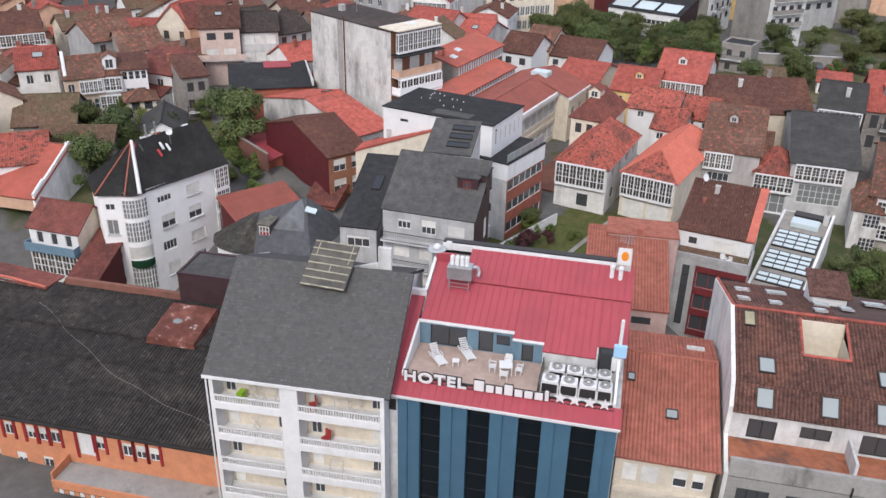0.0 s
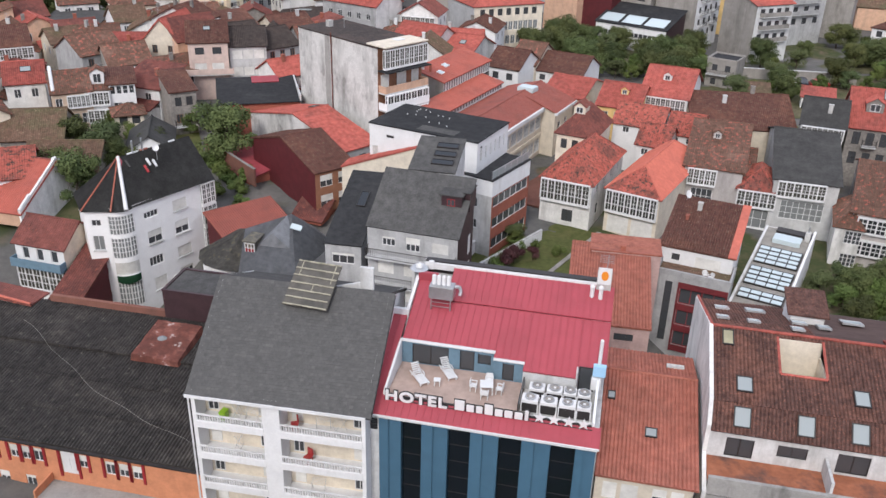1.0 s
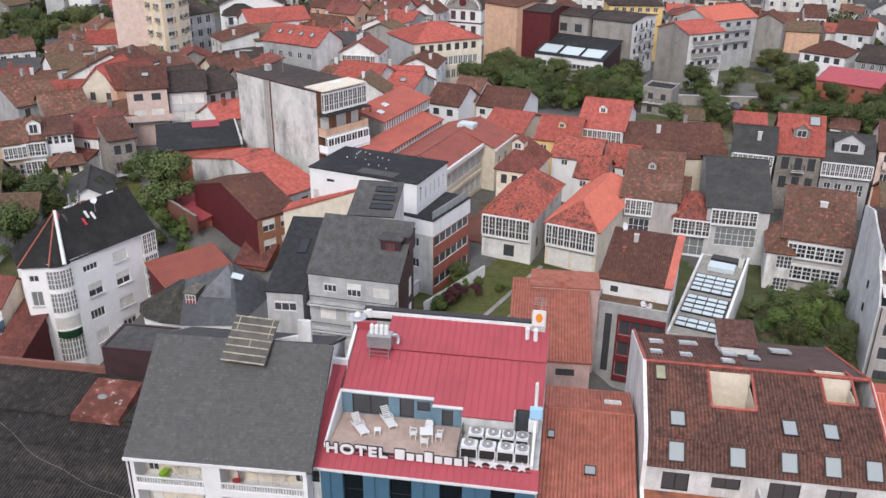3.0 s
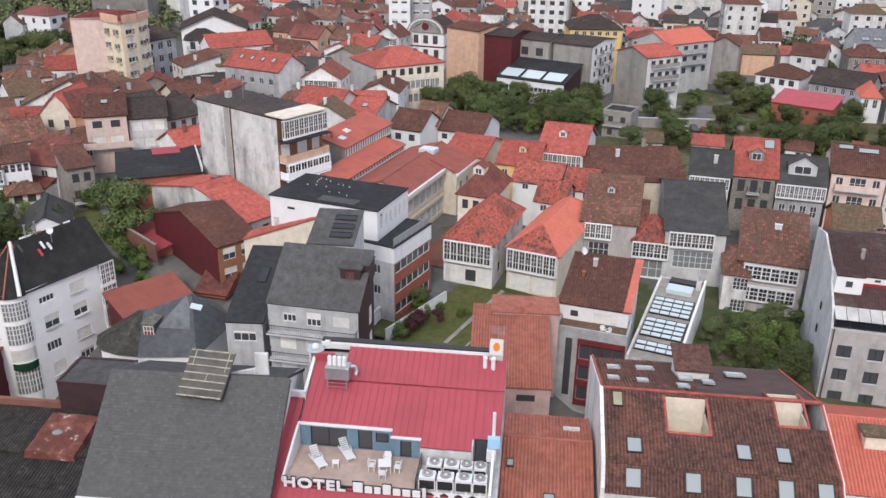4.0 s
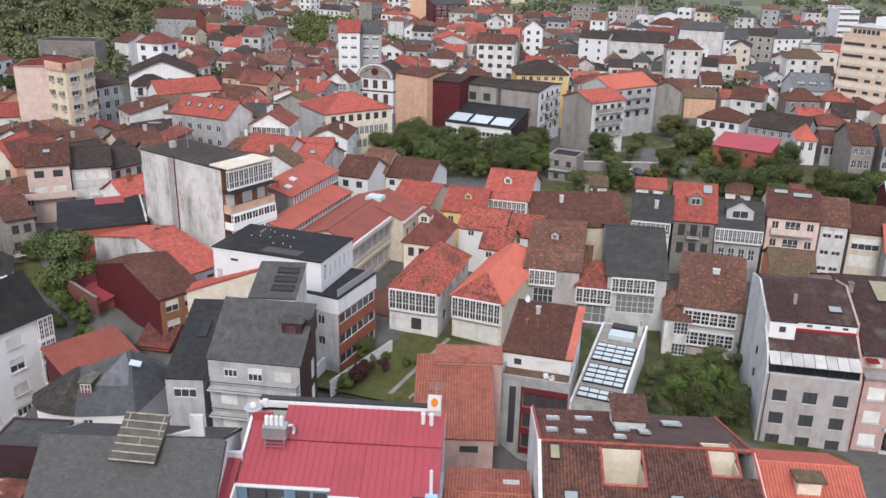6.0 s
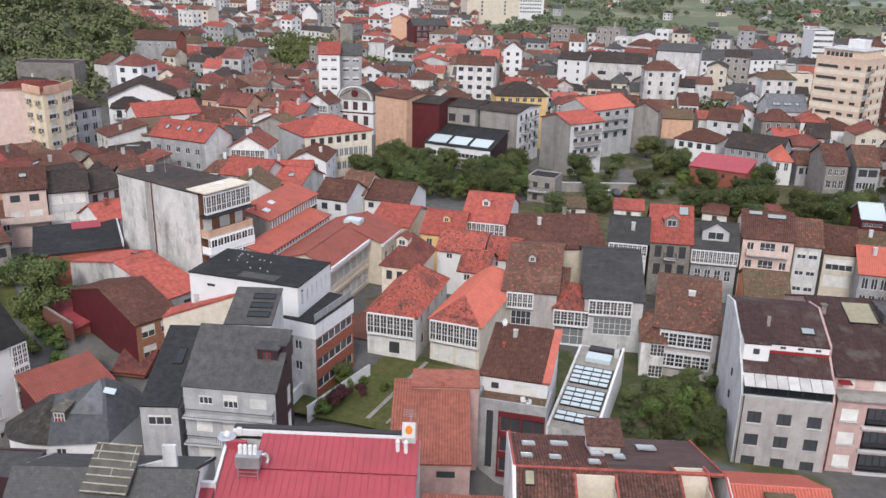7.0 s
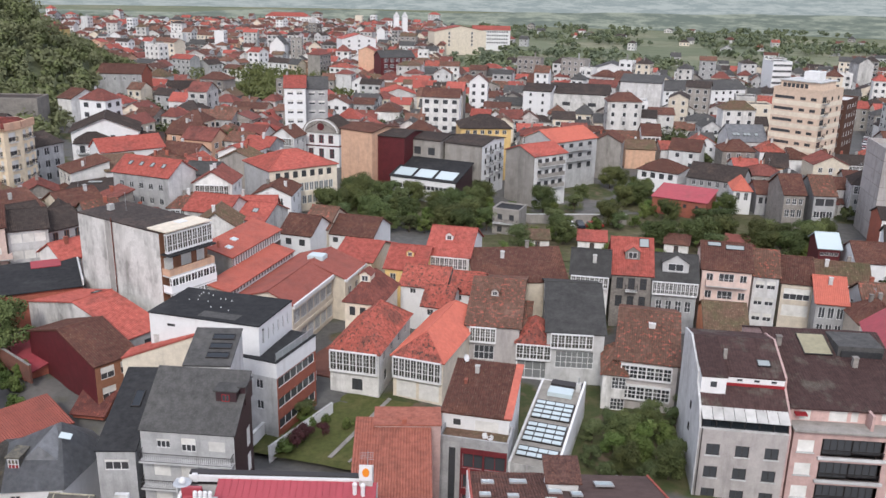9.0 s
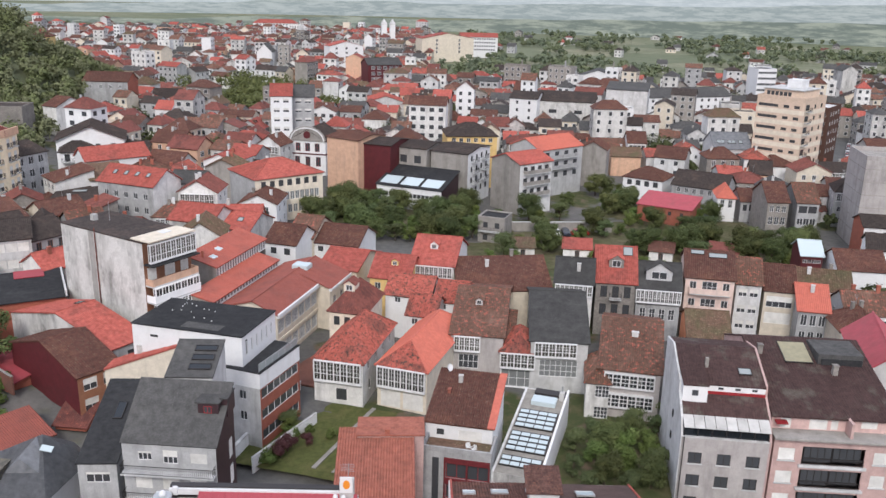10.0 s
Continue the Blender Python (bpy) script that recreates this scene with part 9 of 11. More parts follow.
# brick wall along the back gardens, and a white-capped party wall over the orange-red roof
brick_wall = thing("garden_wall", -34.4, 123.7, ground_z(-34.4, 123.7) - 0.5, -51.9, "old brick garden wall", "garden wall")
part("wall", soft_box(0, 16.2, -0.15, 0.15, 0, 2.6, 0.02), BRICK_OLD, brick_wall)
strip_bm, ring = bmesh.new(), {}
for i in range(4):
    for j in range(9):
        quad = []
        for a, b in ((i, j), (i + 1, j), (i + 1, j + 1), (i, j + 1)):
            if (a, b) not in ring:
                p = Vector((-42.6, 133.5)).lerp(Vector((-37.2, 119.3)), b / 9).lerp(Vector((-38.3, 133.8)).lerp(Vector((-33.4, 119.6)), b / 9), a / 4)
                ring[a, b] = strip_bm.verts.new((p.x, p.y, ground_z(p.x, p.y) + 0.14 + 0.1 * noise.noise(Vector((a, b, 2)) * 0.8)))
            quad.append(ring[a, b])
        strip_bm.faces.new(quad)
tagged(part("lawn", strip_bm, GRASS, None), "sloping strip of bright grass above a brick wall", "lawn", kind="structure")
part("coping", soft_box(0, 16.2, -0.2, 0.2, 2.6, 2.7, 0.02), STONE, brick_wall)
party = thing("party_wall", -49.4, 106.3, 8.0, -14, "white party wall with a capped gable top", "party wall")
pw = bmesh.new()
prof = ((-8.2, 0), (8.2, 0), (8.2, 8.6), (0.0, 13.0), (-8.2, 8.6))
for x in (-0.15, 0.15):
    face(pw, [(x, y, z) for y, z in prof])
for (y0, z0), (y1, z1) in zip(prof, prof[1:] + prof[:1]):
    face(pw, ((-0.15, y0, z0), (0.15, y0, z0), (0.15, y1, z1), (-0.15, y1, z1)))
bmesh.ops.remove_doubles(pw, verts=pw.verts[:], dist=0.001)
part("wall", pw, WHITE_OLD, party)
for y0, z0, y1, z1 in ((-0.5, 12.8, 2.6, 11.7), (-8.2, 8.65, -6.0, 9.9)):
    pw = bmesh.new()
    rod(pw, (0, y0, z0), (0, y1, z1), 0.26, 6)
    part("cap", pw, PAINT, party)

rng = random.Random(12)
patch = thing("roof_patch", 0.81, 100.8, 27.68, -27.3, "grey felt patch on a black flat roof", "roof patch")
part("felt", boxes((-2.6, 2.6, -0.9, 0.9, 0, 0.02)), SLATE, patch)
for k in range(14):
    q = pose(0.93, 104.3, 27.66, 0, 0, -27.3) @ Vector((rng.uniform(-5, 3), rng.uniform(-1.5, 3.8), 0))
    vent = thing("roof_vent", q.x, q.y, q.z, 0, "small pale vent cap on a black flat roof", "roof vent", "roof vents")
    vb = bmesh.new()
    rod(vb, (0, 0, 0), (0, 0, 0.14), 0.07, 6)
    part("cap", vb, PALE, vent)
rail = thing("balustrade", 7.86, 99.98, 23.66, -33.4, "glass balustrade along a flat black roof", "balustrade")
part("panel", boxes((2.3, 2.34, -4.5, 4.5, 0.05, 0.95)), GLASS_ROOF, rail)
part("handrail", boxes((2.28, 2.36, -4.5, 4.5, 0.95, 1.0)), STEEL, rail)
for k in range(7):
    part("post", boxes((2.28, 2.36, -4.5 + 1.49 * k, -4.44 + 1.49 * k, 0, 0.95)), STEEL, rail)

# ---- plum dormer on the slate-roofed block ----
def plum_dormer():
    b = pose(-0.75, 79.60, 0, 0, 0, -17.0)
    ob = thing("roof_dormer", 0, 0, 0, 0, "plum-clad dormer with a flat slate top on the roof", "dormer")
    ob.matrix_world = b @ pose(3.1, 0.9, 27.0)
    part("cheek", boxes((-1.0, 1.1, -0.9, 2.2, -0.9, 1.2)), PLUM, ob)
    part("cheek", boxes((1.1, 1.75, -0.1, 2.2, -0.6, 1.35)), PLUM, ob)
    part("roof_deck", soft_box(-1.25, 1.3, -1.1, 2.3, 1.2, 1.34, 0.03), SLATE, ob)
    part("roof_deck", soft_box(1.0, 1.85, -0.25, 2.3, 1.35, 1.48, 0.03), SLATE, ob)
    add_window(ob, pose(0.0, -0.93, 0.5), 0.8, 0.75, 2, 1, "red")


plum_dormer()


# ---- white corner house: a bowed glazed bay between two walls, steep slate roof ----
def corner_house():
    z0, E, R = 4.0, 20.2, 24.8
    plan = [Vector(q) for q in ((-40.19, 91.38), (-37.56, 91.53), (-35.04, 92.69), (-27.9, 102.56), (-34.38, 107.25), (-43.0, 96.5))]
    mid = sum(plan, Vector((0, 0))) / 6
    ob = thing("house", mid.x, mid.y, 0, 0, "white corner house with glazed bays and a steep slate roof", "house")
    for q in (plan[1], plan[2], plan[3], mid):
        PLOTS.append((q.x, q.y, 6.0))
    rel = [q - mid for q in plan]
    front = [(0.2, 18.3, 2.0, 0.8, "white", 4), (0.22, 15.3, 2.0, 1.7, "half", 2), (0.2, 12.1, 2.0, 1.2, "white", 4), (0.22, 8.9, 1.8, 1.7, "shut", 1),
             (0.55, 18.2, 2.1, 1.4, "shut", 1), (0.55, 15.2, 2.0, 1.7, "half", 2), (0.55, 11.9, 2.1, 1.4, "shut", 1), (0.55, 9.0, 2.0, 1.3, "low", 3)]
    left = [(0.45, 18.4, 1.1, 0.8, "white", 2), (0.45, 15.8, 1.3, 1.9, "pale", 2), (0.45, 12.1, 1.1, 0.8, "white", 2), (0.45, 8.8, 1.1, 0.8, "white", 2)]
    walls = bmesh.new()
    for k in range(6):
        a, b = rel[k], rel[(k + 1) % 6]
        if k == 1:
            continue
        c, w = (a + b) / 2, (b - a).length
        m = pose(c.x, c.y, 0, 0, 0, math.degrees(math.atan2(b.y - a.y, b.x - a.x)))
        rows = {2: front, 0: left}.get(k, [])
        wall_with_holes(walls, m, w, z0, E, [((f - 0.5) * w - ww / 2, (f - 0.5) * w + ww / 2, z - hh / 2, z + hh / 2) for f, z, ww, hh, st, n in rows])
        for f, z, ww, hh, st, n in rows:
            add_window(ob, m @ pose((f - 0.5) * w, 0.1, z), ww, hh, n, 1, st, sill=hh > 1.3)
        if k == 2:
            for z, hh in ((18.4, 2.9), (15.5, 2.7), (12.5, 2.8)):
                add_gallery(ob, m @ pose(0.9 * w, 0, z) @ pose(-w / 2, 0, 0), 2.0, hh, 3, 4, 0.4)
            for f, z in ((0.4, 8.4), (0.72, 7.6)):
                part("ac_unit", soft_box((f - 0.5) * w - 0.4, (f - 0.5) * w + 0.4, -0.4, -0.02, z, z + 0.7, 0.04), PALE, ob, m=m)
    part("wall", walls, WHITE_FRESH, ob)
    # the bow between the two walls, a storey at a time
    a, b = rel[1], rel[2]
    out = Vector((b.y - a.y, a.x - b.x)).normalized()

    def bow(r, z, n=8):
        pts = []
        for k in range(n + 1):
            f = k / n
            q = a.lerp(b, f) + out * (r * math.sin(math.pi * f) ** 0.7)
            pts.append(Vector((q.x, q.y, z)))
        return pts

    def belt(za, zb, r):
        bm = bmesh.new()
        lo, hi = bow(r, za), bow(r, zb)
        vs = [[bm.verts.new(q) for q in row] for row in (lo, hi)]
        for k in range(8):
            bm.faces.new((vs[0][k], vs[0][k + 1], vs[1][k + 1], vs[1][k]))
        bm.faces.new(vs[0][::-1])
        bm.faces.new(vs[1])
        return bm

    green = surface("green_awning", (0.02, 0.07, 0.035), rough=0.8)
    for zt, zb, kind in ((19.3, 16.9, "glass"), (16.45, 13.8, "glass"), (13.2, 11.6, "shut"), (10.5, 7.2, "glass")):
        pane = part("bay_glazing", belt(zb, zt, 0.52), SHUTTER if kind == "shut" else GLASS_PALE, ob, "white roller shutters" if kind == "shut" else "")
        if kind == "glass":
            bm = bmesh.new()
            lo, hi = bow(0.55, zb), bow(0.55, zt)
            for k in range(9):
                rod(bm, lo[k], hi[k], 0.085 if k % 2 == 0 else 0.055, 4)
            for f in (0.02, 0.3, 0.55, 0.8, 0.98):
                tube(bm, bow(0.55, zb + (zt - zb) * f), 0.05, 4)
            part("mullion", bm, PAINT, pane)
    for za, zb in ((19.3, 20.25), (16.45, 16.9), (13.2, 13.8), (z0, 7.2)):
        part("spandrel", belt(za, zb, 0.6), WHITE_FRESH, ob)
    part("spandrel", belt(11.4, 11.6, 0.6), WHITE_FRESH, ob)
    part("awning", belt(10.5, 11.4, 0.9), green, ob, "dark green cloth awning")
    # roof: eave ring to a ridge that ends over the rear gable
    A, B = Vector((-37.3, 96.47)) - mid, Vector((-31.14, 104.88)) - mid
    eave = []
    for q in rel:
        d = (q - (A if q.y < 3 and q.x < 1 else B)).normalized()
        eave.append(Vector((q.x + d.x * 0.45, q.y + d.y * 0.45, E - 0.25)))
    top = [Vector((A.x, A.y, R)), Vector((B.x, B.y, R))]
    bulge = [Vector((q.x + out.x * 0.4, q.y + out.y * 0.4, E - 0.25)) for q in bow(0.55, E)]
    rows = [[eave[2], eave[3], top[1], top[0]], [eave[4], eave[5], top[0], top[1]], [eave[0], bulge[0], top[0]], [eave[5], eave[0], top[0]], [bulge[8], eave[2], top[0]]] + [[bulge[k], bulge[k + 1], top[0]] for k in range(8)]
    for q in rows:
        bm = bmesh.new()
        face(bm, q)
        bmesh.ops.solidify(bm, geom=bm.faces[:], thickness=0.16)
        part("roof_slope", bm, SLATE_BLACK, ob)
    bm = bmesh.new()
    face(bm, ((rel[3].x, rel[3].y, E), (rel[4].x, rel[4].y, E), (B.x - 0.2, B.y - 0.2, R - 0.15)))
    part("gable", bm, WHITE_FRESH, ob)
    tip = Vector((A.x, A.y, R + 0.05))
    for q, r, mt, nm in ((bulge[6], 0.24, PAINT, "white ridge flashing"), (bulge[1], 0.1, BRICK, ""), (eave[0], 0.11, BRICK, "")):
        bm = bmesh.new()
        rod(bm, q + Vector((0, 0, 0.1)), tip, r, 6, r * 0.8)
        part("ridge_flashing", bm, mt, ob, nm)
    bm = bmesh.new()
    rod(bm, tip - Vector((0, 0, 0.9)), tip + Vector((0, 0, 0.15)), 0.75, 8, 0.05)
    part("ridge_cap", bm, RED_METAL, ob, "red sheet metal cap")
    for f, ln in ((0.12, 0.5), (0.3, 0.34), (0.7, 0.3)):
        q = top[0].lerp(top[1], f)
        bm = bmesh.new()
        rod(bm, q, q + (top[1] - top[0]).normalized() * 3 * ln, 0.12, 5)
        part("ridge_tiles", bm, PAINT if f != 0.3 else BRICK, ob)
    n = (eave[3] - eave[2]).normalized()
    for f, v, mt in ((0.35, 0.72, PAINT), (0.3, 0.6, RED_PAINT), (0.42, 0.66, PAINT), (0.1, 0.8, SLATE)):
        q = eave[2].lerp(eave[3], f).lerp(top[0].lerp(top[1], f), v) + Vector((0, 0, 0.15))
        part("roof_patch", soft_box(-0.14, 0.14, -0.5, 0.5, -0.1, 0.1, 0.03), mt, ob, m=Matrix.Translation(q) @ pose(0, 0, 0, 45, 0, 54))
    for f in (0.2, 0.33):
        q = top[0].lerp(top[1], f)
        bm = bmesh.new()
        rod(bm, q - Vector((0, 0, 0.3)), q + Vector((0, 0, 1.5)), 0.13, 6)
        part("vent_pipe", bm, STEEL, ob)


corner_house()


# ---- buildings on an irregular plan ----
def plan_block(label, category, name, plan, z0, E, tops, faces, mats, rows=None):
    """Walls over a plan given counter-clockwise, and a roof of faces over it: indices into the eave ring, then into tops."""
    plan = [Vector(q) for q in plan]
    n = len(plan)
    mid = sum(plan, Vector((0, 0))) / n
    ob = thing(name, mid.x, mid.y, 0, 0, label, category)
    reach = max((q - mid).length for q in plan)
    PLOTS.append((mid.x, mid.y, reach))
    rel = [q - mid for q in plan]
    for k in range(n):
        a, b = rel[k], rel[(k + 1) % n]
        c, w = (a + b) / 2, (b - a).length
        m = pose(c.x, c.y, 0, 0, 0, math.degrees(math.atan2(b.y - a.y, b.x - a.x)))
        own = (rows or {}).get(k, [])
        bm = bmesh.new()
        wall_with_holes(bm, m, w, z0, E, [(f * w - ww / 2, f * w + ww / 2, z - hh / 2, z + hh / 2) for f, z, ww, hh, st, cols in own if st != "balcony"])
        part("wall", bm, mats.get(k, mats["wall"]), ob)
        for f, z, ww, hh, st, cols in own:
            if st == "balcony":
                add_balcony(ob, m @ pose(f * w, 0, z), ww, 0.6)
            else:
                add_window(ob, m @ pose(f * w, 0.1, z), ww, hh, cols, 1, st)
    eave = [Vector((q.x + q.normalized().x * 0.4, q.y + q.normalized().y * 0.4, E - 0.15)) for q in rel]
    pts = eave + [Vector((x - mid.x, y - mid.y, z)) for x, y, z in tops]
    for ids, mt in faces:
        bm = bmesh.new()
        face(bm, [pts[i] for i in ids])
        bmesh.ops.solidify(bm, geom=bm.faces[:], thickness=0.14)
        part("roof_slope", bm, mt, ob)
    return ob, mid


slate_moss = surface("mossy_slate", (0.115, 0.108, 0.098), (0.085, 0.08, 0.073), (0.14, 0.128, 0.1), fine=2.5, rough=0.8, fleck=(0.15, 0.13, 0.09), fleck_scale=2.0, fleck_at=(0.58, 0.68), mottle=0.35, mottle_scale=1.0)
ob, mid = plan_block("white house with a rounded slate roof and red dormer window", "house", "house",
                     ((-24.3, 83.1), (-23.9, 81.2), (-22.9, 79.8), (-21.4, 79.0), (-19.4, 78.5), (-13.8, 77.9), (-10.8, 85.5), (-13.2, 89.2), (-21.5, 88.5)), 4.0, 19.5,
                     ((-14.7, 84.2, 23.4), (-19.6, 83.2, 22.0)),
                     [((0, 1, 10), slate_moss), ((1, 2, 10), slate_moss), ((2, 3, 10), slate_moss), ((3, 4, 10), slate_moss), ((4, 5, 9, 10), SLATE_BLUE), ((5, 6, 9), SLATE_BLUE), ((6, 7, 9), SLATE_BLUE), ((7, 8, 10, 9), SLATE_BLUE), ((8, 0, 10), slate_moss)],
                     {"wall": WHITE}, {4: [(-0.3, 18.3, 1.0, 0.8, "white", 2)]})
dorm = part("dormer", boxes((-0.6, 0.6, 0.0, 2.4, -0.3, 1.3)), slate_moss, ob, m=pose(-18.6 - mid.x, 80.4 - mid.y, 20.5, 0, 0, -14))
part("dormer_roof", soft_box(-0.75, 0.75, -0.2, 2.6, 1.3, 1.42, 0.02), slate_moss, dorm)
fm, g = window_mesh(1.1, 1.1, 3, 2, "white")
part("window", fm, None, dorm, m=pose(0, -0.04, 0.6))
part("pane", boxes((-0.5, 0.5, -0.05, -0.01, 0.06, 0.5)), REDWOOD, dorm, "red painted lower panel")
gab = bmesh.new()
for q in (((-2.2, 0.0, 0.0), (2.2, 0.0, -0.4), (0.4, 3.4, 2.5)), ((-2.2, 0.0, 0.0), (0.4, 3.4, 2.5), (-0.3, 0.3, 1.7)), ((-0.3, 0.3, 1.7), (0.4, 3.4, 2.5), (2.2, 0.0, -0.4)), ((-2.2, 0.0, 0.0), (-0.3, 0.3, 1.7), (2.2, 0.0, -0.4))):
    face(gab, q)
bmesh.ops.remove_doubles(gab, verts=gab.verts[:], dist=0.001)
part("cross_gable", gab, SLATE_BLUE, ob, m=pose(-16.0 - mid.x, 80.6 - mid.y, 20.9, 0, 0, -8))
bm = boxes((-0.6, 0.6, -0.35, 0.35, 0, 0.12))
part("roof_window", bm, GLASS_SKY, ob, m=pose(-14.0 - mid.x, 82.5 - mid.y, 22.6, 24, 12, -10))

yellow_rows = lambda fs, w: [(f, 34.4 - 2.95 * k, w, 1.9, "half", 2) for k in range(5) for f in fs] + [(f, 33.4 - 2.95 * k, w + 0.3, 1, "balcony", 0) for k in range(5) for f in fs]
ob, mid = plan_block("cream apartment house with bowed yellow corner and red roof", "apartment block", "apartment_block",
                     ((-57.0, 194.5), (-50.5, 195.4), (-45.6, 190.2), (-43.3, 194.2), (-42.0, 199.8), (-47.0, 208.0), (-57.0, 206.0)), 15.0, 36.4,
                     ((-52.0, 201.5, 37.4), (-48.0, 199.5, 37.4)),
                     [((0, 1, 7), TILE_RED), ((1, 2, 8, 7), TILE_RED), ((2, 3, 8), TILE_RED), ((3, 4, 8), TILE_RED), ((4, 5, 8), TILE_RED), ((5, 6, 7, 8), TILE_RED), ((6, 0, 7), TILE_RED)],
                     {"wall": CREAM, 0: ROSE, 1: YELLOW_PALE, 2: YELLOW_PALE, 3: YELLOW_PALE},
                     {1: yellow_rows((-0.25, 0.25), 1.1), 2: yellow_rows((0.0,), 1.9), 3: yellow_rows((-0.2, 0.25), 1.3)})
wall_top = bmesh.new()
for k in (1, 2, 3):
    a, b = [Vector(q) - mid for q in (((-50.5, 195.4), (-45.6, 190.2), (-43.3, 194.2), (-42.0, 199.8))[k - 1:k + 1])]
    d = (b - a).normalized()
    o = Vector((d.y, -d.x)) * 0.45
    face(wall_top, [(*(q + o), z) for q, z in ((a, 35.9), (b, 35.9), (b, 37.5), (a, 37.5))])
    face(wall_top, [(*(q + e), 35.9) for q, e in ((a, o), (a, o * 0), (b, o * 0), (b, o))])
    face(wall_top, [(*(q + e), 37.5) for q, e in ((a, o), (b, o), (b, o * 0.2), (a, o * 0.2))])
part("parapet", wall_top, PEACH, ob, "peach parapet above the cornice")


# ---- the stepped halls behind the white block: red roofs over strips of clerestory windows ----
def hall_range():
    ob = thing("school_hall", 10.24, 118.0, 0, -28, "cream school hall with stepped red roofs and clerestory strips", "school hall")
    for u, v, r in ((-9, -4, 5), (-13, 0, 5), (-16, 5, 4), (-4, 3, 5), (-4, 10, 5), (-11, 4, 4.5), (-12, 12, 4.5), (-12, 20, 5), (-4, 19, 5), (-17, 14, 4), (-17, 20, 4)):
        q = ob.matrix_world @ Vector((u, v, 0))
        PLOTS.append((q.x, q.y, r))
    base = 12.5

    def wall_at(m, w, z0, z1, holes, mt, style="pale", cols=2, rows=1):
        bm = bmesh.new()
        wall_with_holes(bm, m, w, z0, z1, holes)
        bmesh.ops.remove_doubles(bm, verts=bm.verts[:], dist=0.0005)
        part("wall", bm, mt, ob)
        for h in holes:
            add_window(ob, m @ pose((h[0] + h[1]) / 2, 0.1, (h[2] + h[3]) / 2), h[1] - h[0], h[3] - h[2], cols, rows, style)

    def sheet(p0, p1, rise, mt, pitch=0.35, amp=0.05):
        bm = bmesh.new()
        slope(bm, p0, p1, rise, pitch=pitch, amp=amp, rows=4, sag=0.03, thick=0.18)
        part("roof_slope", bm, mt, ob)

    # range nearest the yard: two bands of tall panes between cream piers
    side = pose(0, 7.3, 0, 0, 0, 90)
    strips = [(-7.1 + 2.38 * k + 0.1, -7.1 + 2.38 * (k + 1) - 0.1, z, z + 2.1) for k in range(6) for z in (18.7, 14.9)]
    wall_at(side, 14.6, base, 22.0, strips, CREAM, "pale", 6, 1)
    part("fascia", soft_box(0.02, 0.5, -0.3, 14.6, 21.45, 22.05, 0.03), PAINT, ob, "white eaves fascia")
    part("string_course", boxes((0.0, 0.12, 0.0, 14.6, 17.4, 17.9)), CREAM, ob)
    bm = bmesh.new()
    face(bm, ((-9.7, 0, base), (0, 0, base), (0, 0, 22), (-3.83, 0, 23.7), (-9.7, 0, 22)))
    part("gable", bm, CREAM, ob)
    sheet((0.35, -0.35, 21.95), (0.35, 23.0, 21.95), (-4.18, 0, 1.85), SHEET_RUSSET)
    sheet((-9.7, 23.0, 22.05), (-9.7, -0.35, 22.05), (5.87, 0, 1.75), SHEET_RUSSET)
    bm = bmesh.new()
    cap(bm, (-3.83, -0.35, 23.82), (-3.83, 23.0, 23.82), 0.12)
    part("ridge_tiles", bm, SHEET_RUSSET, ob)
    part("skylight", soft_box(-5.2, -2.4, 16.2, 18.4, 23.3, 24.15, 0.12), GLASS_SKY, ob, "pale plastic ridge skylight")
    # the two clerestories and the roofs between them
    for x, za, zb, v0, v1, n in ((-9.7, 22.1, 23.1, -0.8, 20.5, 22), (-13.6, 23.9, 25.6, 7.0, 23.6, 20)):
        w = v1 - v0
        holes = [(-w / 2 + w * k / n + 0.09, -w / 2 + w * (k + 1) / n - 0.09, za + 0.12, zb - 0.12) for k in range(n)]
        wall_at(pose(x, (v0 + v1) / 2, 0, 0, 0, 90), w, za, zb, holes, PAINT, "pale", 1, 1)
    sheet((-9.5, -1.2, 23.15), (-9.5, 20.8, 23.15), (-4.2, 0, 0.9), SHEET_RED)
    sheet((-13.35, 6.7, 25.65), (-13.35, 24.0, 25.65), (-5.6, 0, 1.5), SHEET_RED)
    bm = bmesh.new()
    face(bm, ((-13.6, -0.9, base), (-9.7, -0.9, base), (-9.7, -0.9, 23.1), (-13.6, -0.9, 23.95)))
    face(bm, ((-13.6, 20.5, base), (-9.7, 20.5, base), (-9.7, 20.5, 23.1), (-13.6, 20.5, 23.95)))
    face(bm, ((-13.6, -0.9, base), (-13.6, 7.0, base), (-13.6, 7.0, 23.95), (-13.6, -0.9, 23.95)))
    face(bm, ((-9.7, 20.5, base), (-9.7, 23.5, base), (-9.7, 23.5, 22), (-9.7, 20.5, 22)))
    part("wall", bm, TAUPE, ob)
    bm = bmesh.new()
    face(bm, ((-18.8, 7.0, base), (-13.6, 7.0, base), (-13.6, 7.0, 25.6), (-18.8, 7.0, 27.0)))
    face(bm, ((-18.8, 23.6, base), (-13.6, 23.6, base), (-13.6, 23.6, 25.6), (-18.8, 23.6, 27.0)))
    face(bm, ((-18.8, 7.0, base), (-18.8, 23.6, base), (-18.8, 23.6, 27.0), (-18.8, 7.0, 27.0)))
    part("wall", bm, TAUPE, ob)
    up = lambda x, y: 25.7 + (-13.35 - x) * 1.5 / 5.6
    for x, y in ((-15.6, 9.6), (-16.6, 13.0)):
        add_rooflight(ob, up, x, y, 1.0, 1.2, PAINT, GLASS_SKY)
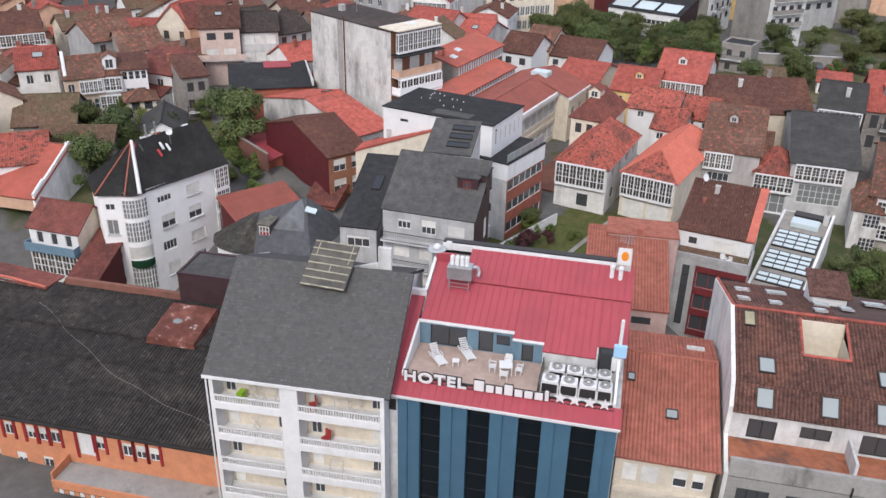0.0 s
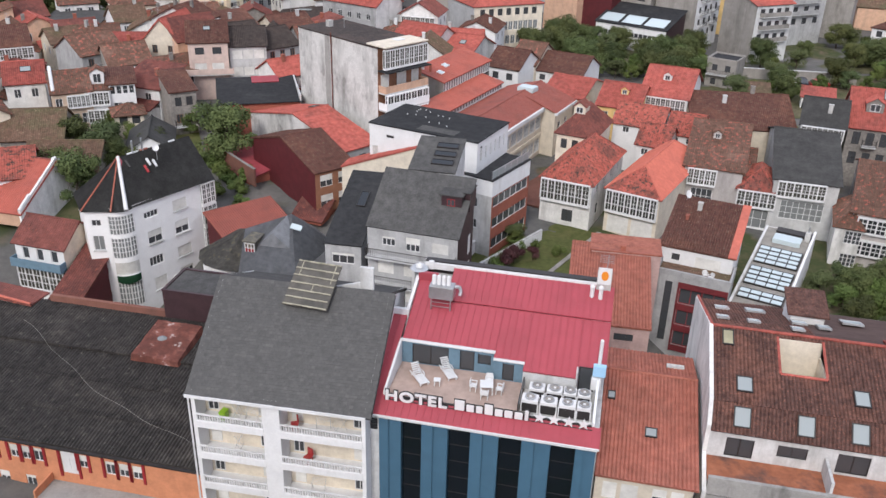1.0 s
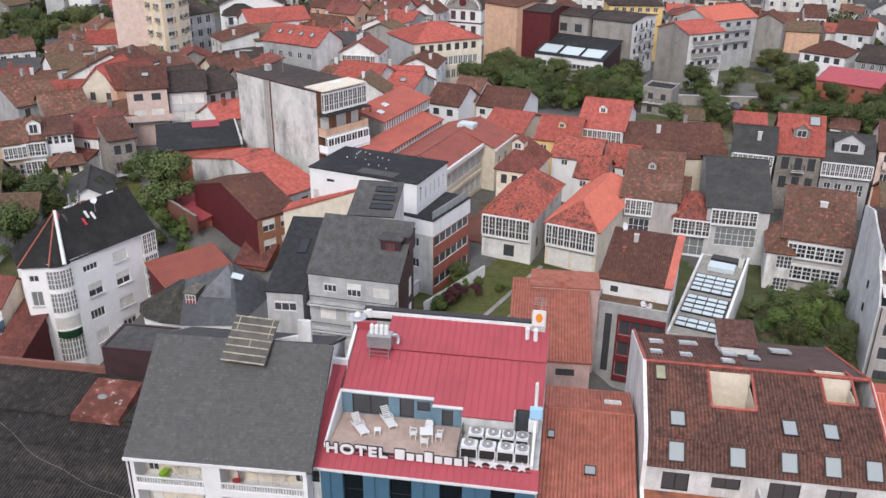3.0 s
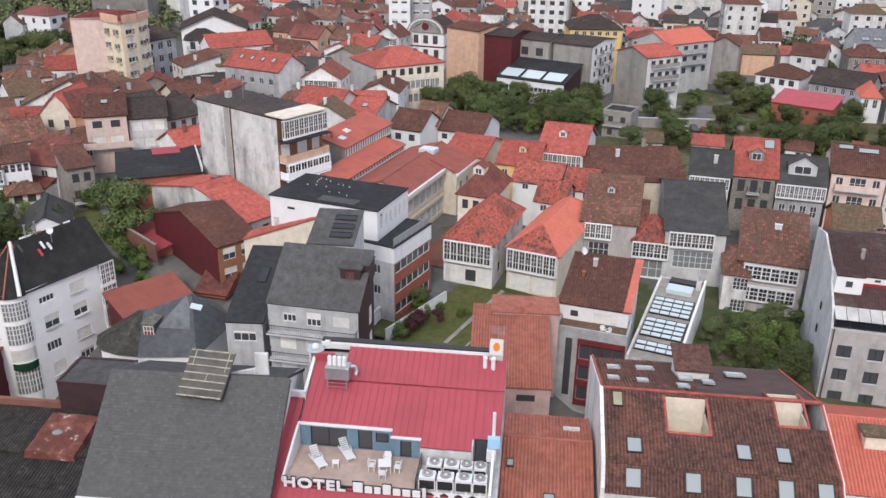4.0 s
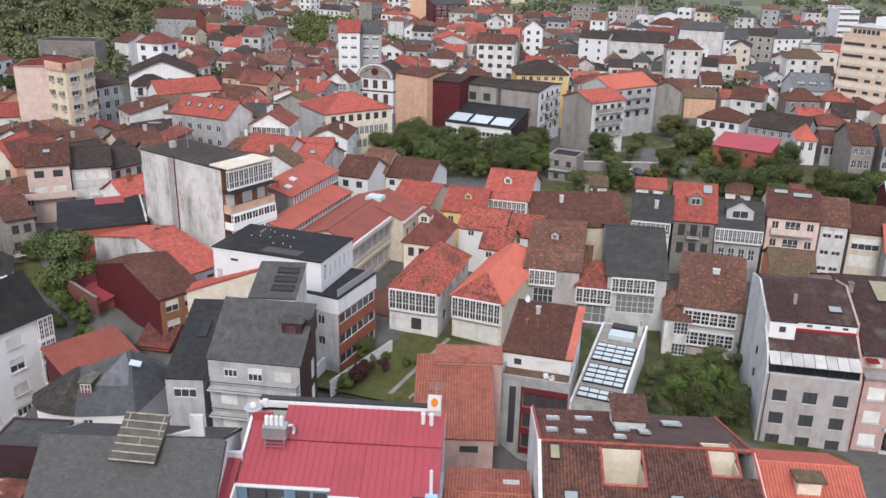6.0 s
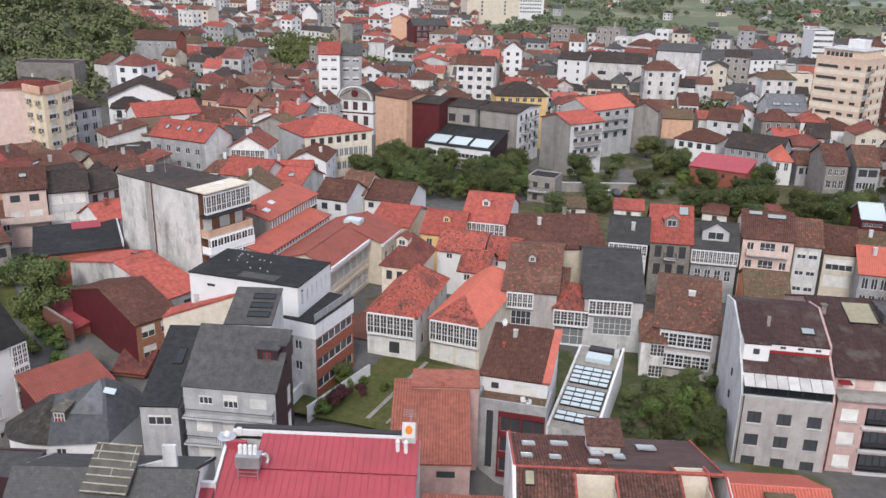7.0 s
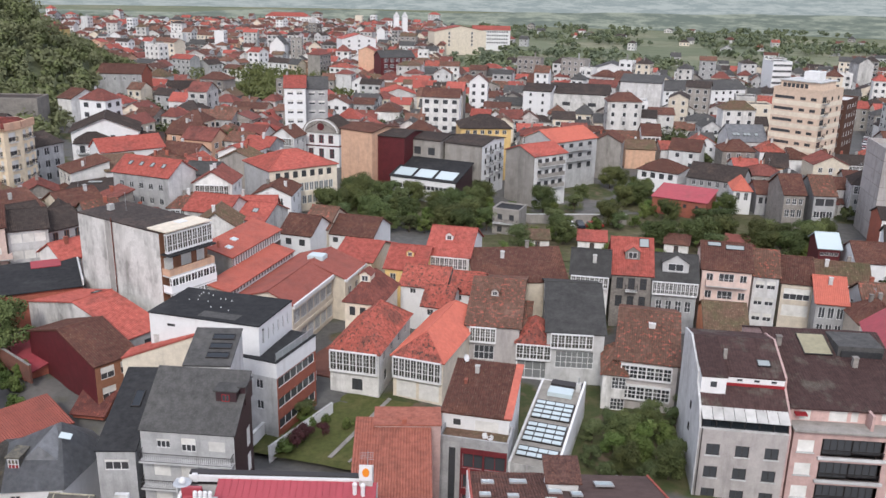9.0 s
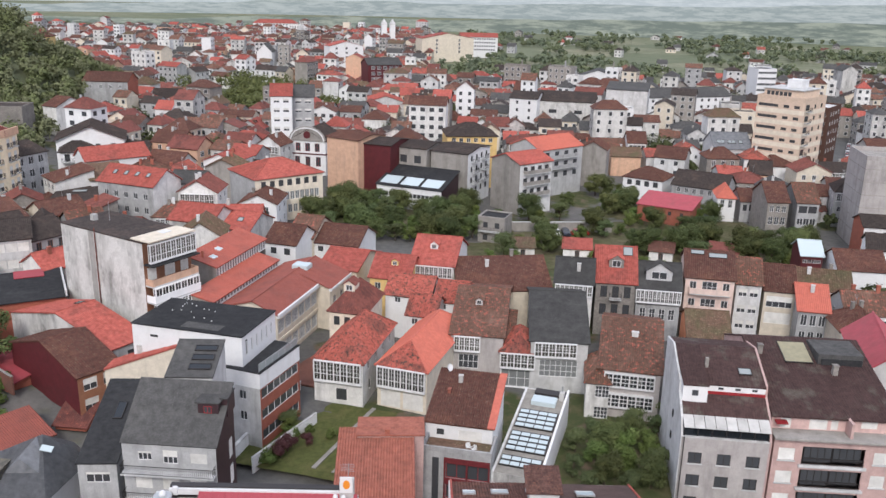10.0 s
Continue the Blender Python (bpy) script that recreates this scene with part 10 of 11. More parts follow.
    for x, y in ((-17.9, 8.0), (-16.8, 8.4)):
        bm = bmesh.new()
        rod(bm, (x, y, 26), (x, y, 27.6), 0.22, 8)
        part("vent_pipe", bm, PAINT if x < -17 else BRICK, ob)
    # end block across the range
    wall_at(pose(1.1, 14.6, 0), 2.2, base, 21.6, [], CREAM)
    wall_at(pose(2.2, 18.6, 0, 0, 0, 90), 8.0, base, 21.6, [(-2.5, -1.3, 17.5, 19.5), (0.5, 1.7, 17.5, 19.5)], CREAM, "white")
    sheet((2.6, 14.2, 21.5), (2.6, 23.0, 21.5), (-6.4, 0, 2.3), SHEET_RUSSET)
    part("fascia", soft_box(2.25, 2.75, 14.1, 23.0, 21.05, 21.5, 0.03), PAINT, ob)
    bm = bmesh.new()
    face(bm, ((0.0, 14.58, 21.6), (2.2, 14.58, 21.6), (0.0, 14.58, 22.4)))
    part("gable", bm, CREAM, ob)


hall_range()


# ---- glazed penthouse, recess and deep balconies of the tower block ----
def tower_end():
    ob = thing("balcony_stack", 0, 0, 0, 0, "stack of ochre and white glazed balconies on a concrete tower", "balcony stack")
    ob.matrix_world = pose(-11.44, 129.52, 0, 0, 0, -44.9)
    x = 9.2
    part("penthouse_roof", soft_box(x - 2.6, x + 1.5, -4.2, 4.2, 33.2, 33.4, 0.04), CREAM, ob, "cream flat roof slab")
    add_gallery(ob, pose(x + 0.9, 0, 31.6, 0, 0, 90), 8.2, 2.7, 9, 2)
    part("canopy", soft_box(x + 0.0, x + 2.1, -4.3, 4.3, 29.75, 29.95, 0.04), TAR, ob, "dark projecting roof slab")
    for u, w in ((-3.0, 1.5), (0.2, 1.8), (2.9, 1.4)):
        part("shutter", boxes((x + 0.02, x + 0.1, u - w / 2, u + w / 2, 27.3, 29.2)), SHUTTER, ob)
    for z, mt, d in ((26.8, PEACH, 1.6), (24.3, WHITE_FRESH, 1.9), (21.6, OCHRE, 1.9), (18.8, OCHRE, 1.6)):
        part("slab", boxes((x + 0.05, x + d, -4.2, 4.2, z - 0.2, z)), PALE, ob)
        part("balcony_front", boxes((x + d - 0.12, x + d, -4.2, 4.2, z, z + 1.0), (x + 0.05, x + d - 0.12, -4.2, -4.08, z, z + 1.0), (x + 0.05, x + d - 0.12, 4.08, 4.2, z, z + 1.0)), mt, ob)
    add_gallery(ob, pose(x + 1.3, 0, 26.0 - 0.1, 0, 0, 90), 8.0, 1.3, 7, 1, mat=WHITE_FRESH)
    add_gallery(ob, pose(x + 1.3, 0, 23.3, 0, 0, 90), 8.0, 1.6, 7, 2, mat=WHITE_FRESH)
    part("roof_patch", soft_box(x - 1.9, x - 0.6, 0.0, 1.6, 33.4, 33.5, 0.02), PAINT, ob)
    part("recess", boxes((-2.6, -1.3, -4.4, -4.33, 13, 32.9)), STAINED, ob, "dark stained recess")
    bm = bmesh.new()
    rod(bm, (-1.0, -4.5, 22.0), (-1.0, -4.5, 33.6), 0.09, 6)
    part("flue_pipe", bm, RUST, ob, "rusted flue pipe")
    part("edge_strip", boxes((-2.7, -2.58, -4.46, -4.33, 13, 32.95), (-1.32, -1.2, -4.46, -4.33, 13, 32.95)), CONCRETE, ob)
    part("chimney", boxes((-6.6, -5.8, -1.0, -0.2, 33.1, 34.1)), CONCRETE, ob)
    bm = bmesh.new()
    rod(bm, (-4.0, 0.5, 33.1), (-4.0, 0.5, 36.0), 0.04, 5)
    part("aerial", bm, STEEL, ob)


tower_end()


# ---- satellite dishes and a rendered upstand behind the slate ridge ----
def dish(m, r, label):
    ob = thing("satellite_dish", 0, 0, 0, 0, label, "satellite dish", "satellite dishes")
    ob.matrix_world = m
    bm = bmesh.new()
    n, rings = 16, []
    for k in range(1, 5):
        rr = r * k / 4
        rings.append([bm.verts.new((math.cos(a * math.tau / n) * rr, -0.35 * rr * rr / r, math.sin(a * math.tau / n) * rr * 1.1)) for a in range(n)])
    mid = bm.verts.new((0, 0, 0))
    for a in range(n):
        bm.faces.new((mid, rings[0][a], rings[0][(a + 1) % n]))
        for i in range(3):
            bm.faces.new((rings[i][a], rings[i + 1][a], rings[i + 1][(a + 1) % n], rings[i][(a + 1) % n]))
    part("reflector", bm, PLASTIC, ob, m=pose(0, 0, 1.0, -25, 0, 0))
    bm = bmesh.new()
    rod(bm, (0, 0.1, -0.6), (0, 0.05, 1.0), 0.04, 6)
    part("mast", bm, STEEL, ob)
    bm = bmesh.new()
    rod(bm, (0, -0.05, 0.6), (0, -0.8 * r - 0.2, 1.0), 0.025, 5)
    part("feed_arm", bm, STEEL, ob)


E_, D_, R_ = FLATS[3:]
dish(pose(-33.5, 99.0, 24.2, 0, 0, 10), 0.4, "white satellite dish on a slate roof")
dish(pose(31.0, 95.5, 21.2, 0, 0, 30), 0.45, "small white satellite dish on a tile roof")
stand = thing("roof_upstand", 0, 0, 0, 0, "pale rendered upstand wall behind a slate ridge", "roof wall")
stand.matrix_world = flats_at(10.6, 8.4, E_ + R_ - 0.9)
part("wall", boxes((-0.1, 0.9, -0.15, 0.15, -0.6, 2.3)), PALE, stand)
ub = bmesh.new()
prof = ((-2.6, -0.4), (-0.1, -0.4), (-0.1, 1.0), (-2.6, 0.25))
for y in (-0.12, 0.12):
    face(ub, [(x, y, z) for x, z in prof])
for (x0, z0), (x1, z1) in zip(prof, prof[1:] + prof[:1]):
    face(ub, ((x0, -0.12, z0), (x1, -0.12, z1), (x1, 0.12, z1), (x0, 0.12, z0)))
bmesh.ops.remove_doubles(ub, verts=ub.verts[:], dist=0.001)
part("ramp", ub, PALE, stand)

# ---- trees ----
def leaf_cloud(bm, rng, centre, radii, count, size):
    c = Vector(centre)
    for _ in range(count):
        d = Vector((rng.gauss(0, 1), rng.gauss(0, 1), rng.gauss(0, 1))).normalized()
        r = rng.uniform(0.2, 1.15) ** 0.5
        p = c + Vector((d.x * radii[0], d.y * radii[1], d.z * radii[2])) * r
        n = (d + Vector((rng.uniform(-0.7, 0.7), rng.uniform(-0.7, 0.7), rng.uniform(-0.2, 0.9)))).normalized()
        s = n.orthogonal().normalized()
        s.rotate(Matrix.Rotation(rng.uniform(0, math.tau), 3, n))
        t = n.cross(s)
        k = size * rng.uniform(0.6, 1.3)
        bm.faces.new([bm.verts.new(q) for q in (p - s * k - t * k * 0.5, p + s * k * 0.2 - t * k * 0.9, p + s * k + t * k * 0.1 + n * k * 0.3, p + t * k)])


def tree_meshes(seed, h, spread, lumps, per, size, leaf):
    rng = random.Random(seed)
    bm = bmesh.new()
    top = h * 0.55
    pts = [Vector((0, 0, -0.5)), Vector((rng.uniform(-0.2, 0.2), rng.uniform(-0.2, 0.2), top * 0.5)), Vector((rng.uniform(-0.3, 0.3), rng.uniform(-0.3, 0.3), top))]
    rod(bm, pts[0], pts[1], 0.03 * h, 7, 0.022 * h)
    rod(bm, pts[1], pts[2], 0.022 * h, 7, 0.012 * h)
    cl = bmesh.new()
    for k in range(lumps):
        a, rr = k * 2.4 + rng.uniform(-0.5, 0.5), spread * rng.uniform(0.2, 0.8) * (k > 0)
        z = h * rng.uniform(0.24, 0.8) if k else h * 0.74
        c = (math.cos(a) * rr, math.sin(a) * rr, z)
        rod(bm, pts[1] + (pts[2] - pts[1]) * rng.uniform(0, 0.9), c, 0.009 * h, 5, 0.003 * h)
        q = spread * (rng.uniform(0.2, 0.42) if lumps > 10 else rng.uniform(0.36, 0.54))
        leaf_cloud(cl, rng, c, (q, q, q * 0.8), per, size)
    out = []
    for name, b, m in (("trunk", bm, BARK), ("crown", cl, leaf)):
        me = bpy.data.meshes.new(name)
        b.to_mesh(me)
        b.free()
        me.materials.append(m)
        out.append(me)
    return out


TREE_KINDS = [tree_meshes(1, 7, 3.6, 30, 290, 0.125, LEAF), tree_meshes(2, 6, 2.8, 24, 290, 0.11, LEAF_DARK), tree_meshes(3, 8, 4.0, 32, 290, 0.135, LEAF),
              tree_meshes(4, 4, 2.0, 18, 240, 0.09, LEAF_LIGHT), tree_meshes(5, 2.4, 1.3, 6, 260, 0.08, LEAF_RED), tree_meshes(6, 1.6, 1.2, 5, 260, 0.08, LEAF_LIGHT)]


def tree(kind, x, y, scale=1.0, turn=0, label="leafy green garden tree", category="tree", name="tree", z=None):
    ob = thing(name, x, y, ground_z(x, y) if z is None else z, turn, label, category)
    t, c = TREE_KINDS[kind]
    for nm, me in (("trunk", t), ("crown", c)):
        p = part(nm, me, None, ob)
        p.scale = (scale, scale, scale)
    return ob


# gardens and the belt of trees
bank = thing("retaining_wall", 78, 186.5, ground_z(78, 186), -8, "stained concrete retaining wall in the gardens", "retaining wall")
part("wall", soft_box(-12, 14, -0.2, 0.2, -0.6, 2.4, 0.03), TAUPE, bank)
part("coping", soft_box(-12, 14, -0.28, 0.28, 2.4, 2.5, 0.03), PALE, bank)
# belts of gardens and trees behind the second row of houses: two ends and a half width
GREEN = [((68, 178), (132, 170), 9), ((84, 186), (122, 184), 9), ((30, 205), (60, 196), 8), ((55, 163), (72, 163), 5), ((72, 163), (86, 161), 5), ((86, 161), (100, 155), 5),
         ((100, 155), (112, 148), 5), ((59, 172), (75, 172), 7), ((75, 172), (90, 170), 7), ((90, 170), (105, 165), 7), ((105, 165), (117, 157), 7), ((117, 157), (123, 147), 7), ((87, 169), (108, 173), 6),
         ((101, 202), (112, 199), 6), ((46, 199), (55, 191), 6), ((15, 202), (32, 200), 6)]
TREE_LABELS = ("leafy green garden tree", "dark green garden tree", "broad green tree behind the houses", "light green young tree in a garden")
YARD_TREES = [(0, 49.6, 87.2, 0.72), (2, 47.0, 81.6, 0.55), (0, 53.6, 89.6, 0.6), (3, 50.6, 83.2, 1.0), (3, 47.6, 85.2, 1.0), (0, 52.2, 79.8, 0.65), (3, 51.0, 86.0, 1.1), (3, 54.8, 86.0, 0.9),
              (1, 66.5, 97.5, 0.8), (1, 68.0, 92.0, 0.7), (3, 64.5, 94.0, 1.0), (1, 69.5, 102.0, 0.8), (3, 60.5, 93.0, 0.8), (1, 46.0, 88.8, 0.6), (1, 44.0, 84.2, 0.5), (1, 55.6, 92.2, 0.6), (1, 49.4, 91.2, 0.55), (1, 58.4, 90.6, 0.6), (1, 49.0, 79.0, 0.55), (1, 54.5, 82.5, 0.6), (1, 44.6, 80.4, 0.5)]
SLOPE_TREES = [(1, -36.5, 136.2, 0.5), (0, -53.9, 122.5, 0.8), (1, -52.5, 132.5, 0.7), (3, -50.5, 130.0, 1.0), (3, -38.5, 130.0, 1.0), (2, -30.3, 120.0, 1.2), (0, -48.0, 107.7, 1.1), (1, -47.4, 117.9, 1.15), (0, -45.6, 115.4, 0.8), (3, -49.0, 124.4, 0.9), (3, -46.2, 126.0, 0.8),
               (1, -41.5, 121.1, 0.8), (0, -52, 112, 0.8), (3, -44, 116, 1.0)]
slope_rng = random.Random(44)
while len(SLOPE_TREES) < 46:
    x, y = slope_rng.uniform(-116, -72), slope_rng.uniform(200, 256)
    if ((x + 93) / 22) ** 2 + ((y - 226) / 27) ** 2 < 1 and all(math.hypot(x - a, y - b) > 4.5 for _, a, b, _ in SLOPE_TREES):
        SLOPE_TREES.append((slope_rng.choice((0, 1, 2, 2)), round(x, 1), round(y, 1), slope_rng.uniform(0.8, 1.25)))
grow = random.Random(31)
belt_trees = []
for (ax, ay), (bx, by), half in GREEN + [((26, 190), (54, 186), 7), ((58, 200), (66, 204), 6), ((84, 195), (112, 222), 7), ((80, 192), (100, 208), 9), ((24, 196), (52, 178), 8), ((30, 214), (40, 206), 5)]:
    for _ in range(int(math.hypot(bx - ax, by - ay) * half / 4)):
        f, side = grow.uniform(-0.05, 1.05), grow.uniform(-1, 1) * half
        ux, uy = bx - ax, by - ay
        length = math.hypot(ux, uy)
        x, y = ax + f * ux - side * uy / length, ay + f * uy + side * ux / length
        kind = grow.choice((3, 3, 1) if half == 5 else (0, 0, 1, 2, 3, 3, 3))
        s = grow.uniform(0.6, 0.9) if half == 5 else grow.uniform(0.65, 1.1)
        clear = noise.noise(Vector((x, y, 2)) * 0.09) < (0.02 if x > 62 else -0.22) or half == 5 and grow.random() < 0.3
        if clear or any(math.hypot(x - a, y - b) < 3.1 for _, a, b, _ in belt_trees) or any(math.hypot(x - a, y - b) < r * 0.72 + 1.2 for a, b, r in PLOTS):
            continue
        belt_trees.append((kind, round(x, 1), round(y, 1), round(s, 2)))
# rough grass under the belt trees, lying just over the ground
def in_green(x, y):
    for (ax, ay), (bx, by), half in GREEN:
        dx, dy = bx - ax, by - ay
        f = max(0.0, min(1.0, ((x - ax) * dx + (y - ay) * dy) / (dx * dx + dy * dy)))
        if math.hypot(x - ax - f * dx, y - ay - f * dy) < half + 1.5 * noise.noise(Vector((x, y, 5)) * 0.2):
            return True
    return False


sward, corner = bmesh.new(), {}
for i in range(0, 62):
    for j in range(0, 42):
        if in_green(12 + i * 2 + 1, 140 + j * 2 + 1):
            quad = []
            for a, b in ((i, j), (i + 1, j), (i + 1, j + 1), (i, j + 1)):
                if (a, b) not in corner:
                    x, y = 12 + a * 2 + 0.7 * noise.noise(Vector((a, b, 1)) * 0.7), 140 + b * 2 + 0.7 * noise.noise(Vector((a, b, 9)) * 0.7)
                    corner[a, b] = sward.verts.new((x, y, ground_z(x, y) + 0.14 + 0.08 * noise.noise(Vector((a, b, 4)) * 0.6)))
                quad.append(corner[a, b])
            sward.faces.new(quad)
tagged(part("lawn", sward, GRASS_ROUGH, None), "rough grass of the gardens under the trees", "lawn", kind="structure")
for k, (kind, x, y, s) in enumerate(YARD_TREES + SLOPE_TREES + belt_trees[:230]):
    tree(kind, x, y, s, k * 77, TREE_LABELS[kind])
for k, (kind, x, y, s) in enumerate(((5, 11.3, 96.6, 1.0), (4, 10.4, 93.4, 1.0), (4, 12.8, 94.2, 0.8), (5, 7.9, 91.1, 1.2), (5, 15.9, 95.7, 0.9), (1, 10.8, 98.6, 0.55), (4, 9.4, 92.0, 1.1), (3, 11.0, 98.4, 0.7), (5, 8.8, 93.0, 1.0), (5, 13.4, 97.8, 0.7),
                                     (5, -29.6, 110.4, 1.2), (5, -26.1, 107.9, 1.2), (5, -24.0, 105.5, 1.1), (5, -22.4, 103.9, 0.9), (5, -31.5, 112.5, 1.2), (5, -33.5, 114.5, 1.3), (5, -35.5, 116.5, 1.3), (5, -37.0, 119.0, 1.2), *[(5, -34.4 + 0.617 * q - 1.3, 123.7 - 0.787 * q - 1.1, 1.15 + 0.2 * (k % 2)) for k, q in enumerate((4.0, 6.2, 8.2, 10.4, 12.4, 14.6))], (3, -26.5, 113.5, 0.7), (5, -20.5, 101.5, 1.0), (5, 21, 91, 0.8), (5, 17.5, 88.5, 0.9))):
    tree(kind, x, y, s, k * 51, "purple-leaved shrub in a garden bed" if kind == 4 else "rounded light green garden shrub", "shrub", "shrub", 13.5 if 0 < x < 25 else None)


def woods(label, seed, spots, leaf, size=0.55, per=60):
    """Far woods in one mesh: many trees as clouds of leaf clumps."""
    rng = random.Random(seed)
    bm = bmesh.new()
    for x, y, h in spots:
        z = ground_z(x, y)
        rod(bm, (x, y, z - 0.5), (x, y, z + h * 0.5), 0.18, 5)
        for k in range(4):
            c = (x + rng.uniform(-0.3, 0.3) * h, y + rng.uniform(-0.3, 0.3) * h, z + h * rng.uniform(0.45, 0.8))
            q = h * rng.uniform(0.2, 0.32)
            leaf_cloud(bm, rng, c, (q, q, q * 0.9), per, size)
    me = bpy.data.meshes.new("woods")
    bm.to_mesh(me)
    bm.free()
    me.materials.append(leaf)
    return tagged(new("woods", me), label, "woods", kind="stuff")


rng = random.Random(5)
hill = []
while len(hill) < 1800:
    x, y = rng.uniform(-230, -55), rng.uniform(270, 480)
    if ground_z(x, y) > 16.5 and math.hypot(x + 79, y - 406) > 8:
        hill.append((x, y, rng.uniform(3, 8.5) + (4 if ground_z(x, y) > 38 and rng.random() < 0.4 else 0)))
woods("wooded green hillside beyond the roofs", 11, hill[:700], LEAF_OLIVE, 0.5, 36)
woods("paler olive trees on the hillside", 15, hill[700:], LEAF_HAZEL, 0.5, 36)
house("ochre house with a brown roof on the wooded hill", -78.6, 409.0, 9.0, 7.0, -10.0, ground_z(-78.6, 409) + 4.6, roof="hip", rise=2.0, wall=YELLOW, tiles=TILE_BROWN, sides={"front": [(1.6, 3, 1.0, 1.3, "plain")]})
PARK = [(rng.gauss(10, 16), rng.gauss(455, 26), rng.uniform(7, 11)) for _ in range(45)] + [(rng.gauss(8, 13), rng.gauss(400, 14), rng.uniform(5, 9)) for _ in range(40)] + [(rng.gauss(40, 8), rng.gauss(392, 8), rng.uniform(6, 9)) for _ in range(10)]
woods("belt of green trees between distant roofs", 12, PARK, LEAF, 0.5, 50)
plain, light = [], []
while len(plain) + len(light) < 1900:
    y = 470 + 680 * rng.random()
    x = rng.uniform(-0.3 * y, 0.98 * y)
    if x / y > 0.2 or y > 1000:
        n = noise.noise(Vector((x * 0.007, y * 0.005, 3))) + 0.6 * noise.noise(Vector((x * 0.03, y * 0.02, 8)))
        if n > 0.02:
            (light if rng.random() < 0.6 else plain).append((x, y, rng.uniform(4, 9)))
woods("hazed woods and hedgerow trees over the valley fields", 13, plain, LEAF_FAR_HAZED, 0.9, 16)
woods("haze-pale hedgerow trees over the valley fields", 17, light, LEAF_MEADOW_HAZED, 0.9, 16)

# ---- the rest of the town ----
WALLS = [WHITE, WHITE, WHITE, CONCRETE, WHITE_OLD, WHITE_OLD, PALE, PALE, PALE, CREAM, CREAM, CREAM, GREY, GREY, PEACH, CONCRETE, TAUPE, TAUPE, STONE, WHITE_OLD]
ROOFS = [TILE_RED, TILE_RED, TILE_RUSSET, TILE_RUSSET, TILE_WORN, TILE_BROWN, TILE_BROWN, TILE_BROWN, TILE_BROWN, TILE_MOTTLED, TILE_MOTTLED, TILE_DARK, TILE_DARK, TILE_RED, TILE_MOSS, SLATE, SLATE, TILE_RUSSET]
WORDS = {TILE_RUSSET.name: "russet tile", TILE_RED.name: "red tile", TILE_BROWN.name: "brown tile", TILE_MOTTLED.name: "mottled tile", TILE_WORN.name: "worn red tile", TILE_DARK.name: "dark tile", SLATE.name: "slate", TILE_MOSS.name: "mossy tile", TILE_ORANGE.name: "orange tile"}
TONES = {WHITE.name: "white", PALE.name: "pale grey", CREAM.name: "cream", WHITE_OLD.name: "stained white", GREY.name: "grey", PEACH.name: "peach", CONCRETE.name: "concrete", TAUPE.name: "taupe", STONE.name: "stone", YELLOW.name: "yellow", PINK.name: "pink"}
CLEAR_GREEN = [(40.9, 187, 16), (28, 193, 10), (90, 199, 13), (63, 168, 7), (112, 175, 15), (99, 212, 8), (86, 197, 9), (112, 224, 7), (108, 184, 9), (121, 186, 9), (126, 174, 9), (70, 183, 7), (29, 214, 7), (39, 203, 8), (49, 196, 8), (62, 205, 7), (58, 186, 8), (61, 176, 8), (69, 173, 8), (78, 178, 8), (87, 182, 8), (96, 186, 8), (102, 175, 8), (106, 167, 8), (114, 166, 8), (95, 213, 8), (107, 219, 8)]
CLEAR_YARDS = [(-97, 233, 17), (-81, 222, 11), (-78, 235, 12), (-97, 213, 13), (-88, 203, 9), (-90, 248, 13), (-110, 228, 14), (49, 88, 11), (14, 97, 10), (-30, 116, 9), (10, 455, 42), (40, 392, 16), (-47, 113, 9), (17, 118, 12), (66, 118, 11), (75, 108, 11), (86, 104, 13), (198, 246, 8), (207, 259, 8), (217, 272, 8), (227, 286, 8), (237, 300, 8), (-53, 124, 5), (-36, 138, 7), (-52, 133, 4), (6, 405, 20), (0, 430, 24), (8, 382, 20), (26, 405, 18), (-14, 402, 18)]
CLEAR = CLEAR_GREEN + CLEAR_YARDS
# belts kept free of houses: gardens and trees, a street with a small square, the yard before the school and the hall
STREETS = [((-60, 300), (-43, 227), 7), ((-43, 226), (-33, 227), 7), ((22, 238), (25, 246), 8), ((-36, 238), (-34, 243), 7), ((112, 148), (114, 141), 5), ((-39, 217), (-33, 229), 6)]
BELTS = GREEN + STREETS


def in_belt(x, y, r):
    for (ax, ay), (bx, by), w in BELTS:
        dx, dy = bx - ax, by - ay
        f = max(0.0, min(1.0, ((x - ax) * dx + (y - ay) * dy) / (dx * dx + dy * dy)))
        if math.hypot(x - ax - f * dx, y - ay - f * dy) < w + r * 0.6:
            return True
    return False


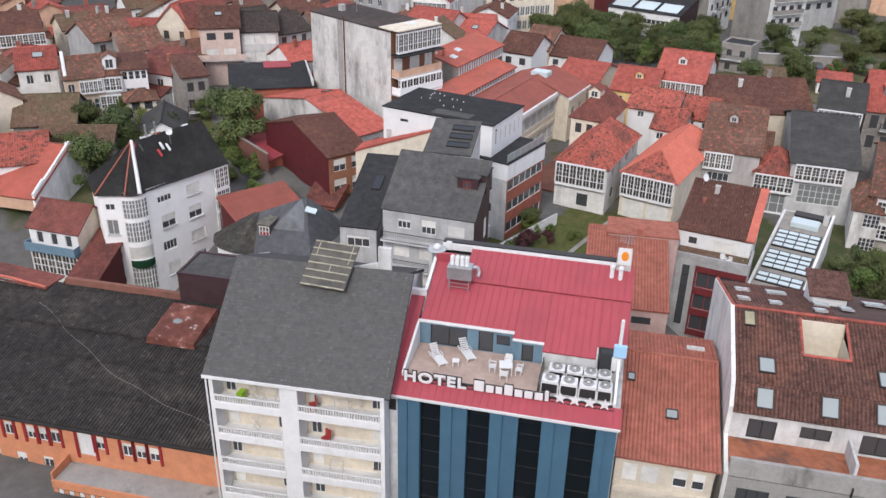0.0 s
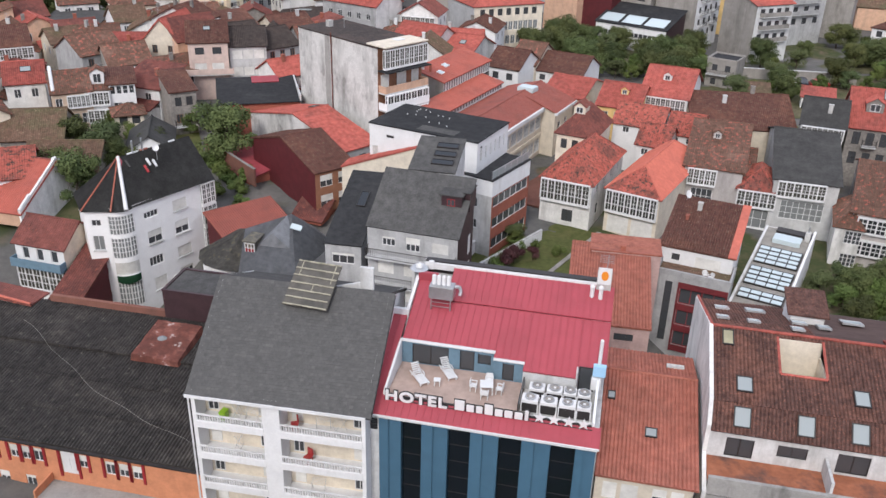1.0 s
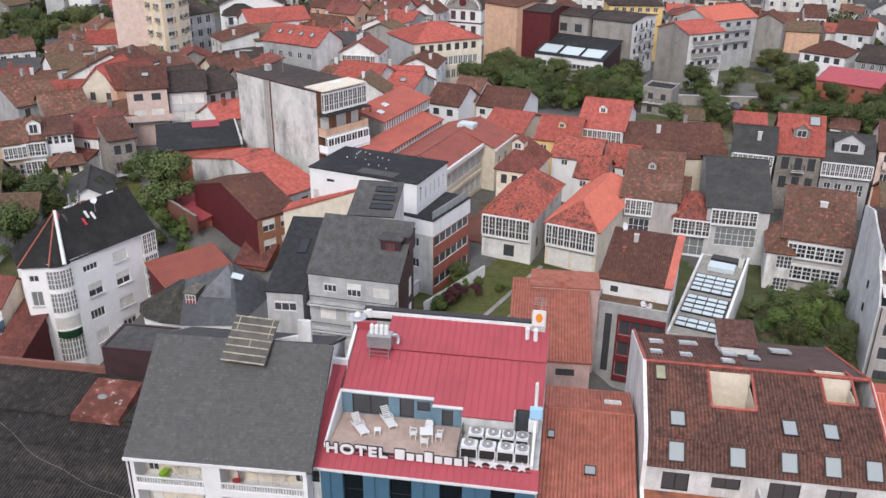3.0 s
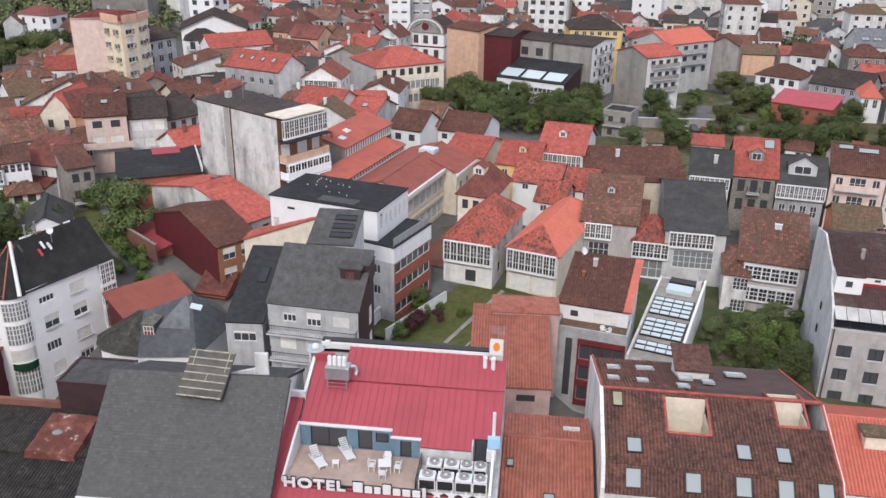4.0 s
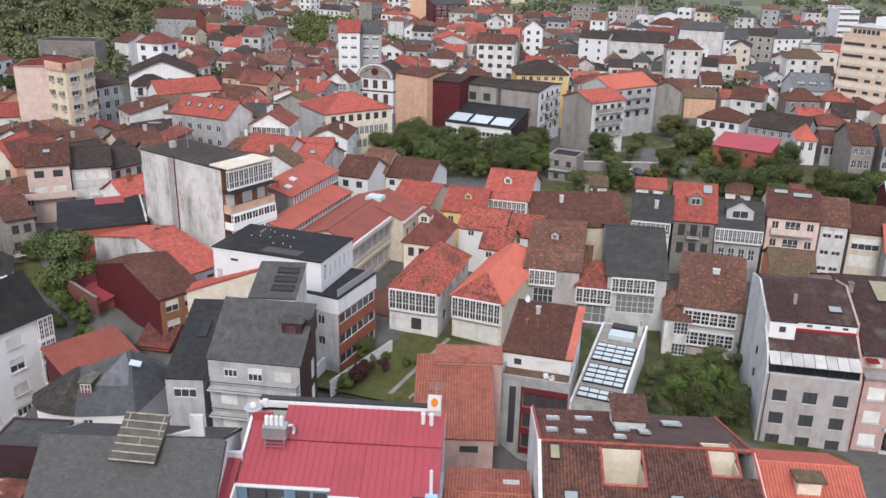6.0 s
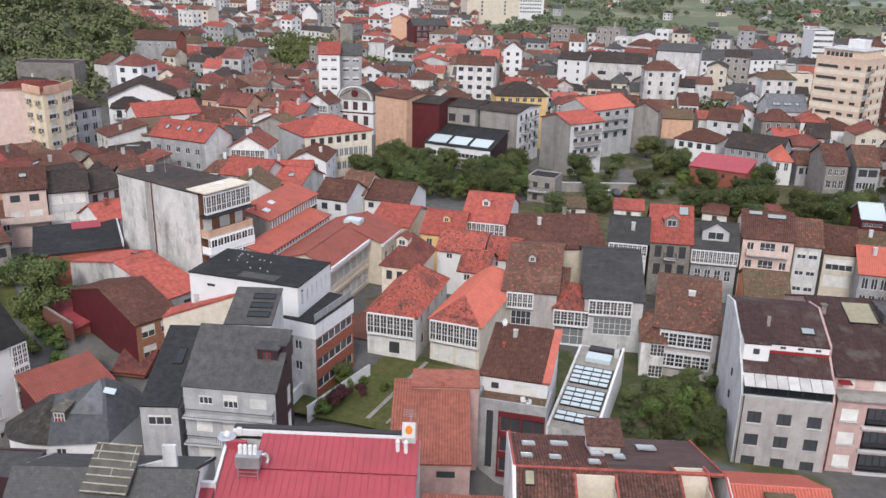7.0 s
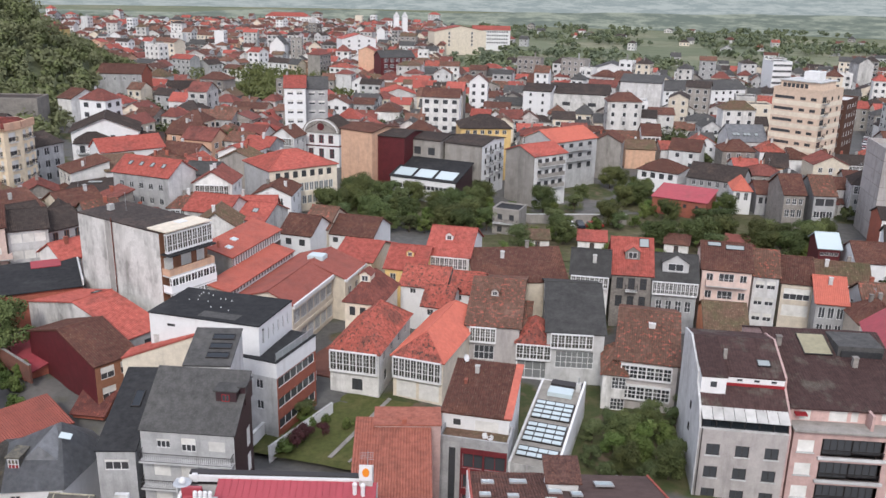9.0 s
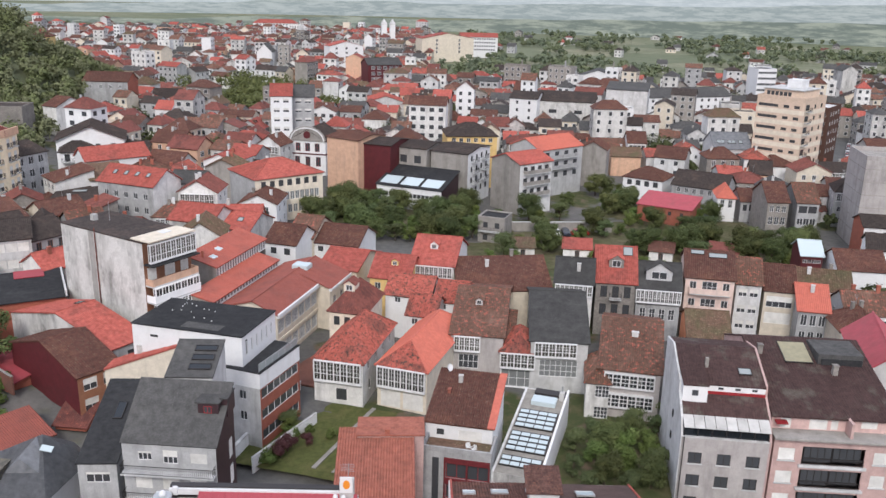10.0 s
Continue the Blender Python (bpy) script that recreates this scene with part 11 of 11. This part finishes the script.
def pick(rng, px, py, far):
    """Plan and looks of one more house, or None where the place is taken, green or out of the town."""
    w, d = rng.uniform(6.5, 10.5), rng.uniform(7, 10)
    if far:
        w, d = w * rng.choice((0.8, 0.95, 1.3)), d * 0.9
    r = math.hypot(w, d) / 2 * 0.7
    bearing = math.degrees(math.atan2(px - 5, py))
    if not (-31 if py < 210 else -25) < bearing < 44:
        return None
    if far and bearing > 12 and py > 470 + 60 * noise.noise(Vector((px, py, 0)) * 0.01) + 40 * (bearing > 28) and rng.random() < 0.97:
        return None
    if 12 < px < 128 and (134 if px > 22 else 148) < py < 232 or -58 < px < -30 and 168 < py < 200:
        return None
    if (py > 270 and ground_z(px, py) > 18) or in_belt(px, py, r):
        return None
    if any((px - a) ** 2 + (py - b) ** 2 < (r + c * 0.66) ** 2 for a, b, c in PLOTS) or any((px - a) ** 2 + (py - b) ** 2 < (c + r * 0.6) ** 2 for a, b, c in CLEAR):
        return None
    floors = rng.choice((2, 2, 2, 3, 3))
    if far and bearing > 12 and py > 470:
        floors = rng.choice((1, 1, 2))
    elif far and rng.random() < (0.2 if bearing > 12 and py < 480 else 0.07):
        floors = rng.choice((4, 5, 6))
    yaw = -26 + 34 * noise.noise(Vector((px, py, 7)) * 0.009) + rng.uniform(-4, 4) + (90 if rng.random() < 0.22 else 0)
    roof = rng.choice(("gable", "gable", "gable_y", "hip")) if floors < 5 else rng.choice(("gable", "flat", "hip"))
    wall, tiles = rng.choice(WALLS), rng.choice(ROOFS)
    if far and bearing > 12 and rng.random() < 0.6:
        wall, tiles = rng.choice((WHITE, CONCRETE, PALE, CONCRETE, TAUPE, CREAM, GREY)), rng.choice((SLATE, TILE_DARK, TILE_BROWN, SLATE, TILE_MOTTLED))
    return w, d, yaw, floors, roof, wall, tiles, bearing


BUSHES = []


def town_fill(seed, y0, y1, step):
    rng = random.Random(seed)
    y = y0
    while y < y1:
        x = -0.62 * y - 10
        while x < 0.98 * y + 10:
            px, py = x + rng.uniform(-0.3, 0.3) * step, y + rng.uniform(-0.3, 0.3) * step
            x += step
            got = pick(rng, px, py, False)
            if got and rng.random() < 0.1:
                BUSHES.append((px, py, rng.uniform(4, 7)))
                got = None
            if not got:
                continue
            w, d, yaw, floors, roof, wall, tiles, bearing = got
            n, m, top = max(2, int(w / 3.2)), max(2, int(d / 3.6)), min(floors, 3)
            ww = rng.choice((1.1, 1.4, 1.8))
            rows = [(1.6 + 2.9 * k, n, ww, rng.choice((1.4, 1.5, 1.8)), "plain") for k in range(top)]
            kind = rng.random()
            if kind < 0.25:
                rows[0] = (1.4, 1, w * 0.86, 2.1, "gallery", max(3, int(w / 1.1)), 2, 0, 1)
            elif kind < 0.45:
                rows += [(2.7 + 2.9 * k, 1, w * 0.6, 1, rng.choice(("balcony", "solid"))) for k in range(top)]
            side = [(1.6 + 2.9 * k, m, 1.0, 1.3, "plain") for k in range(top)] if rng.random() < 0.5 else []
            house(f"{TONES[wall.name]} house with a {WORDS[tiles.name]} roof in the town", px, py, w, d, yaw, ground_z(px, py) + floors * 2.9 + 0.6, roof=roof, rise=rng.uniform(1.8, 2.8), wall=wall,
                  tiles=tiles, pitch=0.4 if tiles is not SLATE else 0, sides={"front": rows, ("right" if bearing < 12 else "left"): side},
                  chimneys=[(rng.uniform(-0.6, 0.6), rng.uniform(-0.3, 0.3)) for _ in range(rng.choice((1, 1, 2)))], aerial=rng.random() < 0.4, annex=rng.choice((None, None, "left", "right", "front")), lights=((rng.uniform(-0.5, 0.5), -0.5, 0.9, 1.2),) if rng.random() < 0.3 and roof == "gable" else (), group="houses of the town")
        y += step


def by_island(m):
    """The same material, varied piece by piece of a joined mesh."""
    if m.name + "_pieces" in bpy.data.materials:
        return bpy.data.materials[m.name + "_pieces"]
    c = m.copy()
    c.name = m.name + "_pieces"
    nt = c.node_tree
    info = [n for n in nt.nodes if n.type == "OBJECT_INFO"]
    if info:
        geo = nt.nodes.new("ShaderNodeNewGeometry")
        for l in list(nt.links):
            if l.from_node == info[0]:
                nt.links.new(geo.outputs["Random Per Island"], l.to_socket)
    return c


def far_town(seed, y0, y1, step):
    """The uncounted far houses as one mesh: walls, roofs with eaves, window panes with frames, chimneys."""
    rng = random.Random(seed)
    plain = list({m.name: m for m in WALLS + ROOFS + [TAR, GLASS, PAINT]}.values())
    at = {m.name: k for k, m in enumerate(plain)}
    mats = [by_island(m) for m in plain]
    verts, faces, idx = [], [], []

    def poly(m, pts, mt):
        k = len(verts)
        verts.extend(tuple(m @ Vector(p)) for p in pts)
        faces.append(tuple(range(k, k + len(pts))))
        idx.append(at[mt.name])

    def block(m, x0, x1, a, b, z0, z1, mt):
        for q in (((x0, a, z0), (x1, a, z0), (x1, a, z1), (x0, a, z1)), ((x1, a, z0), (x1, b, z0), (x1, b, z1), (x1, a, z1)), ((x1, b, z0), (x0, b, z0), (x0, b, z1), (x1, b, z1)),
                  ((x0, b, z0), (x0, a, z0), (x0, a, z1), (x0, b, z1)), ((x0, a, z1), (x1, a, z1), (x1, b, z1), (x0, b, z1))):
            poly(m, q, mt)

    y = y0
    while y < y1:
        x = -0.5 * y
        while x < 0.98 * y:
            px, py = x + rng.uniform(-0.32, 0.32) * step, y + rng.uniform(-0.32, 0.32) * step
            x += step
            got = pick(rng, px, py, True)
            if got and rng.random() < 0.2:
                BUSHES.extend((px + rng.uniform(-4, 4), py + rng.uniform(-4, 4), rng.uniform(5, 9)) for _ in range(2))
                got = None
            if not got:
                continue
            w, d, yaw, floors, roof, wall, tiles, bearing = got
            m = pose(px, py, ground_z(px, py) - 0.5, 0, 0, yaw)
            hx, hy, h, R, o = w / 2, d / 2, floors * 2.9 + 1.1, rng.uniform(1.8, 3.0), 0.4
            block(m, -hx, hx, -hy, hy, 0, h, wall)
            e = h - R * o / hy + 0.08
            if roof == "gable":
                for s in (-1, 1):
                    poly(m, ((-hx - o, s * (hy + o), e), (hx + o, s * (hy + o), e), (hx + o, 0, h + R), (-hx - o, 0, h + R)), tiles)
                    poly(m, ((s * hx, -hy, h), (s * hx, hy, h), (s * hx, 0, h + R)), wall)
            elif roof == "gable_y":
                for s in (-1, 1):
                    poly(m, ((s * (hx + o), -hy - o, e), (s * (hx + o), hy + o, e), (0, hy + o, h + R), (0, -hy - o, h + R)), tiles)
                    poly(m, ((-hx, s * hy, h), (hx, s * hy, h), (0, s * hy, h + R)), wall)
            elif roof == "hip":
                q = min(hx, hy) * 0.95
                for s in (-1, 1):
                    poly(m, ((-hx - o, s * (hy + o), e), (hx + o, s * (hy + o), e), (hx - q, s * (hy - q), h + R), (-hx + q, s * (hy - q), h + R)), tiles)
                    poly(m, ((s * (hx + o), -hy - o, e), (s * (hx + o), hy + o, e), (s * (hx - q), hy - q, h + R), (s * (hx - q), -hy + q, h + R)), tiles)
            else:
                poly(m, ((-hx + 0.2, -hy + 0.2, h + 0.02), (hx - 0.2, -hy + 0.2, h + 0.02), (hx - 0.2, hy - 0.2, h + 0.02), (-hx + 0.2, hy - 0.2, h + 0.02)), TAR)
                for a, b, c, g in ((-hx, hx, -hy, -hy + 0.2), (-hx, hx, hy - 0.2, hy), (-hx, -hx + 0.2, -hy, hy), (hx - 0.2, hx, -hy, hy)):
                    block(m, a, b, c, g, h, h + 0.6, wall)
            cx = rng.uniform(-0.5, 0.5) * hx
            block(m, cx - 0.3, cx + 0.3, -0.25, 0.25, h, h + R + 0.55, rng.choice((STONE, TAUPE, GREY)))
            sides = [side_pose("front", w, d)]
            if rng.random() < 0.6:
                sides.append(side_pose("right" if bearing < 12 else "left", w, d))
            for k, sm in enumerate(sides):
                length = w if k == 0 else d
                n = max(2, int(length / 3.0))
                ww = rng.choice((0.5, 0.6, 0.8))
                for f in range(min(floors, 4)):
                    for i in range(n):
                        u, z = -length / 2 + length * (i + 0.5) / n, h - 1.7 - 2.9 * f
                        poly(m @ sm, ((u - ww - 0.12, -0.04, z - 0.8), (u + ww + 0.12, -0.04, z - 0.8), (u + ww + 0.12, -0.04, z + 0.8), (u - ww - 0.12, -0.04, z + 0.8)), PAINT)
                        poly(m @ sm, ((u - ww, -0.07, z - 0.68), (u + ww, -0.07, z - 0.68), (u + ww, -0.07, z + 0.68), (u - ww, -0.07, z + 0.68)), GLASS)
        y += step
    me = bpy.data.meshes.new("distant_houses")
    me.from_pydata(verts, [], faces)
    for mt in mats:
        me.materials.append(mt)
    me.polygons.foreach_set("material_index", idx)
    tagged(new("distant_houses", me), "distant houses and flats with red and grey roofs", "houses", kind="stuff")


def old_fill(seed, x0, x1, y0, y1, step):
    """Small crowded houses of the old quarter."""
    rng = random.Random(seed)
    y = y0
    while y < y1:
        x = x0
        while x < x1:
            px, py = x + rng.uniform(-0.3, 0.3) * step, y + rng.uniform(-0.3, 0.3) * step
            x += step
            w, d = rng.uniform(6, 9), rng.uniform(6.5, 9)
            r = math.hypot(w, d) / 2
            if any((px - a) ** 2 + (py - b) ** 2 < (0.62 * (r + c)) ** 2 for a, b, c in PLOTS) or any((px - a) ** 2 + (py - b) ** 2 < (c + r * 0.5) ** 2 for a, b, c in CLEAR) or in_belt(px, py, r):
                continue
            wall, tiles = rng.choice((WHITE_OLD, WHITE, STONE, PEACH, GREY, CREAM)), rng.choice((TILE_WORN, TILE_RUSSET, TILE_MOTTLED, TILE_MOSS, TILE_BROWN, TILE_RED, TILE_MOTTLED))
            house(f"{TONES[wall.name]} old-town house with a {WORDS[tiles.name]} roof", px, py, w, d, rng.choice((-20, 10, 25, 35, -60)) + rng.uniform(-6, 6), ground_z(px, py) + rng.choice((5.2, 6, 7.5)), roof=rng.choice(("gable", "gable", "gable_y", "hip", "mono")),
                  rise=rng.uniform(1.8, 2.6), wall=wall, tiles=tiles, sides={"front": [(1.5 + 2.7 * k, rng.choice((2, 3)), rng.choice((0.9, 1.2)), 1.4, "plain") for k in range(2)], "left": [(1.6, 2, 0.9, 1.3, "plain")]},
                  chimneys=((rng.uniform(-0.6, 0.6), rng.uniform(-0.3, 0.3)),), aerial=rng.random() < 0.4, annex=rng.choice((None, "left", "front", "right")), group="houses of the old quarter")
        y += step


old_fill(31, -130, -18, 112, 235, 8.2)
town_fill(21, 108, 262, 9.4)
far_town(22, 266, 520, 9.6)
far_town(23, 530, 1050, 12.5)
woods("garden trees standing between the roofs", 14, BUSHES, LEAF_DARK, 0.45, 45)


# ---- a street with parked cars between the far blocks ----
def street():
    ob = thing("street", 216, 272, 0, 0, "asphalt street between apartment blocks", "road", kind="structure")
    ob.matrix_world = pose(217, 271, ground_z(217, 271) + 0.12, 0, 0, -38)
    part("carriageway", boxes((-5, 5, -38, 40, -0.3, 0.0)), ASPHALT, ob)
    for s in (-1, 1):
        part("pavement", boxes((s * 6 - 1, s * 6 + 1, -38, 40, -0.3, 0.14)), CONCRETE, ob)
    return ob.matrix_world


def car(m, paint, tone):
    ob = thing("car", 0, 0, 0, 0, f"{tone} hatchback parked along the street", "car", "parked cars")
    ob.matrix_world = m
    part("body", soft_box(-0.85, 0.85, -2.1, 2.1, 0.3, 0.9, 0.12), paint, ob)
    bm = bmesh.new()
    lo = [bm.verts.new(p) for p in ((-0.8, -1.1, 0.88), (0.8, -1.1, 0.88), (0.8, 1.9, 0.88), (-0.8, 1.9, 0.88))]
    hi = [bm.verts.new(p) for p in ((-0.65, -0.4, 1.42), (0.65, -0.4, 1.42), (0.65, 1.5, 1.42), (-0.65, 1.5, 1.42))]
    for i in range(4):
        bm.faces.new((lo[i], lo[(i + 1) % 4], hi[(i + 1) % 4], hi[i]))
    part("windows", bm, GLASS, ob)
    part("roof", soft_box(-0.66, 0.66, -0.42, 1.52, 1.4, 1.47, 0.03), paint, ob)
    for sx in (-1, 1):
        for y in (-1.3, 1.3):
            bm = bmesh.new()
            rod(bm, (sx * 0.7, y, 0.31), (sx * 0.88, y, 0.31), 0.31, 12)
            part("wheel", bm, DARK, ob)


ROAD = street()
CAR_PAINTS = [(glass_mat("car_silver", (0.45, 0.46, 0.47), 0.3), "silver"), (glass_mat("car_dark", (0.03, 0.035, 0.05), 0.25), "dark"), (glass_mat("car_white", (0.75, 0.75, 0.75), 0.3), "white"), (glass_mat("car_red", (0.3, 0.02, 0.02), 0.3), "red")]
for k in range(22):
    car(ROAD @ pose((-3.9, 3.9)[k % 2], -34 + 5.9 * (k // 2) + (k % 3) * 0.4, 0.0, 0, 0, 180 * (k % 2)), *CAR_PAINTS[(k * 7 + k // 3) % 4])


for k, (x, y) in enumerate(((77.2, 183.2), (79.6, 183.0), (83.0, 182.6))):
    car(pose(x, y, ground_z(x, y) + 0.15, 0, 0, -8 + 90 * (k == 2)), *CAR_PAINTS[(2, 1, 3)[k]])


# ---- the rim of the valley: glowing backdrop bands, haze painted into their colours ----
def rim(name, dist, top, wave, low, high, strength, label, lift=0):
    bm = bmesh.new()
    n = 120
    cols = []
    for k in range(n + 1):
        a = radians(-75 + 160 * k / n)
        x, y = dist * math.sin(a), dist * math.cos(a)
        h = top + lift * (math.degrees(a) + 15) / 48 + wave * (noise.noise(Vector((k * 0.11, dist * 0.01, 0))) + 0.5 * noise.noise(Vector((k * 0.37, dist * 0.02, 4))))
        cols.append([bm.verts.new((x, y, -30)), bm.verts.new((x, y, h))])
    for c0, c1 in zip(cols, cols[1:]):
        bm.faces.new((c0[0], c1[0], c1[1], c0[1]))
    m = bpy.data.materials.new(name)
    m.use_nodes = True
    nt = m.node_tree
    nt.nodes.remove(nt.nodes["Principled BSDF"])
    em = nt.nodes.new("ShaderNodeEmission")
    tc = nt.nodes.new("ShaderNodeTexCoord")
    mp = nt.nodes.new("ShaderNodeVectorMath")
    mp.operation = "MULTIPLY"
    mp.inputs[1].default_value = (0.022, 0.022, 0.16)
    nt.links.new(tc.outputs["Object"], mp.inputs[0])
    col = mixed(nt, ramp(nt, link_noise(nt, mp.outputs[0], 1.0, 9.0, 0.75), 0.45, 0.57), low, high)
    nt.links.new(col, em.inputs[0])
    # the band glows by itself; low and high already hold the haze
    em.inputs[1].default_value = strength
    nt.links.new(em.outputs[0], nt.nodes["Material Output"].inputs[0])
    me = bpy.data.meshes.new("backdrop")
    bm.to_mesh(me)
    bm.free()
    me.materials.append(m)
    tagged(new("backdrop", me), label, "backdrop", kind="structure")


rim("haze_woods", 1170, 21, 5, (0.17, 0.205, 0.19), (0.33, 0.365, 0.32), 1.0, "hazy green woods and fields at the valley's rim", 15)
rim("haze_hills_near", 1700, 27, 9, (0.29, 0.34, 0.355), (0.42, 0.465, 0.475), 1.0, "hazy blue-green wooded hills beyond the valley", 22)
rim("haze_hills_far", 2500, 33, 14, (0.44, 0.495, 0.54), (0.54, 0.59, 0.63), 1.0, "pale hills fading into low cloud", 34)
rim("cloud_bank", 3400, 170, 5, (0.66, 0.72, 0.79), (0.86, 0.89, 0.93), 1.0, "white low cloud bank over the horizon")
